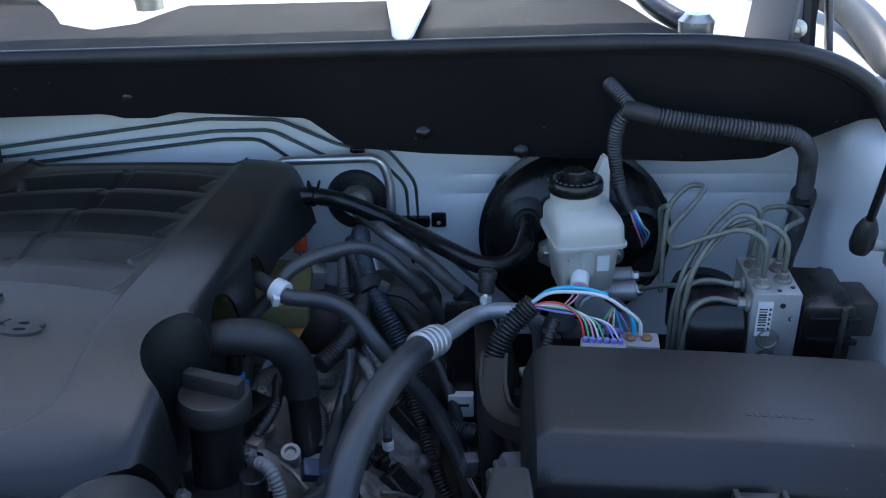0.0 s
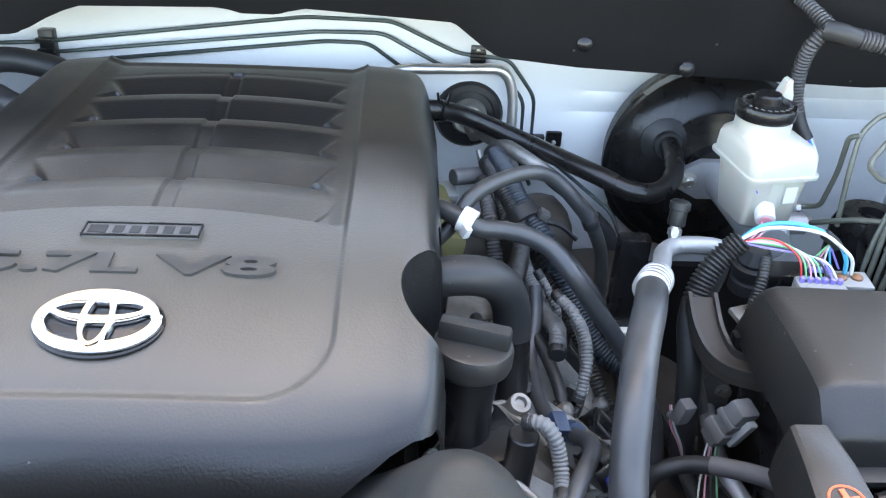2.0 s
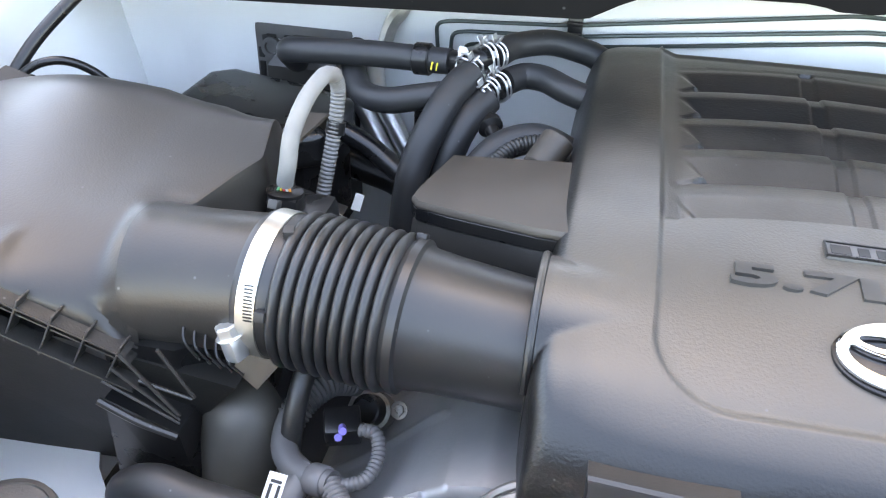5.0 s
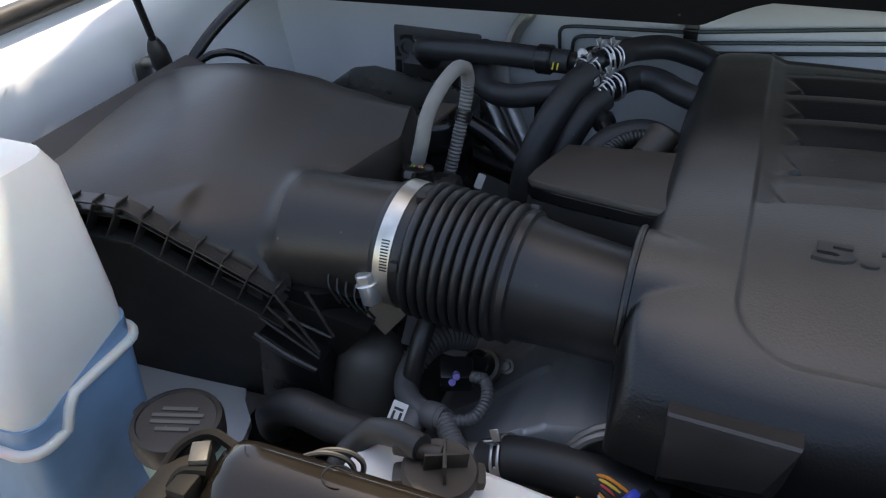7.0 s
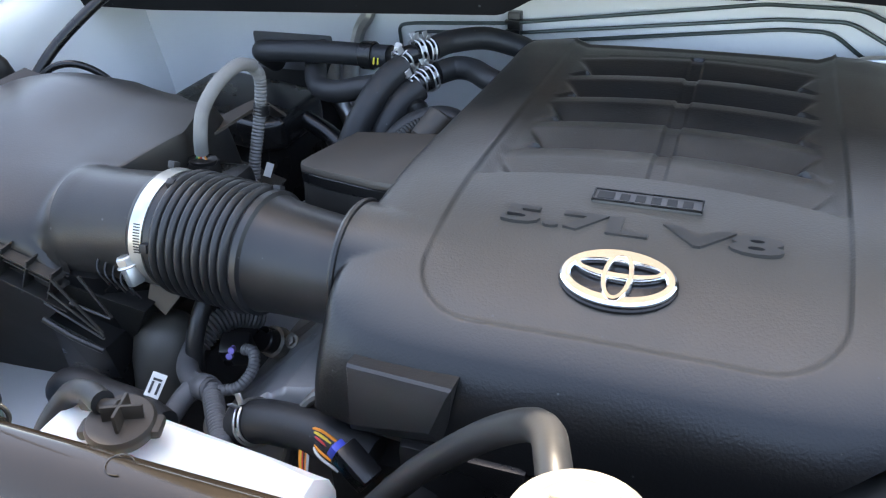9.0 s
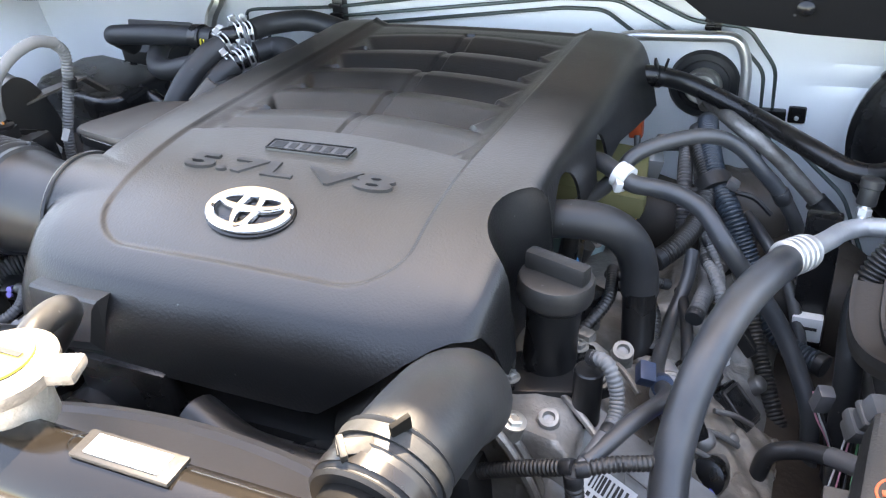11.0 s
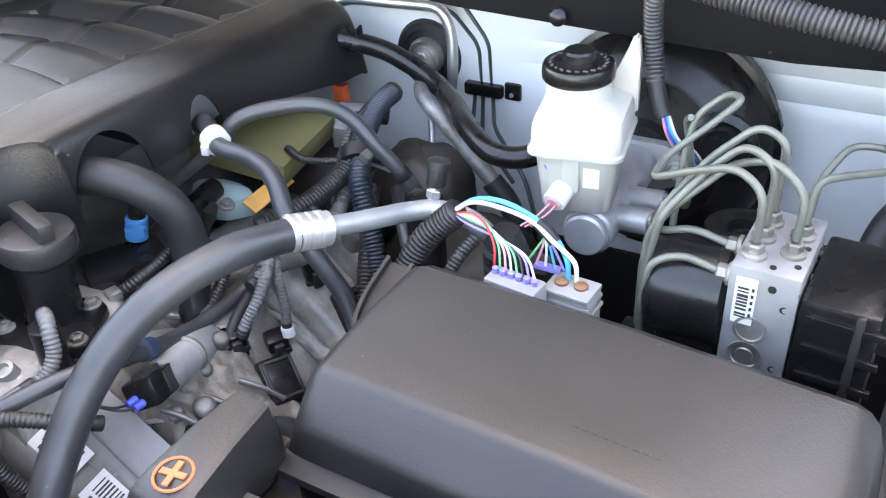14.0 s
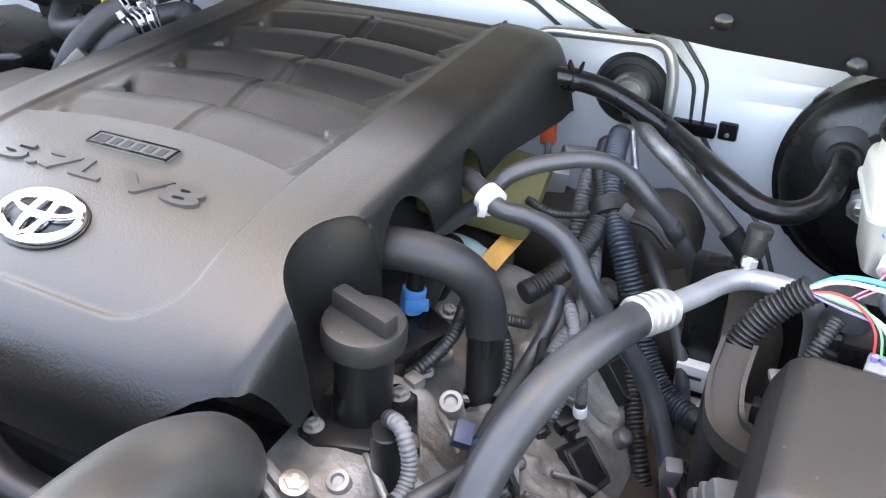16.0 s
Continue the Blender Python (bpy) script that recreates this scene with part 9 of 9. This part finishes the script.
for k in (-1, 1):
    part("mark", rbox(0.0022, 0.0008, 0.011, hm @ pose(0.003 * k, -0.0006, 0.003), 0), INK, hl)
part("mark", rbox(0.008, 0.0008, 0.0022, hm @ pose(0, -0.0006, 0.015), 0), INK, hl)
ht = thing("tan_shield", (-0.92, 0.52, 1.03), "dusty brown shield with a rounded grey guard", "shield")
part("plate", prism([(-0.016, -0.006), (0.0, -0.018), (0.016, 0.0), (0.014, 0.018), (-0.012, 0.016)], 0.0015, pose(-0.926, 0.545, 1.122, 66, 0, 8) @ Matrix.Diagonal((1.15, 1.25, 1, 1)), 0.0003), surface("brown_shield", (0.105, 0.078, 0.055), 0.6, var=0.2, scale=20, bump=0.1), ht)
part("rounded_guard", lathe([(0.036, 0.0), (0.036, 0.045), (0.033, 0.068), (0.025, 0.084), (0.012, 0.092), (0.0, 0.094)], pose(-0.956, 0.545, 0.990, -8, 6, 0), 36), surface("grey_shield", (0.072, 0.067, 0.058), 0.5, var=0.2, bump=0.15, dirt=(0.05, 0.04, 0.03), dirt_amt=0.5), ht, "rounded grey guard")
for x, y, z in ((-0.834, 0.273, 1.236), (-0.123, 0.274, 1.244)):
    rc = thing("hose_clip_ring", (x, y, z), "large plated spring ring behind the radiator", "clip", "spring rings")
    band = None
    for dx in (-0.0020, 0.0020):
        band = skin([Vector((x + dx + 0.0150 * math.cos(a), y + 0.006 * math.cos(a) + dx, z + 0.0135 * math.sin(a))) for a in np.linspace(-0.5, 3.9, 26)], 0.0016, 8, band)
    part("ring", band, DULLSTEEL, rc)
    part("core", rod((x - 0.010, y + 0.002, z - 0.012), (x + 0.010, y + 0.004, z - 0.012), 0.008, 20), GLOSSBLACK, rc)


def fender_corner():
    t = thing("antenna_cable", (-1.30, 0.85, 1.2), "black cable clipped along the inner fender", "cable")
    part("cable", tube([(-1.325, 0.78, 1.165), (-1.320, 0.815, 1.190), (-1.305, 0.86, 1.228), (-1.28, 0.92, 1.265), (-1.26, 0.98, 1.29)], 0.0075, 10), GLOSSBLACK, t)
    part("loop", tube([(-1.318, 0.82, 1.192), (-1.290, 0.835, 1.212), (-1.262, 0.850, 1.212), (-1.235, 0.865, 1.190), (-1.205, 0.875, 1.145), (-1.19, 0.87, 1.10)], 0.0048, 10), GLOSSBLACK, t)
    part("clip", rbox(0.024, 0.018, 0.03, pose(-1.300, 0.825, 1.170, 0, 20, 0), 0.003), GLOSSBLACK, t)
    part("white_tape", rbox(0.020, 0.012, 0.010, pose(-1.314, 0.812, 1.196, 0, 25, 0), 0.002), GREYPLASTIC, t)
    part("grommet", rod((-1.285, 0.84, 1.185), (-1.275, 0.85, 1.16), 0.012, 16), GLOSSBLACK, t)


fender_corner()
